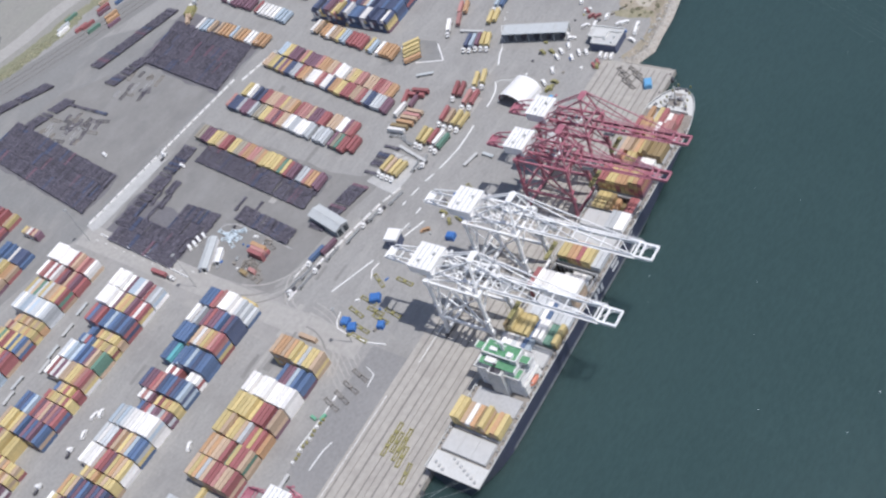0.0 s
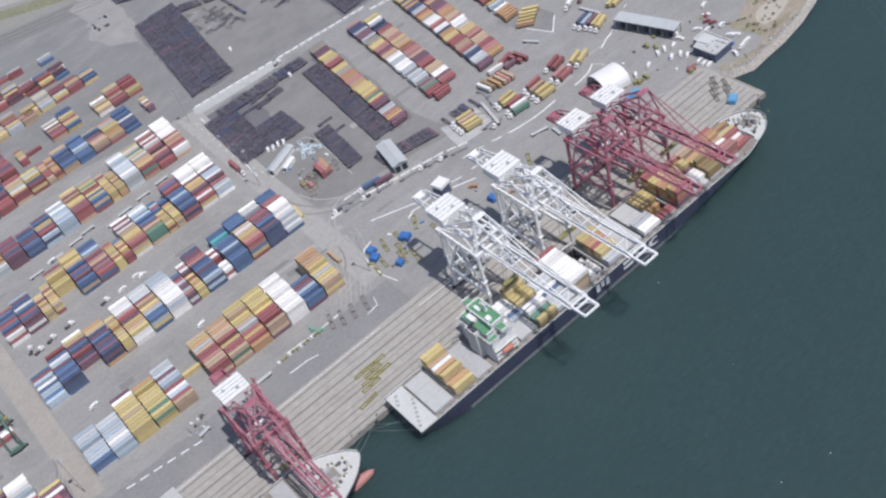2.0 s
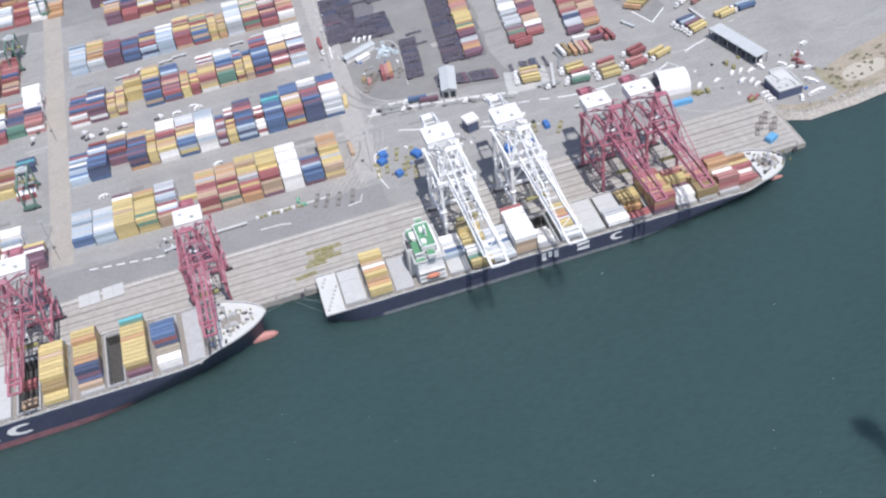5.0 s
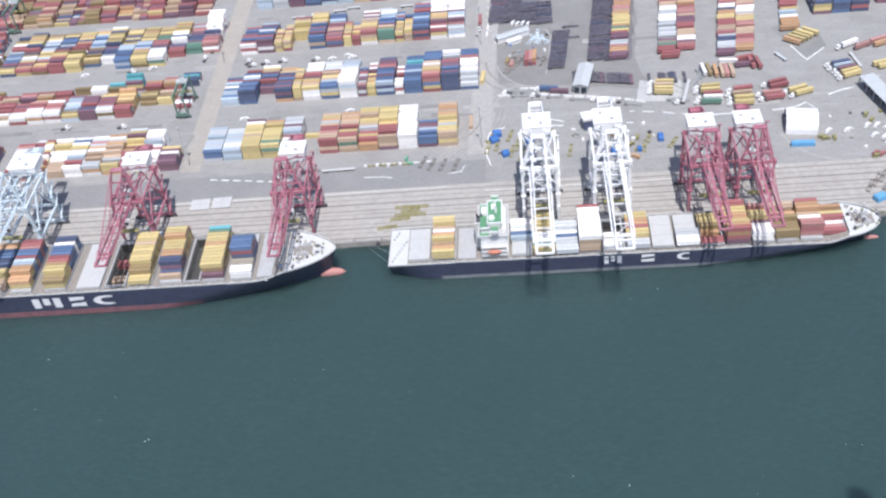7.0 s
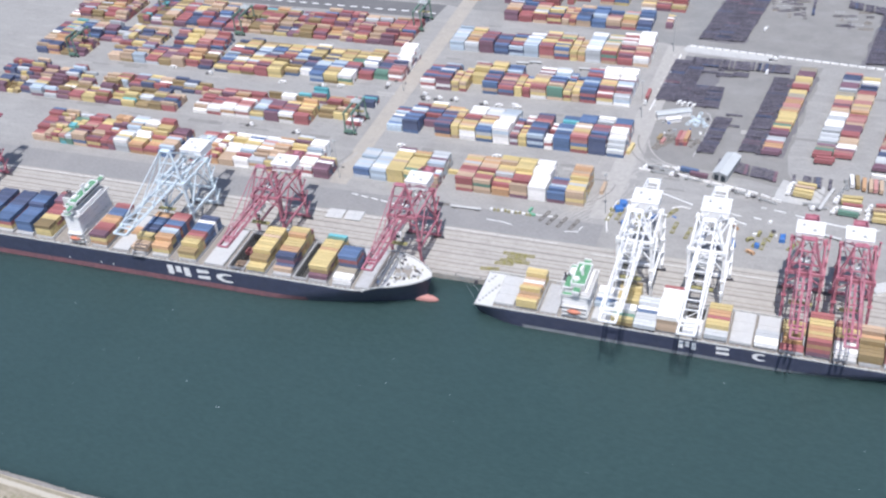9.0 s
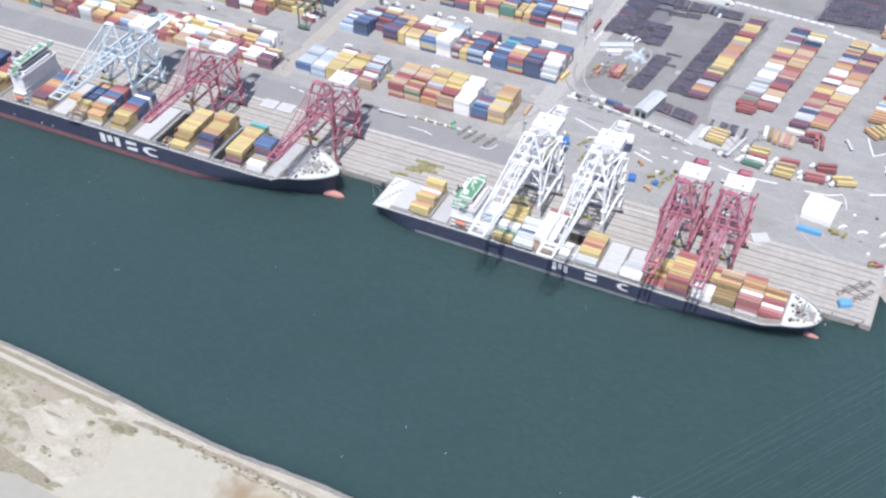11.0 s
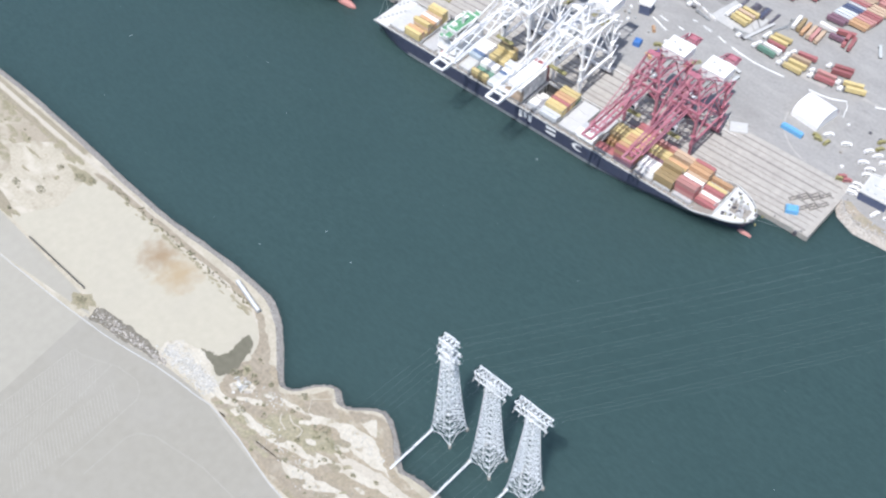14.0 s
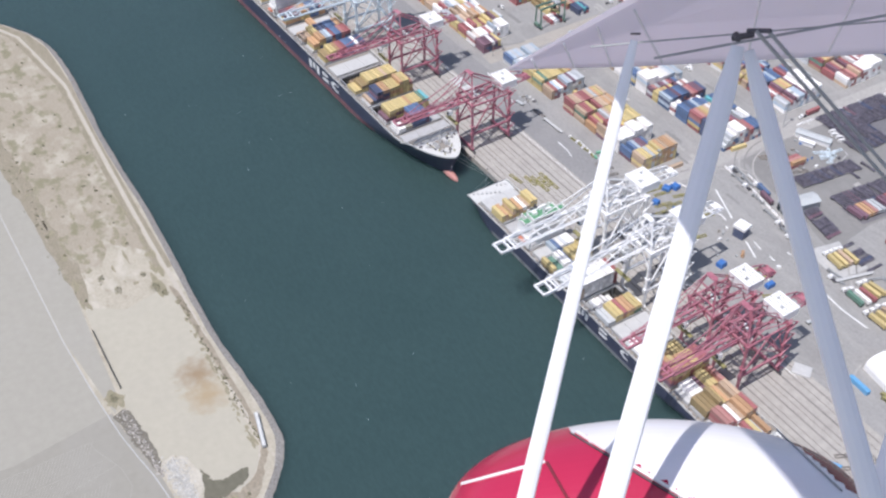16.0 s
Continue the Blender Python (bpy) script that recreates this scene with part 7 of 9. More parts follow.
# ---- trucks queueing on the trailer road ----
def bare_trailer(m, group):
    """An empty road chassis."""
    ob = thing("empty_trailer", m, "grey empty road chassis waiting on the asphalt", "trailer", group)
    q = Geo().box(0, 0.45, 0.85, CL, 0.3, 0.3).box(0, -0.45, 0.85, CL, 0.3, 0.3)
    for k in (-0.48, -0.3, -0.1, 0.1, 0.3, 0.48):
        q.box(CL * k, 0, 0.88, 0.35, CW - 0.1, 0.26)
    part("chassis", q, GREY_STEEL, ob)
    for x in (-CL * 0.42, -CL * 0.31):
        for s in (-1, 1):
            wheel(ob, x, s * 0.82, 0.43)
    return ob


bare = bare_trailer(pose(-153, 106.4, 0.02, 0, 0, -7), QUEUE)
for x_, y_, rz_ in ((-186, 113.2, -6), (-190, 118.6, -7), (-181, 116.2, -7), (-166, 110.2, -6), (-137, 103.0, -8), (-123.5, 98.5, -14), (-84, 124, -80), (-86, 117, 70), (-100, 101, 5), (-97, 98.5, 5)):
    copy_thing(bare, pose(x_, y_, 0.02, 0, 0, rz_))
for k_, x_, y_ in (("B", -169.5, 117.2), ("M", -163.5, 113.8)):
    park(pose(x_, y_, 0.02, 0, 0, -9), k_, QUEUE, None)

# ---- empty chassis parked close together ----
def chassis(q, x, y, z, rz, slot):
    c, s = math.cos(radians(rz)), math.sin(radians(rz))

    def at(u, v):
        return x + c * u - s * v, y + s * u + c * v

    for v in (-0.45, 0.45):
        a, b = at(-5, v), at(5, v)
        q.beam((*a, z + 0.9), (*b, z + 0.9), 0.34, 0.3, slot)
    for u in (-4.8, -3.6, -2.4, -1.0, 0.6, 2.2, 3.5, 4.8):
        a, b = at(u, -1.0), at(u, 1.0)
        q.beam((*a, z + 0.95), (*b, z + 0.95), 0.5, 0.25, slot)
    for u in (-4.2, -3.1):
        a, b = at(u, -1.0), at(u, 1.0)
        q.beam((*a, z + 0.45), (*b, z + 0.45), 0.8, 0.85, 2)


def chassis_lot(x0, x1, y0, y1, along, seed, label, fill=0.97, slope=(0.0, 0.0)):
    """A lot of empty chassis; along is the heading of each."""
    q = Geo()
    rnd = random.Random(seed)
    if along == 0:
        dx, dy = 10.3, 1.4
    else:
        dx, dy = 1.4, 10.3
    x = x0
    while x < x1:
        y = y0
        while y < y1:
            if rnd.random() < fill:
                sx, sy = x + slope[0] * (y - y0), y + slope[1] * (x - x0)
                chassis(q, sx + rnd.uniform(-0.25, 0.25), sy, rnd.choice((0.02, 0.3, 0.6)), along + rnd.uniform(-1, 1), rnd.choice((1, 3, 3)) if rnd.random() < 0.09 else 0)
            y += dy
        x += dx
    solid("parked_chassis", q, [CHASSIS, PAINTS["M"], DARK_STEEL, PAINTS["N"]], label, "trailers", kind="stuff")


DARK_LOT = "dark empty container chassis parked close together"
chassis_lot(-187, -163, 284, 398, 0, 101, DARK_LOT, 0.97, (0.14, 0.0))
chassis_lot(-152, -117, 388, 392, 90, 102, DARK_LOT, 0.9, (0.0, -0.42))
chassis_lot(-121, -120.2, 338, 372, 90, 122, DARK_LOT, 0.97)
chassis_lot(-77, -40, 268, 345, 0, 103, DARK_LOT, 0.98, (0.12, 0.1))
chassis_lot(-200, -180, 196, 250, 0, 105, DARK_LOT, 0.97, (0.06, 0.0))
chassis_lot(-180, -163, 192, 218, 0, 106, DARK_LOT, 0.95)
chassis_lot(-190, -128, 249, 257, 90, 107, DARK_LOT, 0.9)
chassis_lot(-141, -128, 146, 238, 0, 108, DARK_LOT, 0.97, (0.11, 0.0))
chassis_lot(-164.5, -158, 140, 182, 0, 109, DARK_LOT, 0.93, (0.12, 0.0))
chassis_lot(-156, -122, 130, 138, 90, 110, DARK_LOT, 0.85, (0.0, -0.2))
chassis_lot(-170, -111, 446, 450, 90, 111, DARK_LOT, 0.97, (0.0, -0.71))
chassis_lot(-86, -22, 380, 384, 90, 112, DARK_LOT, 0.95, (0.0, -0.28))
chassis_lot(-97, -70, 354, 358, 90, 113, DARK_LOT, 0.85, (0.0, -0.33))
# bare frames lying apart on the chassis lot
rk = random.Random(33)
for k in range(46):
    u_, v_ = rk.random(), rk.random()
    x, y = (-152 + 24 * u_ + 3 * v_, 376 - 44 * v_ - 8 * u_) if k < 32 else (-104 + 22 * u_, 344 - 26 * v_)
    q = Geo()
    ln_ = rk.choice((5.2, 10.0, 10.0))
    for o in (-1.0, 1.0):
        q.beam((-ln_ / 2, o, 0.25), (ln_ / 2, o, 0.25), 0.22, 0.5)
    for o in (-0.48, 0.0, 0.48):
        q.beam((ln_ * o, -1.0, 0.25), (ln_ * o, 1.0, 0.25), 0.25, 0.45)
    solid("chassis_frame", q, rk.choice((CHASSIS, CHASSIS, DARK_STEEL, DECK_GREY, DECK_RUST)), "bare steel chassis frame lying on the asphalt", "frame", "chassis frames on the lot", m=pose(x, y, 0.02, 0, 0, rk.choice((5, 8, 95)) + rk.uniform(-6, 6)))
chassis_lot(-178, -150, 232, 246, 0, 116, DARK_LOT, 0.22)
chassis_lot(-154, -144, 170, 200, 0, 118, DARK_LOT, 0.12)
chassis_lot(-112, -92, 122, 132, 90, 117, DARK_LOT, 0.7)

# ---- buildings and yard clutter ----
def shed(name, cx, cy, lx_, ly_, h, rz, wall_mat, roof_mat, label, ridge=1.2, doors=2):
    """A gabled shed with walls, an overhanging roof of sheets and dark panels standing for shaded doorways. The ridge
    runs along local y.
    """
    ob = thing(name, pose(cx, cy, 0.02, 0, 0, rz), label, "building")
    q = Geo().box(0, 0, 0, lx_, ly_, h)
    q.poly([(-lx_ / 2, -ly_ / 2, h), (lx_ / 2, -ly_ / 2, h), (0, -ly_ / 2, h + ridge)]).poly([(lx_ / 2, ly_ / 2, h), (-lx_ / 2, ly_ / 2, h), (0, ly_ / 2, h + ridge)])
    part("wall", q, wall_mat, ob)
    n = max(3, int(ly_ / 2.5))
    q = Geo()
    for s in (-1, 1):
        for k in range(n):
            ya, yb = -ly_ / 2 - 0.4 + (ly_ + 0.8) * k / n, -ly_ / 2 - 0.4 + (ly_ + 0.8) * (k + 1) / n - 0.05
            e = lx_ / 2 + 0.5
            q.hexa([(0, ya, h + ridge + 0.02), (0, yb, h + ridge + 0.02), (s * e, yb, h - 0.1), (s * e, ya, h - 0.1), (0, ya, h + ridge + 0.16), (0, yb, h + ridge + 0.16), (s * e, yb, h + 0.06), (s * e, ya, h + 0.06)])
    q.box(0, 0, h + ridge + 0.1, 0.5, ly_ + 0.8, 0.15)
    part("roof", q, roof_mat, ob)
    for k in range(doors):
        q = Geo().box((k - (doors - 1) / 2) * lx_ / max(1, doors), -ly_ / 2 - 0.04, 0, lx_ / (doors + 1.0), 0.1, h * 0.8)
        part("door", q, GLASS, ob, "dark panel standing for the shade in a doorway")
    return ob


shed("storage_shed", -149.5, 124, 8.0, 22.5, 5.0, -12, GREY_STEEL, ROOF_GREY, "grey metal storage shed with a gabled roof")
shed("office_building", -190, 178, 4.6, 21.0, 3.4, -65, HOUSE_WHITE, ROOF_GREY, "long white site office with a pale roof", 0.7, 1)
shed("site_cabin", -189, 171.5, 2.6, 9.0, 2.6, -65, HOUSE_WHITE, HOUSE_WHITE, "small white site cabin beside the office", 0.4, 1)

# arched white hangar
hg = thing("fabric_hangar", pose(-38.5, 71.5, 0.02, 0, 0, -98), "white arched hangar open at one end", "building")
n_ = 14
q = Geo()
for i in range(n_ + 1):
    a = math.pi * i / n_
    for k in (1.0, 0.97):
        for y in (-8, 8):
            q.v.append((-8.8 * k * math.cos(a), y, 8.0 * k * math.sin(a) ** 0.7))
for i in range(n_):
    a, b = 4 * i, 4 * i + 4
    for f_ in ((a, a + 1, b + 1, b), (a + 2, b + 2, b + 3, a + 3), (a, b, b + 2, a + 2), (a + 1, a + 3, b + 3, b + 1)):
        q.f.append(f_)
        q.m.append(0)
part("arched_roof", q, HOUSE_WHITE, hg)
q = Geo()
for y in (-7.6, -4, 0, 4, 7.6):
    for i in range(n_):
        a, b = math.pi * i / n_, math.pi * (i + 1) / n_
        q.beam((-8.4 * math.cos(a), y, 7.6 * math.sin(a) ** 0.7), (-8.4 * math.cos(b), y, 7.6 * math.sin(b) ** 0.7), 0.3)
part("arch_frame", q, RED_STEEL, hg)
part("end_wall", Geo().poly([(-8.4 * math.cos(math.pi * i / n_), 7.7, 7.6 * math.sin(math.pi * i / n_) ** 0.7) for i in range(n_ + 1)]), HOUSE_WHITE, hg)

# long open canopy by the gate
cn = thing("gate_canopy", pose(7.5, 86.5, 0.02, 0, 0, 15.5), "long white canopy roof on posts over the gate lanes", "building")
q = Geo()
for k in range(5):
    q.box(0, -15.2 + 7.6 * k, 6.0, 8.6, 7.5, 0.5)
part("roof", q, ROOF_GREY, cn)
for k in range(6):
    for x in (-3.8, 3.8):
        part("post", Geo().box(x, -18.5 + 7.4 * k, 0, 0.5, 0.5, 6.0), GREY_STEEL, cn)
for k in range(5):
    part("gate_booth", Geo().box(0.5, -15.2 + 7.6 * k, 0, 5.0, 2.0, 3.0), DARK_STEEL, cn, "dark gate booth under the canopy")

# square maintenance building with roof frames
mb = thing("maintenance_building", pose(11.2, 45.0, 0.02, 0, 0, 3), "square building with a flat grey roof behind a pale parapet", "building")
MB = [(-6.8, -9.2), (6.9, -9.2), (6.9, 9.0), (-1.5, 9.2), (-2.2, 5.5), (-6.8, 5.0)]
part("wall", Geo().prism(MB, 0, 5.0), PAINTS["N"], mb, "dark blue-grey outer wall")
part("roof", Geo().prism([(x * 0.96, y * 0.96) for x, y in MB], 5.0, 5.15), HATCH, mb)
part("roof_panel", Geo().box(2.2, 2.4, 5.15, 6.6, 9.0, 0.08), DECK_WHITE, mb, "cream coloured roof panel")
for a, b in list(zip(MB, MB[1:] + MB[:1])) + [((-1.8, 5.2), (-1.0, -1.0)), ((-1.0, -1.0), (3.5, -1.5)), ((3.5, -1.5), (4.0, -8.8))]:
    part("parapet", Geo().beam((*a, 5.5), (*b, 5.5), 0.55, 0.7), DECK_WHITE, mb)
for k in range(5):
    part("roof_unit", Geo().box(-4.5 + 2.1 * k, -6 + (k % 2) * 5, 5.15, 1.3, 1.1, 0.9), ROOF_GREY, mb)


def van(m, group, paint, label, ln=4.6):
    ob = thing("parked_van", m, label, "vehicle", group)
    body = part("body", Geo().box(0, 0, 0.35, ln, 1.75, 0.7, 0).box(-ln * 0.08, 0, 1.05, ln * 0.72, 1.6, 0.75, 0, 0, 0.9), paint, ob)
    part("window", Geo().box(-ln * 0.08, 0, 1.15, ln * 0.70, 1.62, 0.4, 0, 0, 0.97), GLASS, body)
    for x in (-ln * 0.32, ln * 0.32):
        for s in (-1, 1):
            wheel(ob, x, s * 0.75, 0.33)
    return ob


v0 = van(pose(-4, 58, 0.02, 0, 0, 40), "vehicles by the maintenance building", HOUSE_WHITE, "white van parked beside a building", 5.2)
for x, y, rz_ in ((-5.6, 66.6, 55), (-0.7, 66.4, 50), (4.2, 64.2, 30), (10.3, 65.6, -60), (0.6, 55.9, 40), (1.6, 51.9, 35), (1.3, 43.1, 15), (1.1, 39.7, 15), (1.6, 36.8, 15), (21.5, 62.8, -40), (16.2, 31.8, 70), (27.2, 44.5, -35), (28.5, 42, -35), (31.4, 54.3, 10), (34.1, 67.8, -30), (40.9, 75.2, 20), (-16.1, 63.5, 35), (-26, 63.6, 50), (20, 56, 80), (24, 58, 10), (13, 70, 60)):
    copy_thing(v0, pose(x, y, 0.02, 0, 0, rz_))
rl = random.Random(19)
for k in range(9):
    x = rl.uniform(-365, -225)
    y = rl.choice((165.5, 168.5, 221.5, 108.0)) + rl.uniform(-1.2, 1.2)
    ob = copy_thing(v0, pose(x if k % 3 else x - 190, y, 0.02, 0, 0, rl.choice((0, 5, 178, 30)) + rl.uniform(-8, 8)))
    tagged(ob, "white van parked in a lane between container blocks", group="vehicles in the yard lanes")
van(pose(25.5, 33.5, 0.02, 0, 0, 14), "boats and vehicles by the shore", HOUSE_WHITE, "long white boat trailer parked by the shore", 11.0)
v2 = van(pose(34, 68, 0.02, 0, 0, 50), "vehicles by the maintenance building", PAINTS["R"], "red pick-up parked on the asphalt")
for x, y, rz_ in ((30.1, 63.4, -25), (30.8, 59.8, -25), (-7.1, 43.1, 40), (-4.0, 42.3, 40)):
    copy_thing(v2, pose(x, y, 0.02, 0, 0, rz_))
v3 = van(pose(-7, 41, 0.02, 0, 0, 20), "vehicles by the maintenance building", OLIVE, "yellow work vehicle parked on the apron")
v4 = van(pose(-137.1, 70.9, 0.02, 0, 0, 130), "work vehicles by the cranes", PAINTS["O"], "orange work vehicle parked behind a crane", 5.2)
copy_thing(v4, pose(-126.6, 51.2, 0.02, 0, 0, 150))
for x, y, rz_ in ((-3.8, 76.5, 60), (-2.2, 71.5, 60), (-28.4, 57.5, 10), (-24, 58, 80), (-30, 59, 0), (-128, 62, 40), (-125, 58, 70), (-124, 68, 80)):
    copy_thing(v3, pose(x, y, 0.02, 0, 0, rz_))

# sheeted loads, cabins and spreaders standing about
def sheeted(x, y, sx, sy, h, rz, mat, label, name="sheeted_load"):
    ob = thing(name, pose(x, y, 0.02, 0, 0, rz), label, "load")
    q = Geo().box(0, 0, 0, sx, sy, h * 0.8, 0, 0, 0.98).box(0, 0, h * 0.8, sx * 0.98, sy * 0.98, h * 0.2, 0, 0, 0.75)
    part("cover", q, mat, ob)
    part("skid", Geo().box(0, sy * 0.3, -0.02, sx + 0.6, 0.3, 0.3).box(0, -sy * 0.3, -0.02, sx + 0.6, 0.3, 0.3), DARK_STEEL, ob)
    return ob


for x, y, sx, sy, h, rz_, mt, lb in ((-14, 8, 6.0, 4.0, 3.0, 28, SKY_TARP, "light blue cabin standing on the quay"), (-41, 53.5, 12, 2.4, 2.8, -2, SKY_TARP, "long light blue container office on the apron"),
                                     (-199.0, 77.5, 4.5, 4.0, 3.0, 10, BLUE_TARP, "bright blue covered load on the asphalt"), (-200.5, 72.5, 4.6, 4.2, 2.6, 25, BLUE_TARP, "bright blue covered load on the asphalt"), (-194.3, 59.2, 3.8, 3.4, 2.8, 20, BLUE_TARP, "bright blue covered load on the asphalt"),
                                     (-182.1, 71.1, 4.6, 5.4, 3.2, 30, BLUE_TARP, "bright blue covered load on the asphalt"), (-136.8, 55.4, 4.0, 4.4, 3.2, 10, BLUE_TARP, "bright blue covered load on the asphalt"), (-124, 57, 2.6, 2.6, 2.4, 0, BLUE_TARP, "bright blue covered load on the asphalt"),
                                     (-112, 66, 3.0, 5.0, 2.8, 0, BLUE_TARP, "bright blue covered load on the asphalt"), (-62, 38, 9, 7, 1.0, 30, HATCH, "grey hatch panel lying on the apron")):
    sheeted(x, y, sx, sy, h, rz_, mt, lb)
wh = thing("white_cabin", pose(-149.3, 80.7, 0.02, 0, 0, 12), "white two-storey cabin with a dark blue lower wall", "building")
part("wall", Geo().box(0, 0, 0, 6.4, 6.0, 6.2), PAINTS["N"], wh)
part("roof", Geo().box(0, 0, 6.2, 7.4, 7.0, 1.6), HOUSE_WHITE, wh)
part("door", Geo().box(-3.22, 0.8, 0.0, 0.06, 1.1, 2.1), GREY_STEEL, wh)
for k, (x, y) in enumerate(((-356, 30.5), (-344.5, 31.3))):
    hp = thing("hatch_panel", pose(x, y, 0.05, 0, 0, 3), "pale grey ship's hatch panel lying on the apron", "hatch cover", "hatch panels on the apron")
    part("plate", Geo().box(0, 0, 0.25, 10.2, 8.5, 0.5), HATCH, hp)
    part("seam", Geo().box(0, 0, 0.75, 0.35, 8.4, 0.06).box(0, 0, 0.75, 10.0, 0.25, 0.05), DECK_GREY, hp)
    part("stiffener", Geo().box(0, 3.6, 0, 9.8, 0.4, 0.25).box(0, -3.6, 0, 9.8, 0.4, 0.25), DECK_GREY, hp)


def girder_frame(x, y, rz, paint, label, group, name="lifting_frame"):
    ob = thing(name, pose(x, y, 0.03, 0, 0, rz), label, "lifting gear", group)
    for u in (-0.75, 0.75):
        part("rail", Geo().box(0, u, 0, 10, 0.35, 0.6), paint, ob)
    for u in (-4.8, 4.8):
        part("cross_bar", Geo().box(u, 0, 0.2, 0.5, 2.1, 0.5), paint, ob)
    part("head_block", Geo().box(0, 0, 0.2, 1.6, 1.7, 0.8), paint, ob)
    return ob


gf = girder_frame(-246, 20, 3, OLIVE, "olive yellow spreader frame lying on the apron", "spreader frames")
for x, y, rz_ in ((-243, 17, 3), (-240, 14, 4), (-246, 14, 2), (-239, 20, 3), (-248, 11, 4), (-254, 5, 8), (-191, 62, 80), (-188, 67, 85), (-199, 68, 80), (-184, 74, 82), (-192, 76, 75), (-186, 58, 80), (-204, 66, 82), (-168, 63, 84), (-160, 60, 80), (-172, 76, 60), (-121, 60, 82), (-118, 68, 80), (-106, 62, 60)):
    copy_thing(gf, pose(x, y, 0.03, 0, 0, rz_))
for pts in ([(-194.9, 84.0), (-200.1, 82.4), (-203.2, 79.7), (-204.4, 71.2), (-204.5, 59.5), (-202.2, 51.1)], [(-172.5, 80.8), (-167.8, 83.5), (-162.7, 82.7)]):
    q = Geo()
    for (xa, ya), (xb, yb) in zip(pts, pts[1:]):
        q.beam((xa, ya, 0.2), (xb, yb, 0.2), 0.55, 0.4)
    solid("kerb", q, HOUSE_WHITE, "white painted kerb round a storage bay", "kerb", "white kerbs", "structure")
for k in range(12):
    x = -270 + 2.1 * k
    solid("crate", Geo().box(0, 0, 0, 1.3, 1.1, 0.7).box(0, 0, 0.7, 1.1, 0.9, 0.5), OLIVE if k % 3 else HOUSE_WHITE, "small stack of yellow crates beside the lane", "crate", "crates beside the lane", m=pose(x, 56 + 0.4 * math.sin(k * 5.0), 0.02, 0, 0, 11 * k))
rc = random.Random(8)
for k in range(16):
    solid("scrap_block", Geo().box(0, 0, 0, rc.uniform(0.8, 3.2), rc.uniform(0.6, 1.6), rc.uniform(0.4, 1.2), 0, 0, 0.85), rc.choice((GREY_STEEL, HOUSE_WHITE, DECK_RUST, DARK_STEEL)), "block of grey scrap steel on the asphalt", "scrap", "scrap by the lane", m=pose(rc.uniform(-322, -308), rc.uniform(52, 60), 0.02, 0, 0, rc.uniform(0, 180)))
for k in range(60):
    x, y = rc.choice(((rc.uniform(-196, -168), rc.uniform(146, 186)), (rc.uniform(-205, -110), rc.uniform(56, 82)), (rc.uniform(-28, 36), rc.uniform(36, 80))))
    solid("crate", Geo().box(0, 0, 0, rc.uniform(0.7, 2.4), rc.uniform(0.6, 1.5), rc.uniform(0.5, 1.4)), rc.choice((GREY_STEEL, HOUSE_WHITE, DECK_RUST, DARK_STEEL, OLIVE, BLUE_TARP)), "small crate standing on the asphalt", "crate", "loose crates in the yard", m=pose(x, y, 0.02, 0, 0, rc.uniform(0, 180)))
gd = girder_frame(-12, 22, 60, GROOVE, "rusty dark steel frame lying on the quay", "scrap steel frames")
for x, y, rz_ in ((-16, 18, 62), (-8, 25, 60), (-6, 19, 61), (-10, 15, 60), (-239, 57, 72), (-234, 54.5, 72), (-228, 53.5, 74), (-221, 53, 74), (-300, 54, 10), (-176, 152, 10), (-180, 149, 40), (-184, 153, 5), (-172, 149, 70), (-188, 148, 30)):
    copy_thing(gd, pose(x, y, 0.03, 0, 0, rz_))
for k, (x, y, key, rz_) in enumerate(((-193, 150, "D", 80), (-190.5, 146, "P", 80))):
    container(key, x, y, 0.02, rz_, "standing in the repair yard", "containers in the repair yard", CL / 2)
for key, x, y, z in (("R", -181.5, 150, 0.02), ("M", -179.2, 150.2, 0.02), ("R", -176.9, 150.4, 0.02), ("R", -181.5, 150, 0.02 + CH), ("P", -179.2, 150.2, 0.02 + CH), ("O", -176.9, 151.5, 0.02 + CH)):
    container(key, x, y, z, 86, "stacked in the repair yard", "containers in the repair yard")
rt = random.Random(52)
for k in range(7):
    girder_frame(-174.5 + rt.uniform(-4, 4), 177.6 + rt.uniform(-5, 3), rt.uniform(50, 130), PALE_STEEL, "pale blue steel frame lying in the repair yard", "pale steel frames")
for k in range(8):
    girder_frame(-190 + rt.uniform(-5, 5), 147 + rt.uniform(-5, 5), rt.uniform(60, 110), DECK_RUST, "rusty steel frame lying in the repair yard", "rusty steel frames")
for x, y in ((-189.3, 194.3), (-186.4, 192.8), (-183.0, 193.1), (-179.8, 191.9), (-141.5, 244.3), (-149.7, 305.9)):
    copy_thing(v0, pose(x, y, 0.02, 0, 0, rt.uniform(60, 100)))
park(pose(-210.1, 198, 0.02, 0, 0, -90), "R", QUEUE, None)
solid("kerb", stroke([(-172, 186), (-168.9, 184.5), (-166.6, 177.6), (-168, 156), (-170.5, 134.9)], 0.5, z=0.06), PALE_STRIP, "pale kerb round the repair yard", "kerb", "white kerbs", "structure")
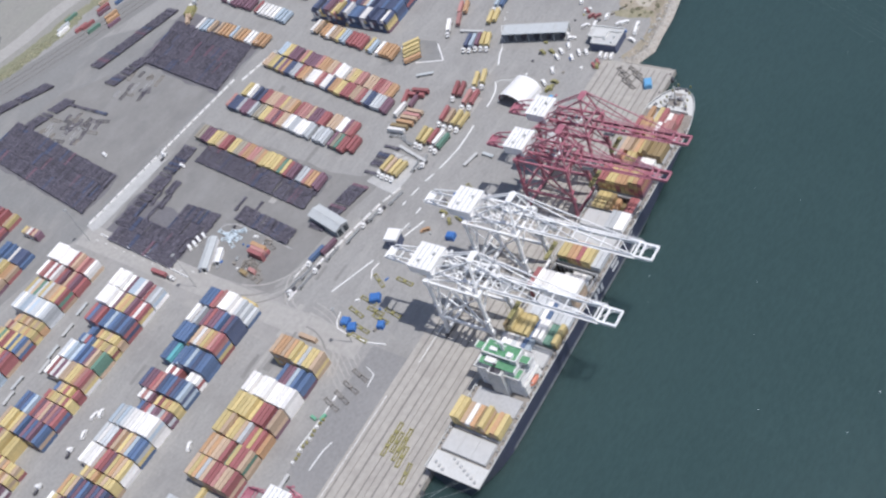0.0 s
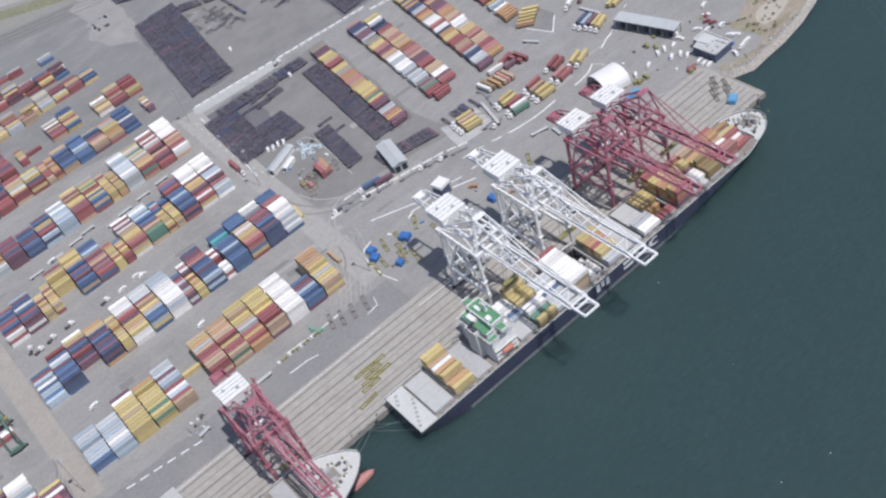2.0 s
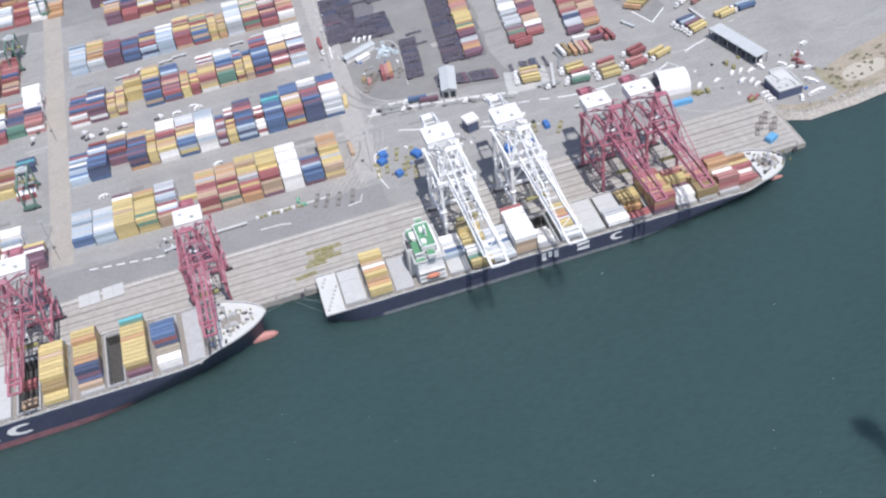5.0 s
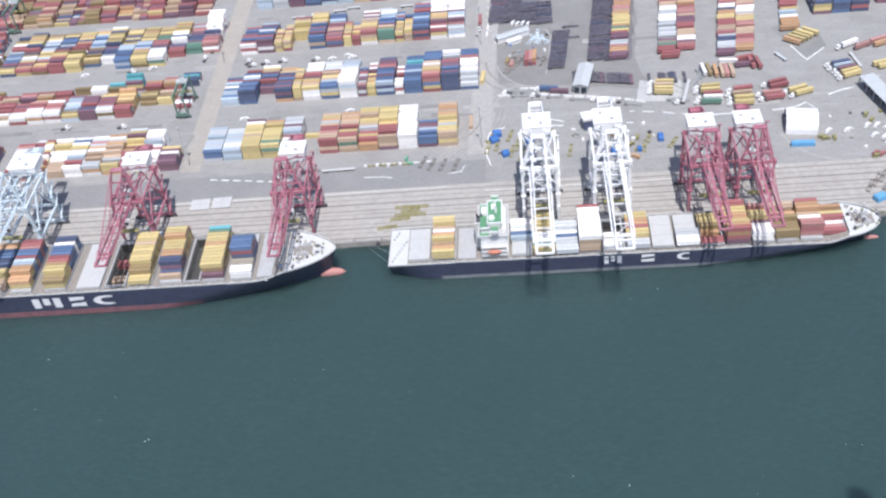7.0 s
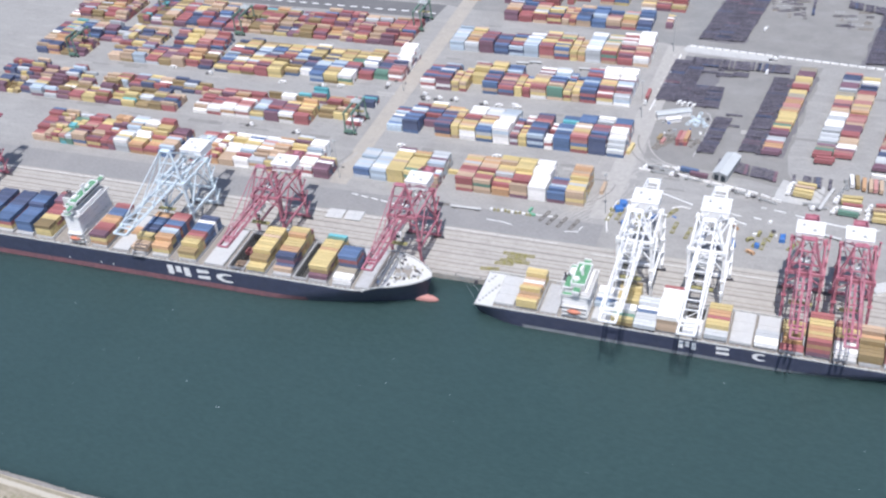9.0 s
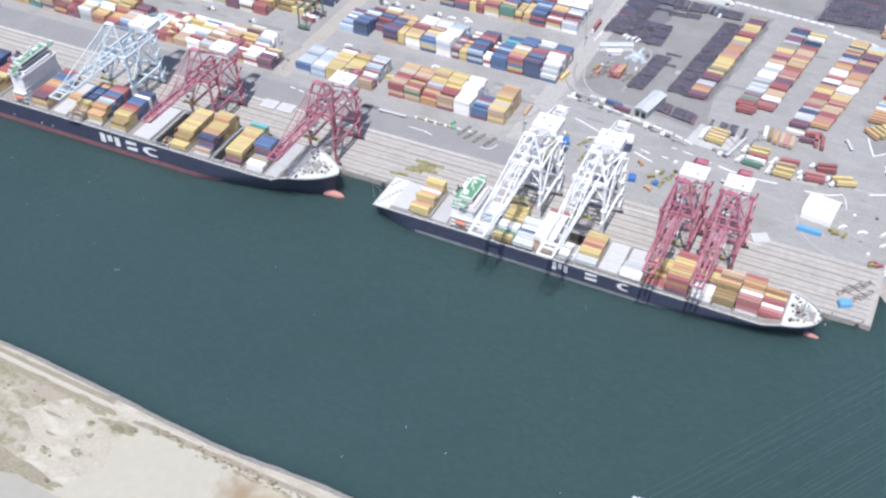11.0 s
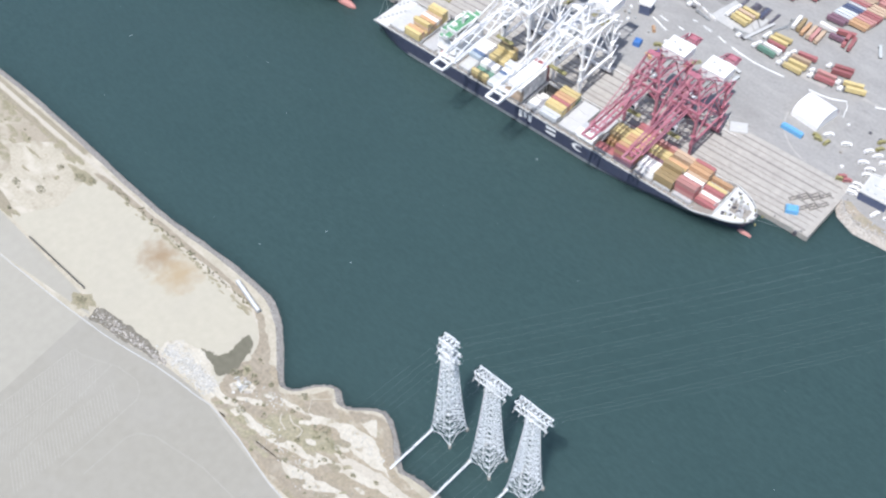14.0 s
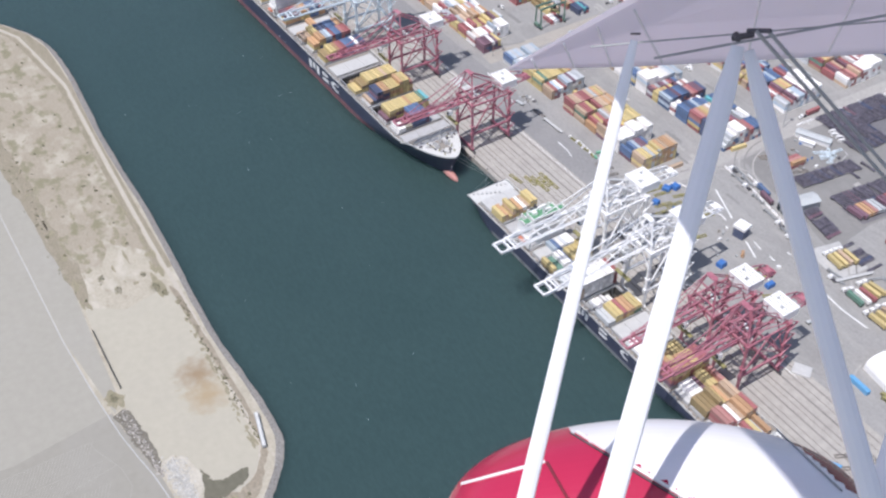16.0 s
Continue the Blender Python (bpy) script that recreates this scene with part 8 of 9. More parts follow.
# long white flatbeds and pipes by the lane
for k, (x, y, ln, rz_) in enumerate(((-284.5, 53.5, 18, 2), (-315, 50, 6, 12), (-93.3, 107.8, 22, 75), (-20, 164, 18, -20), (3.2, 128.2, 15, -80), (-36.5, 136.5, 10, -62), (-88, 73.6, 10, -13), (-82.5, 66, 7, 84)) + tuple((-330 + 11.6 * k + (k * 7 % 5), 219.5 + 2.6 * (k % 4), 8.5, 2 + k % 3) for k in range(9))):
    fb = thing("flatbed_trailer", pose(x, y, 0.02, 0, 0, rz_), "long pale grey flatbed trailer parked beside the lane", "trailer", "white flatbeds")
    part("bed", Geo().box(0, 0, 0.9, ln, 1.7, 0.35), ROOF_GREY if k % 2 else HATCH, fb)
    for u in (-0.42, -0.34, 0.34, 0.42):
        for s in (-1, 1):
            wheel(fb, ln * u, s * 0.85, 0.45)
sheeted(-248, 60.5, 3.2, 1.4, 1.6, 80, GREEN_PAINT, "bright green machine standing by the lane", "green_machine")
sheeted(-246, 56.5, 1.4, 3.6, 1.2, 80, GREEN_PAINT, "bright green machine standing by the lane", "green_machine")

# ---- straddling yard cranes ----
def yard_crane(m, wide, label):
    """A rubber-tyred gantry over a container row. Local x is along the row."""
    ob = thing("yard_crane", m, label, "crane", "yard cranes")
    for y in (-wide / 2, wide / 2):
        for x in (-3.2, 3.2):
            part("leg", Geo().beam((x, y, 1.4), (x * 0.85, y, 15), 0.8), YARD_GREEN, ob)
            part("wheel", Geo().tube((x - 0.5, y - 0.4, 0.7), (x - 0.5, y + 0.4, 0.7), 0.7, 10).tube((x + 0.9, y - 0.4, 0.7), (x + 0.9, y + 0.4, 0.7), 0.7, 10), TYRE, ob)
        part("sill", Geo().box(0, y, 1.2, 9.0, 0.9, 0.9), YARD_GREEN, ob)
    for x in (-2.6, 2.6):
        part("girder", Geo().beam((x, -wide / 2 - 1, 15.2), (x, wide / 2 + 1, 15.2), 0.9, 1.3), YARD_GREEN, ob)
    trolley = part("trolley", Geo().box(0, wide * 0.2, 15.8, 6.4, 3.6, 1.3).box(0.5, wide * 0.2, 17.1, 3.0, 2.0, 1.2), ROOF_GREY, ob)
    part("cab", Geo().box(2.0, wide * 0.2 - 2.4, 12.3, 1.6, 1.8, 3.5), GLASS, trolley)
    part("spreader", Geo().box(0, wide * 0.2, 9.0, 9.0, 1.9, 0.5).beam((-2, wide * 0.2, 9.4), (-2, wide * 0.2, 15.6), 0.1).beam((2, wide * 0.2, 9.4), (2, wide * 0.2, 15.6), 0.1), OLIVE, ob)
    part("engine_box", Geo().box(0, -wide / 2 - 1.0, 2.0, 4.5, 1.4, 2.0), YARD_GREEN, ob)
    return ob


yc = yard_crane(pose(-384, 123, 0.02), 20, "green and white gantry crane straddling a container row")
for x, y in ((-640, 179), (-528, 236), (-394, 268), (-612, 262), (-376, 330)):
    copy_thing(yc, pose(x, y, 0.02))

# ---- light masts ----
lm = thing("light_mast", pose(-207, 68, 0), "tall slim light mast in the yard", "lamp", "yard light masts")
part("pole", Geo().tube((0, 0, 0), (0, 0, 26), 0.2, 8, 0, 0.1), GREY_STEEL, lm)
part("lamp_ring", Geo().box(0, 0, 25.6, 1.8, 1.8, 0.3).box(0, 0, 25.9, 0.7, 0.7, 0.3), GREY_STEEL, lm)
for x, y in ((-370, 66), (-209, 172), (-371, 172), (-206, 262)):
    copy_thing(lm, pose(x, y, 0))

# ---- mooring lines and bollards ----
def rope(a, b, sag, r=0.09):
    q = Geo()
    pts = []
    for i in range(9):
        t_ = i / 8
        p = Vector(a).lerp(Vector(b), t_)
        p.z -= sag * 4 * t_ * (1 - t_)
        pts.append(p)
    n = 5
    for i, p in enumerate(pts):
        d = (pts[min(8, i + 1)] - pts[max(0, i - 1)]).normalized()
        u = d.orthogonal().normalized()
        v = d.cross(u)
        q.v += [tuple(p + u * math.cos(6.2832 * k / n) * r + v * math.sin(6.2832 * k / n) * r) for k in range(n)]
        if i:
            for k in range(n):
                a, b = (i - 1) * n, i * n
                q.f.append((a + k, a + (k + 1) % n, b + (k + 1) % n, b + k))
                q.m.append(0)
    return q


for a, b in (((-250, -22, 6.9), (-262, quay_y(-262) + 0.8, 0.5)), ((-250, -20, 6.9), (-268, quay_y(-268) + 0.8, 0.5)), ((-250, -28, 6.9), (-266, quay_y(-266) + 0.8, 0.5)), ((-276, -21, 13), (-260, quay_y(-260) + 0.8, 0.5)), ((-276, -24, 13), (-256, quay_y(-256) + 0.8, 0.5)), ((-278, -18, 13), (-252, quay_y(-252) + 0.8, 0.5)),
             ((-22, -13, 9.4), (-8, quay_y(-8) + 0.8, 0.5)), ((-22, -16, 9.4), (-4, quay_y(-4) + 0.8, 0.5))):
    solid("mooring_line", rope(a, b, 0.8), CABLE, "taut mooring line from ship to quay", "rope", "mooring lines")
bo = solid("bollard", Geo().tube((0, 0, 0), (0, 0, 0.5), 0.28, 8).tube((0, 0, 0.45), (0, 0, 0.65), 0.45, 8), DARK_STEEL, "dark iron mooring bollard on the quay edge", "bollard", "quay bollards", m=pose(-4, quay_y(-4) + 1.2, 0.02))
for k in range(1, 38):
    copy_thing(bo, pose(-4 - 14 * k, quay_y(-4 - 14 * k) + 1.2, 0.02))
for k in range(40):
    x = -6 - 14 * k
    solid("fender", Geo().box(0, 0, -3.2, 1.6, 0.8, 3.0).box(0, -0.45, -2.6, 1.9, 0.25, 2.2), DARK_STEEL, "black rubber fender on the quay wall", "fender", "quay fenders", m=pose(x, quay_y(x) - 0.42, 0)) if k % 2 == 0 else None

# ---- power line towers in the channel ----
def lattice(q, base, top, z0, z1, n, t):
    """A square tapering lattice tower: posts, rings and crossed braces."""
    def half(z):
        f_ = (z - z0) / (z1 - z0)
        return base + (top - base) * f_ ** 0.75

    for k in range(n):
        za, zb = z0 + (z1 - z0) * (k / n) ** 0.9, z0 + (z1 - z0) * ((k + 1) / n) ** 0.9
        a, b = half(za), half(zb)
        ca, cb = [(a, a), (-a, a), (-a, -a), (a, -a)], [(b, b), (-b, b), (-b, -b), (b, -b)]
        for i in range(4):
            j = (i + 1) % 4
            q.beam((*ca[i], za), (*cb[i], zb), t)
            q.beam((*cb[i], zb), (*cb[j], zb), t * 0.7)
            q.beam((*ca[i], za), (*cb[j], zb), t * 0.7).beam((*ca[j], za), (*cb[i], zb), t * 0.7)


def pylon(m, height, arms, label):
    ob = thing("power_pylon", m, label, "pylon", "power line towers")
    q = Geo()
    lattice(q, 5.2, 1.5, 0.0, height, 15, 0.25)
    part("tower", q, GALV, ob)
    for s in (-1, 1):
        for r in (-1, 1):
            part("footing", Geo().tube((s * 5.3, r * 5.3, -6), (s * 5.3, r * 5.3, 0.1), 0.6, 8), CONCRETE, ob)
    for z, reach, depth in arms:
        q = Geo()
        for r in (-1.6, 1.6):
            q.beam((-reach, r, z), (reach, r, z), 0.34).beam((-reach, r, z + depth), (reach, r, z + depth), 0.34)
            n = max(4, int(reach * 1.2))
            for k in range(n):
                xa, xb = -reach + 2 * reach * k / n, -reach + 2 * reach * (k + 1) / n
                q.beam((xa, r, z), (xb, r, z + depth), 0.24).beam((xb, r, z), (xa, r, z + depth), 0.24)
                q.beam((xa, -1.6, z + depth), (xa, 1.6, z + depth), 0.24).beam((xa, r, z + depth), (xb, -r, z + depth), 0.2)
        part("crossarm", q, GALV, ob)
        n = 3 if reach > 5 else 1
        for s in (-1, 1):
            for k in range(n):
                x = s * (reach - 0.3 - 2.6 * k)
                for r in (-1, 1):
                    part("insulator", Geo().tube((x, r * 1.6, z), (x, r * 2.9, z - 1.3), 0.16, 6), GREY_STEEL, ob)
    q = Geo()
    q.beam((-1.2, -1.6, height), (-1.2, -1.6, 1.5), 0.25)
    part("ladder", q, GALV, ob)
    return ob


PY = [(-56.5, -185.0), (-36.0, -184.8), (-17.5, -184.6)]
TURN, WIRES_OUT, WIRES_BACK = 0.0, -32.0, -6.0
pylon(pose(PY[0][0], PY[0][1], -1.0, 0, 0, TURN), 66, ((51.5, 3.9, 1.8), (56.5, 4.2, 1.8), (62.2, 3.6, 2.8)), "tall pale lattice power tower with three short crossarms")
for p in PY[1:]:
    pylon(pose(p[0], p[1], -1.0, 0, 0, TURN), 61, ((56.3, 7.3, 4.4),), "tall pale lattice power tower with one wide crossarm")
for p in PY:
    wk = thing("walkway", pose(p[0], p[1], 0, 0, 0, 0), "narrow pale footbridge from a power tower to the shore", "bridge", "tower footbridges")
    part("bridge_deck", Geo().beam((-4.0, -5.0, 1.0), (-4.8, -29.0, 0.5), 0.7, 0.3), GALV, wk)
    part("bridge_rail", Geo().beam((-4.4, -5.0, 1.8), (-5.2, -29.0, 1.3), 0.1).beam((-3.6, -5.0, 1.8), (-4.4, -29.0, 1.3), 0.1), GALV, wk)
# conductors
for (px_, py_), offs, zs in ((PY[0], (-3.6, 3.6), (52.5, 57.5, 63)), (PY[1], (-7.2, -5, -3.0, 3.0, 5, 7.2), (57,)), (PY[2], (-7.2, -5, -3.0, 3.0, 5, 7.2), (57,))):
    for o in offs:
        for z in zs:
            for sgn, far, turn in ((1, 420.0, WIRES_OUT), (-1, 260.0, WIRES_BACK)):
                c_, s_ = math.cos(radians(turn)), math.sin(radians(turn))
                a = (px_ + o, py_ + sgn * 3.0, z - 1.5)
                b = (px_ + o - s_ * sgn * far, py_ + c_ * sgn * far, z + 2.0)
                solid("power_line", rope(a, b, 9 if sgn > 0 else 6, 0.012), CABLE, "thin aluminium power line high over the water", "cable", "power lines")

# ---- island details ----
wb = thing("long_barge_cover", pose(-165.3, -196.4, 0.05, 0, 0, -13.5), "long narrow white covered trailer on the island shore", "trailer")
part("cover", Geo().box(0, 0, 0.6, 20, 1.9, 1.2, 1).box(0, 0, 1.8, 19.8, 1.2, 0.3, 0), [DECK_WHITE, GREY_STEEL], wb)
part("skid", Geo().box(0, 0.7, 0, 19, 0.3, 0.6).box(0, -0.7, 0, 19, 0.3, 0.6), DARK_STEEL, wb)
rnd_ = random.Random(12)
q = Geo()
for k in range(1100):
    t_ = rnd_.random()
    x, y = -171 + 30 * t_ + rnd_.gauss(0, 1.6), -237 + rnd_.gauss(0, 2.2)
    if y < -229 - 4.5 * t_ and y > -242:
        q.blob(x, y, 0.03, rnd_.uniform(0.15, 0.6), k)
solid("rubble", q, RUBBLE, "heap of pale broken concrete on the sand", "rubble", kind="stuff")
q = Geo()
for k in range(330):
    t_ = rnd_.random()
    q.blob(-208 + 43 * t_ + rnd_.gauss(0, 1), -246.0 + 3.6 * t_ + rnd_.gauss(0, 1.5 - 0.9 * t_), 0.04, rnd_.uniform(0.2, 0.75), k)
solid("rubble", q, ROCK, "row of grey and white stones beside the paved field", "rubble", kind="stuff")


def shrubs(spots, label, dens=60):
    q = Geo()
    r = random.Random(77)
    for x, y, rad in spots:
        for k in range(int(dens * rad)):
            a, d = r.uniform(0, 6.283), rad * math.sqrt(r.random())
            cx, cy, cz = x + math.cos(a) * d, y + math.sin(a) * d * 0.7, r.uniform(0.02, 0.9) * (1.1 - d / rad * 0.6)
            n = Vector((r.gauss(0, 1), r.gauss(0, 1), abs(r.gauss(0, 1)) + 0.4)).normalized()
            u = n.orthogonal().normalized() * r.uniform(0.12, 0.34)
            v = n.cross(u) * r.uniform(0.5, 1.0)
            c0 = Vector((cx, cy, cz))
            q.poly([c0 - u, c0 - v * 0.6, c0 + u, c0 + v])
    solid("shrubs", q, LEAF, label, "shrubs", kind="stuff")


spots = [(-279, -204, 3.6), (-273, -201, 2.6), (-287, -221, 3.0), (-300, -226, 2.6), (-292, -206, 2.2), (-219, -246.5, 3.0), (-139, -225, 2.0), (-133, -227, 1.6), (-125, -236, 2.4), (-140, -226, 2.5), (-110, -214, 2.2), (-92, -219, 2.6), (-84, -222, 2.0)]
for k in range(30):
    x = rnd_.uniform(-570, -282)
    spots.append((x, rnd_.choice((rnd_.uniform(-241, -235), rnd_.uniform(-238, -202), rnd_.uniform(-205, -197))), rnd_.uniform(0.5, 1.6)))
for k in range(110):
    spots.append((rnd_.uniform(-585, -290), rnd_.choice((rnd_.uniform(-245, -236), rnd_.uniform(-238, -202))), rnd_.uniform(0.2, 0.6)))
for k in range(26):
    spots.append((rnd_.uniform(-112, -45), rnd_.choice((rnd_.uniform(-246, -238), rnd_.uniform(-230, -221))), rnd_.uniform(0.4, 1.3)))
for k in range(120):
    t_ = rnd_.random()
    spots.append((-268 + 110 * t_, -196.6 - 2.4 * t_ + rnd_.gauss(0, 0.7), rnd_.uniform(0.2, 0.6)))
for k in range(70):
    x = rnd_.uniform(36, 120)
    spots.append((x, rnd_.uniform(0.25 * x + 18, 0.25 * x + 40), rnd_.uniform(0.5, 1.8)))
for k in range(46):
    x, y = rnd_.choice(((rnd_.uniform(-114, -82), rnd_.uniform(-232, -219)), (rnd_.uniform(-112, -40), rnd_.uniform(-246, -233)), (rnd_.uniform(-137, -115), rnd_.uniform(-237, -222)), (rnd_.uniform(-140, -120), rnd_.uniform(-226, -214))))
    spots.append((x, y, rnd_.choice((0.3, 0.5, 0.9, 1.5))))
shrubs(spots, "dry olive green shrubs scattered on sandy ground")


def patch(q, x, y, rx_, ry_, z, r, n=16):
    """A ragged flat patch."""
    q.poly([(x + math.cos(6.2832 * i / n) * rx_ * r.uniform(0.55, 1.2), y + math.sin(6.2832 * i / n) * ry_ * r.uniform(0.55, 1.2), z) for i in range(n)])


rp = random.Random(31)
q = Geo()
for k in range(70):
    x = rp.uniform(-400, -282)
    edge = rp.random()
    y = rp.gauss(-238, 1.5) if edge < 0.3 else (rp.gauss(-199, 2.0) if edge < 0.6 else rp.uniform(-240, -203))
    patch(q, x, y, rp.uniform(0.8, 6.5), rp.uniform(0.4, 1.9), 0.03 + 0.0001 * k, rp)
for k in range(60):
    t_ = rp.random()
    patch(q, -270 + 112 * t_, -197.6 - 4.0 * t_ + rp.gauss(0, 0.7), rp.uniform(0.6, 2.6), rp.uniform(0.3, 0.8), 0.036 + 0.0001 * k, rp)
patch(q, -278, -202, 8, 3.0, 0.05, rp)
patch(q, -218, -246.5, 6.5, 4.4, 0.05, rp)
solid("dry_grass", q, GRASS, "low dry grass growing in ragged patches on sand", "grass", kind="stuff")
for pts, wd in (([(-103.9, -218), (-105.6, -215), (-106.8, -213), (-103, -209.5), (-99.5, -205.8)], 0.35), ([(-108.4, -224.2), (-106.2, -225.4), (-104.4, -225.9), (-101.5, -225.2), (-99.3, -225.6), (-98.5, -227.5), (-98.9, -229.4)], 0.7), ([(-111.3, -225.6), (-110.4, -227.4), (-109.1, -228.7), (-104.7, -229.9)], 0.7)):
    q = Geo()
    for (xa, ya), (xb, yb) in zip(pts, pts[1:]):
        q.beam((xa, ya, 0.2), (xb, yb, 0.2), wd * 0.75, 0.3)
    solid("pipe", q, TRACK, "pale pipe lying on the scrub", "pipe", "pipes on the island")
# scrap, spoil and loose stones beside the pool and on the eastern bank
rs = random.Random(61)
q = Geo()
for k in range(300):
    x = rs.uniform(2, 62)
    edge = 31 - 1.3 * x if x < 5 else (24.5 - 0.43 * (x - 5) if x < 14 else 20.6 + 0.1 * (x - 14))
    q.blob(x, edge + abs(rs.gauss(0.2, 1.4)) + 0.4, 0.02, rs.uniform(0.2, 0.75), k)
solid("rubble", q, ROCK, "grey and brown stones along the eastern bank", "rubble", kind="stuff")
for k in range(12):
    solid("scrap_piece", Geo().box(0, 0, 0, rs.uniform(1.5, 5.0), rs.uniform(0.3, 0.8), rs.uniform(0.2, 0.6), 0, 0, 0.8), rs.choice((RUBBLE, GREY_STEEL, DECK_RUST, DECK_WHITE)), "long piece of scrap lying on the bank", "scrap", "scrap on the eastern bank", m=pose(rs.uniform(16, 50), rs.uniform(24.6, 27), 0.03, 0, 0, rs.uniform(0, 180)))
for k in range(26):
    solid("scrap_piece", Geo().box(0, 0, 0, rs.uniform(0.6, 2.6), rs.uniform(0.4, 1.3), rs.uniform(0.2, 0.9), 0, 0, 0.8), rs.choice((RUBBLE, GREY_STEEL, DECK_WHITE, ROCK)), "pale piece of scrap lying on bare earth", "scrap", "scrap beside the pool", m=pose(rs.gauss(-132.5, 3.0), rs.gauss(-228, 2.0), 0.03, 0, 0, rs.uniform(0, 180)))
q = Geo()
for k in range(420):
    x, y = rs.choice(((rs.gauss(-119, 3.5), rs.gauss(-223.5, 2.2)), (rs.gauss(-104, 14), rs.gauss(-236, 1.6)), (rs.gauss(-76, 9), rs.gauss(-213.5, 2.0)), (rs.gauss(-80, 12), rs.gauss(-240, 2.0))))
    q.blob(x, y, 0.03, rs.uniform(0.12, 0.45), k)
solid("rubble", q, RUBBLE, "pale stones scattered on sandy ground", "rubble", kind="stuff")
for key, x, y, rz_ in (("W", -62, 441.5, -8), ("G", -58.5, 445, -8), ("E", -48, 447.5, -8), ("R", -55.5, 428, -14), ("R", -51.5, 424.5, -14), ("E", -53.5, 416, -14), ("M", -44.7, 402.9, -14), ("O", -38, 413, -14), ("O", -41, 408, -14), ("M", -36, 423, -14), ("R", -33, 427, -14), ("B", -22, 418, -14), ("T", -26, 432, -14)):
    container(key, x, y, 0.02, rz_, "standing by the grass strip", "containers by the grass strip")
for k in range(7):
    solid("scrap_block", Geo().box(0, 0, 0, rs.uniform(1.5, 4.0), rs.uniform(1.0, 2.0), rs.uniform(0.8, 2.0), 0, 0, 0.85), rs.choice((GREY_STEEL, DARK_STEEL, DARK_STEEL)), "block of grey scrap steel on the dusty corner", "scrap", "scrap at the yard corner", m=pose(rs.gauss(-193, 3.5), rs.gauss(426, 5), 0.02, 0, 0, rs.uniform(0, 180)))
shed("white_building", -133, 536, 16, 30, 7.0, -20, HOUSE_WHITE, HOUSE_WHITE, "white flat building behind the rail tracks", 0.6, 1)
sheeted(-22, 345, 9, 6, 4.0, 20, OLIVE, "yellow heap under a sheet by the chassis lot")

# ---- small flecks of foam drifting on the channel ----
q = Geo()
rf = random.Random(77)
for k in range(60):
    x, y, r = rf.uniform(-520, 60), rf.uniform(-180, -42), rf.choice((0.1, 0.12, 0.16, 0.28))
    q.poly([(x + r * rf.uniform(0.5, 1.2) * math.cos(a_ * 1.2566), y + r * rf.uniform(0.5, 1.2) * math.sin(a_ * 1.2566), -2.76) for a_ in range(5)])
solid("foam_flecks", q, FOAM, "small white flecks of foam on the dark water", "foam", kind="stuff")

# ---- the light aircraft over the channel ----
WING_PAINT = surface("aircraft_white_gloss", (0.86, 0.84, 0.86), 0.22, grain=0.03, size=0.2, stains=0.15, stain_rgb=(0.6, 0.58, 0.58), stain_size=0.5, spec=0.6)
WING_FABRIC = surface("doped_white_fabric", (0.86, 0.83, 0.86), 0.3, grain=0.04, size=0.25, stains=0.25, stain_rgb=(0.66, 0.60, 0.63), stain_size=0.45, spec=0.5)
_nt = WING_FABRIC.node_tree  # translucency mixed in to brighten the shaded underside, as cloth letting sun through
_tl, _ms = _nt.nodes.new("ShaderNodeBsdfTranslucent"), _nt.nodes.new("ShaderNodeMixShader")
_tl.inputs["Color"].default_value, _ms.inputs[0].default_value = (0.95, 0.88, 0.92, 1), 0.66
_nt.links.new(_nt.nodes["Principled BSDF"].outputs[0], _ms.inputs[1]), _nt.links.new(_tl.outputs[0], _ms.inputs[2])
_nt.links.new(_ms.outputs[0], _nt.nodes["Material Output"].inputs["Surface"])
STRUT_PAINT = surface("strut_white_paint", (0.90, 0.90, 0.92), 0.3, grain=0.02, size=0.2, spec=0.5)
RED_GLOSS = surface("aircraft_red_gloss", (0.46, 0.026, 0.075), 0.2, grain=0.03, size=0.2, spec=0.6)
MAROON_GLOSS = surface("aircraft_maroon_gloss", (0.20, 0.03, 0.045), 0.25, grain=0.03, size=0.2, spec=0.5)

plane = thing("light_aircraft", pose(133.06, -281.14, 386.34, 47.4, 0.26, 58.35), "white high-wing light aircraft with red wheel fairing, in the air", "aircraft")
# wing: a slab with a rounded trailing edge, seen from below
q = Geo()
A, B, C, D = Vector((0.197, 0.540, -3.2)), Vector((0.60, 0.70, -2.8)), Vector((2.6, 1.05, -2.1)), Vector((2.6, 0.704, -3.5))
E_ = Vector((0.60, 0.558, -3.25))
up = Vector((0.0, 0.74, 0.68))
low = [A, B, C, D, E_]
high = [p + up * (0.008 if i == 0 else 0.03) for i, p in enumerate(low)]
q.poly(low).poly(list(reversed(high)))
for i in range(5):
    j = (i + 1) % 5
    q.poly([low[i], high[i], high[j], low[j]])
wing = part("wing", q, WING_FABRIC, plane, "glossy white cloth underside of a wing")
# wing carried on overhead, out of view, shaped to shade the struts
ring = [B, Vector((0.24, 0.70, -2.1)), Vector((0.24, 0.80, -0.2)), Vector((2.6, 1.2, -0.2)), C]
top_ = [p + up * 0.03 for p in ring]
q = Geo().poly(ring).poly(list(reversed(top_)))
for i in range(5):
    j = (i + 1) % 5
    q.poly([ring[i], top_[i], top_[j], ring[j]])
part("inner_wing", q, WING_FABRIC, plane, "unseen inner wing panel, added to shade the struts")
part("panel_seam", Geo().beam((0.62, 0.560, -3.12), (2.2, 0.80, -2.75), 0.007, 0.006), GREY_STEEL, wing, "grey seam along the wing's underside")
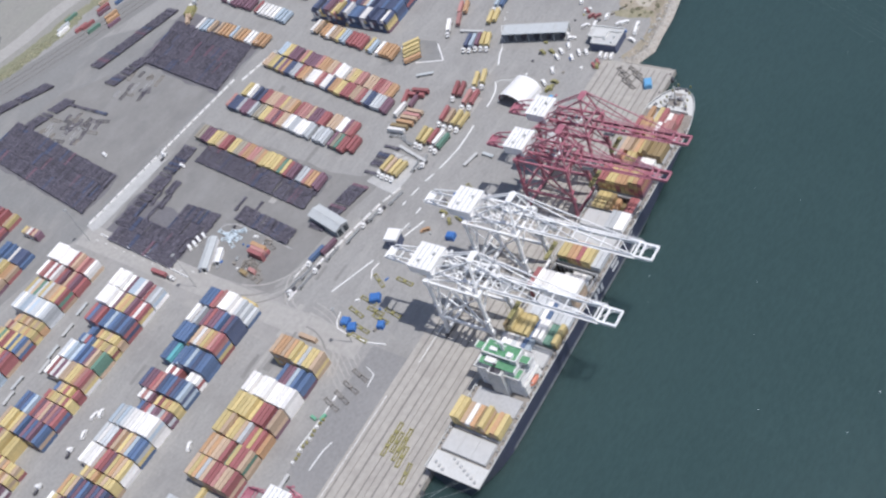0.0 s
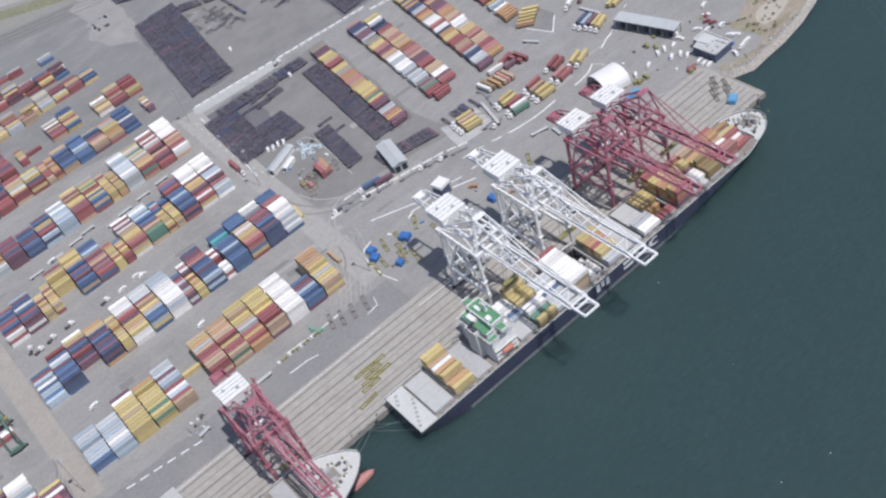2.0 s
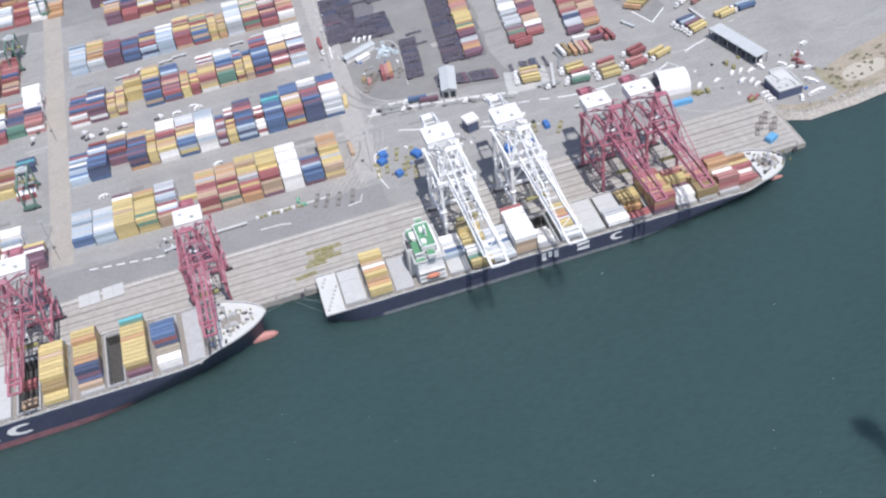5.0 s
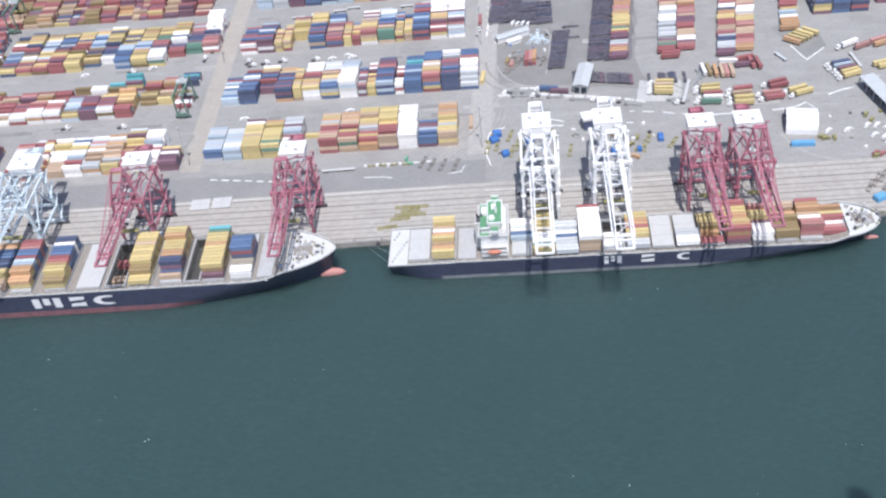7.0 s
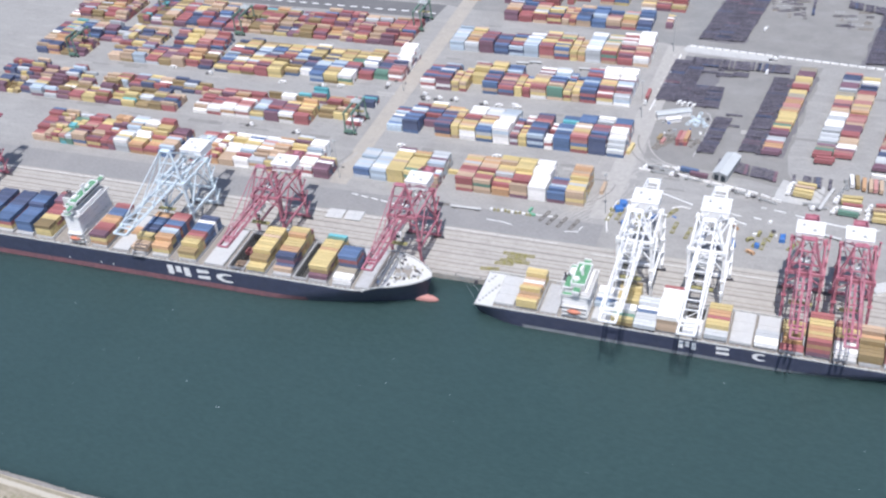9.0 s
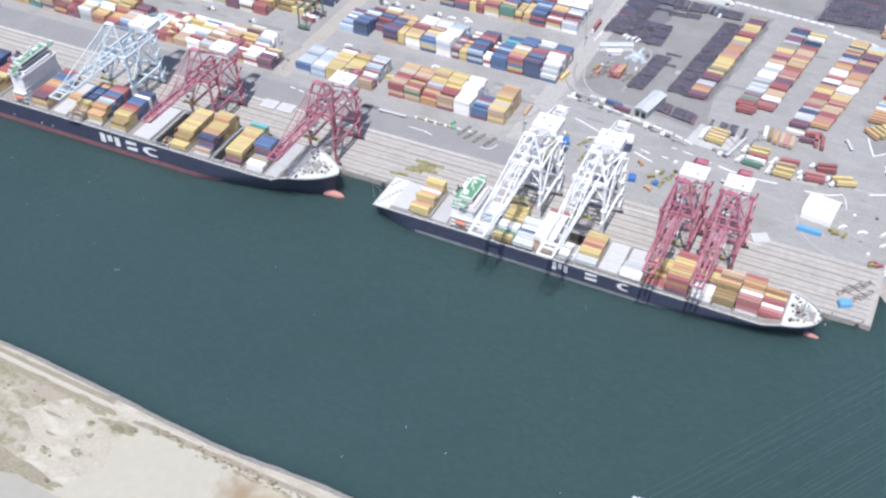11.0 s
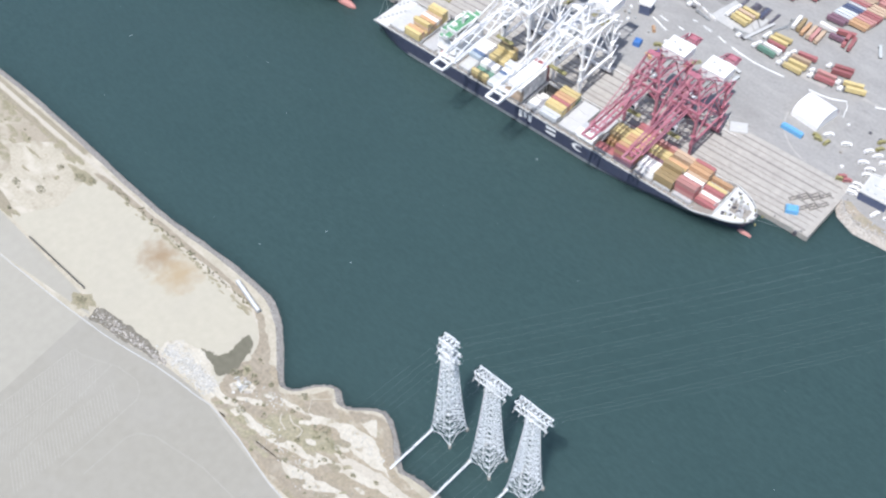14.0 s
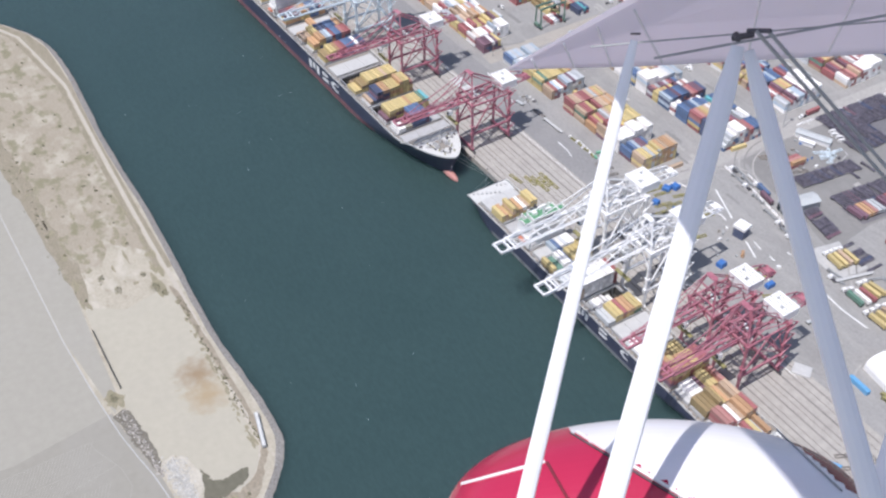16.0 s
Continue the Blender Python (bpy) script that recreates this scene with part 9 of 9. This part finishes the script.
part("panel_seam", Geo().beam((0.42, 0.575, -3.02), (2.2, 0.735, -3.05), 0.004, 0.005), GREY_STEEL, wing)
for k in range(7):
    u = 0.1 + 0.13 * k
    a_, b_ = A.lerp(E_, min(1, u * 2.2)).lerp(D, max(0, u - 0.45)), A.lerp(B, min(1, u * 1.6)).lerp(C, max(0, u - 0.5))
    part("wing_rib", Geo().beam(a_.lerp(b_, 0.06) - up * 0.003, a_.lerp(b_, 0.94) - up * 0.003, 0.006, 0.004), WING_PAINT, wing)


def faired(a, b, wa, wb, n=10):
    """A streamlined strut: an oval section that widens from a to b."""
    g_ = Geo()
    a, b = Vector(a), Vector(b)
    d = (b - a).normalized()
    u = d.cross(Vector((0, 0, 1))).normalized()
    v = d.cross(u)
    k = len(g_.v)
    for c, w in ((a, wa * 0.6), (a.lerp(b, 0.08), wa), (b, wb)):
        for i in range(n):
            t_ = 2 * math.pi * i / n
            g_.v.append(tuple(c + u * math.cos(t_) * w / 2 + v * math.sin(t_) * w * 0.22))
    for r in range(2):
        for i in range(n):
            j = (i + 1) % n
            g_.f.append((k + r * n + i, k + r * n + j, k + (r + 1) * n + j, k + (r + 1) * n + i))
            g_.m.append(0)
    return g_


part("strut", faired((0.472, 0.515, -2.62), (0.215, -0.78, -3.0), 0.030, 0.050), STRUT_PAINT, plane, "slim white wing strut")
part("strut", faired((0.756, 0.520, -2.72), (0.435, -0.85, -3.0), 0.055, 0.075), STRUT_PAINT, plane, "broad white wing strut")
part("strut", faired((0.785, 0.510, -2.73), (1.270, -0.80, -3.1), 0.050, 0.072), STRUT_PAINT, plane, "broad white wing strut")
part("strut", faired((1.62, 0.30, -3.15), (1.235, -0.86, -3.12), 0.06, 0.075), STRUT_PAINT, plane, "broad white wing strut")
q = Geo()
for o in (0.0, 0.03):
    q.tube((0.785 + o, 0.545, -2.66), (1.50 + o, -0.06, -3.05), 0.005, 6)
part("control_rod", q, GREY_STEEL, plane, "pair of thin grey control rods")
q = Geo().tube((0.735, 0.535, -2.70), (0.79, 0.545, -2.70), 0.008, 8).tube((0.775, 0.555, -2.70), (0.815, 0.542, -2.64), 0.006, 6).tube((0.74, 0.525, -2.66), (0.745, 0.545, -2.70), 0.008, 8)
part("strut_fitting", q, DARK_STEEL, plane, "dark bolted strut fitting")
part("strut_fitting", Geo().box(0.474, 0.530, -2.62, 0.024, 0.004, 0.008), DARK_STEEL, plane)
# wheel fairing: a long rounded shell
q = Geo()
nu, nv = 90, 48
cx_, cy_, cz_ = 0.765, -1.043, -3.8
grid = []
for i in range(nu + 1):
    a = math.pi * i / nu
    ring = []
    for k in range(nv + 1):
        b = -0.6 + (math.pi + 0.4) * k / nv
        s = math.sin(a) ** 0.78
        ring.append((cx_ - 0.77 * math.cos(a), cy_ + 0.43 * s * math.sin(b), cz_ + 0.42 * s * math.cos(b)))
    grid.append(ring)
for i in range(nu):
    for k in range(nv):
        p = grid[i][k]
        u_, v_ = p[0] / -p[2], p[1] / -p[2]  # colour edges are placed to run straight in the camera's last view
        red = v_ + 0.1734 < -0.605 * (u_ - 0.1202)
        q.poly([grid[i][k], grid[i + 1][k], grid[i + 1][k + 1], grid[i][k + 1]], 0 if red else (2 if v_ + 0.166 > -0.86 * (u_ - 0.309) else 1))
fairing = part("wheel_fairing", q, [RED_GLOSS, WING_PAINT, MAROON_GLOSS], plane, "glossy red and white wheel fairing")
fairing.data.polygons.foreach_set("use_smooth", [True] * len(fairing.data.polygons))


def on_fairing(u, v):
    """The place just over the shell that lies along (u, v, -1)."""
    for i in range(500):
        p = Vector((u, v, -1)) * (2.9 + 0.003 * i)
        e = (p.x - cx_) / 0.77
        s_ = max(1e-4, 1 - e * e) ** 0.39
        if ((p.y - cy_) / (0.43 * s_)) ** 2 + ((p.z - cz_) / (0.42 * s_)) ** 2 < 1:
            return Vector((u, v, -1)) * (2.9 + 0.003 * i - 0.006)
    return Vector((u, v, -1)) * 3.8


def shell_line(name, ends, width, mat, label):
    """A narrow strip laid along the shell."""
    g_ = Geo()
    pts = [on_fairing(ends[0][0] + (ends[1][0] - ends[0][0]) * i / 14, ends[0][1] + (ends[1][1] - ends[0][1]) * i / 14) for i in range(15)]
    for a, b in zip(pts, pts[1:]):
        g_.tube(a, b, width, 6)
    part(name, g_, mat, fairing, label)


shell_line("panel_joint", ((0.120, -0.173), (0.224, -0.236)), 0.004, DARK_STEEL, "dark joint in the fairing")
shell_line("paint_trim", ((0.126, -0.172), (0.230, -0.235)), 0.007, HOUSE_WHITE, "white trim line along the joint")
shell_line("hinge", ((0.018, -0.221), (0.096, -0.200)), 0.006, HOUSE_WHITE, "pale hinge of a small door")
shell_line("panel_joint", ((0.098, -0.201), (0.118, -0.236)), 0.006, MAROON_GLOSS, "dark joint in the fairing")
shell_line("panel_joint", ((0.314, -0.170), (0.376, -0.228)), 0.004, GREY_STEEL, "grey joint in the fairing")
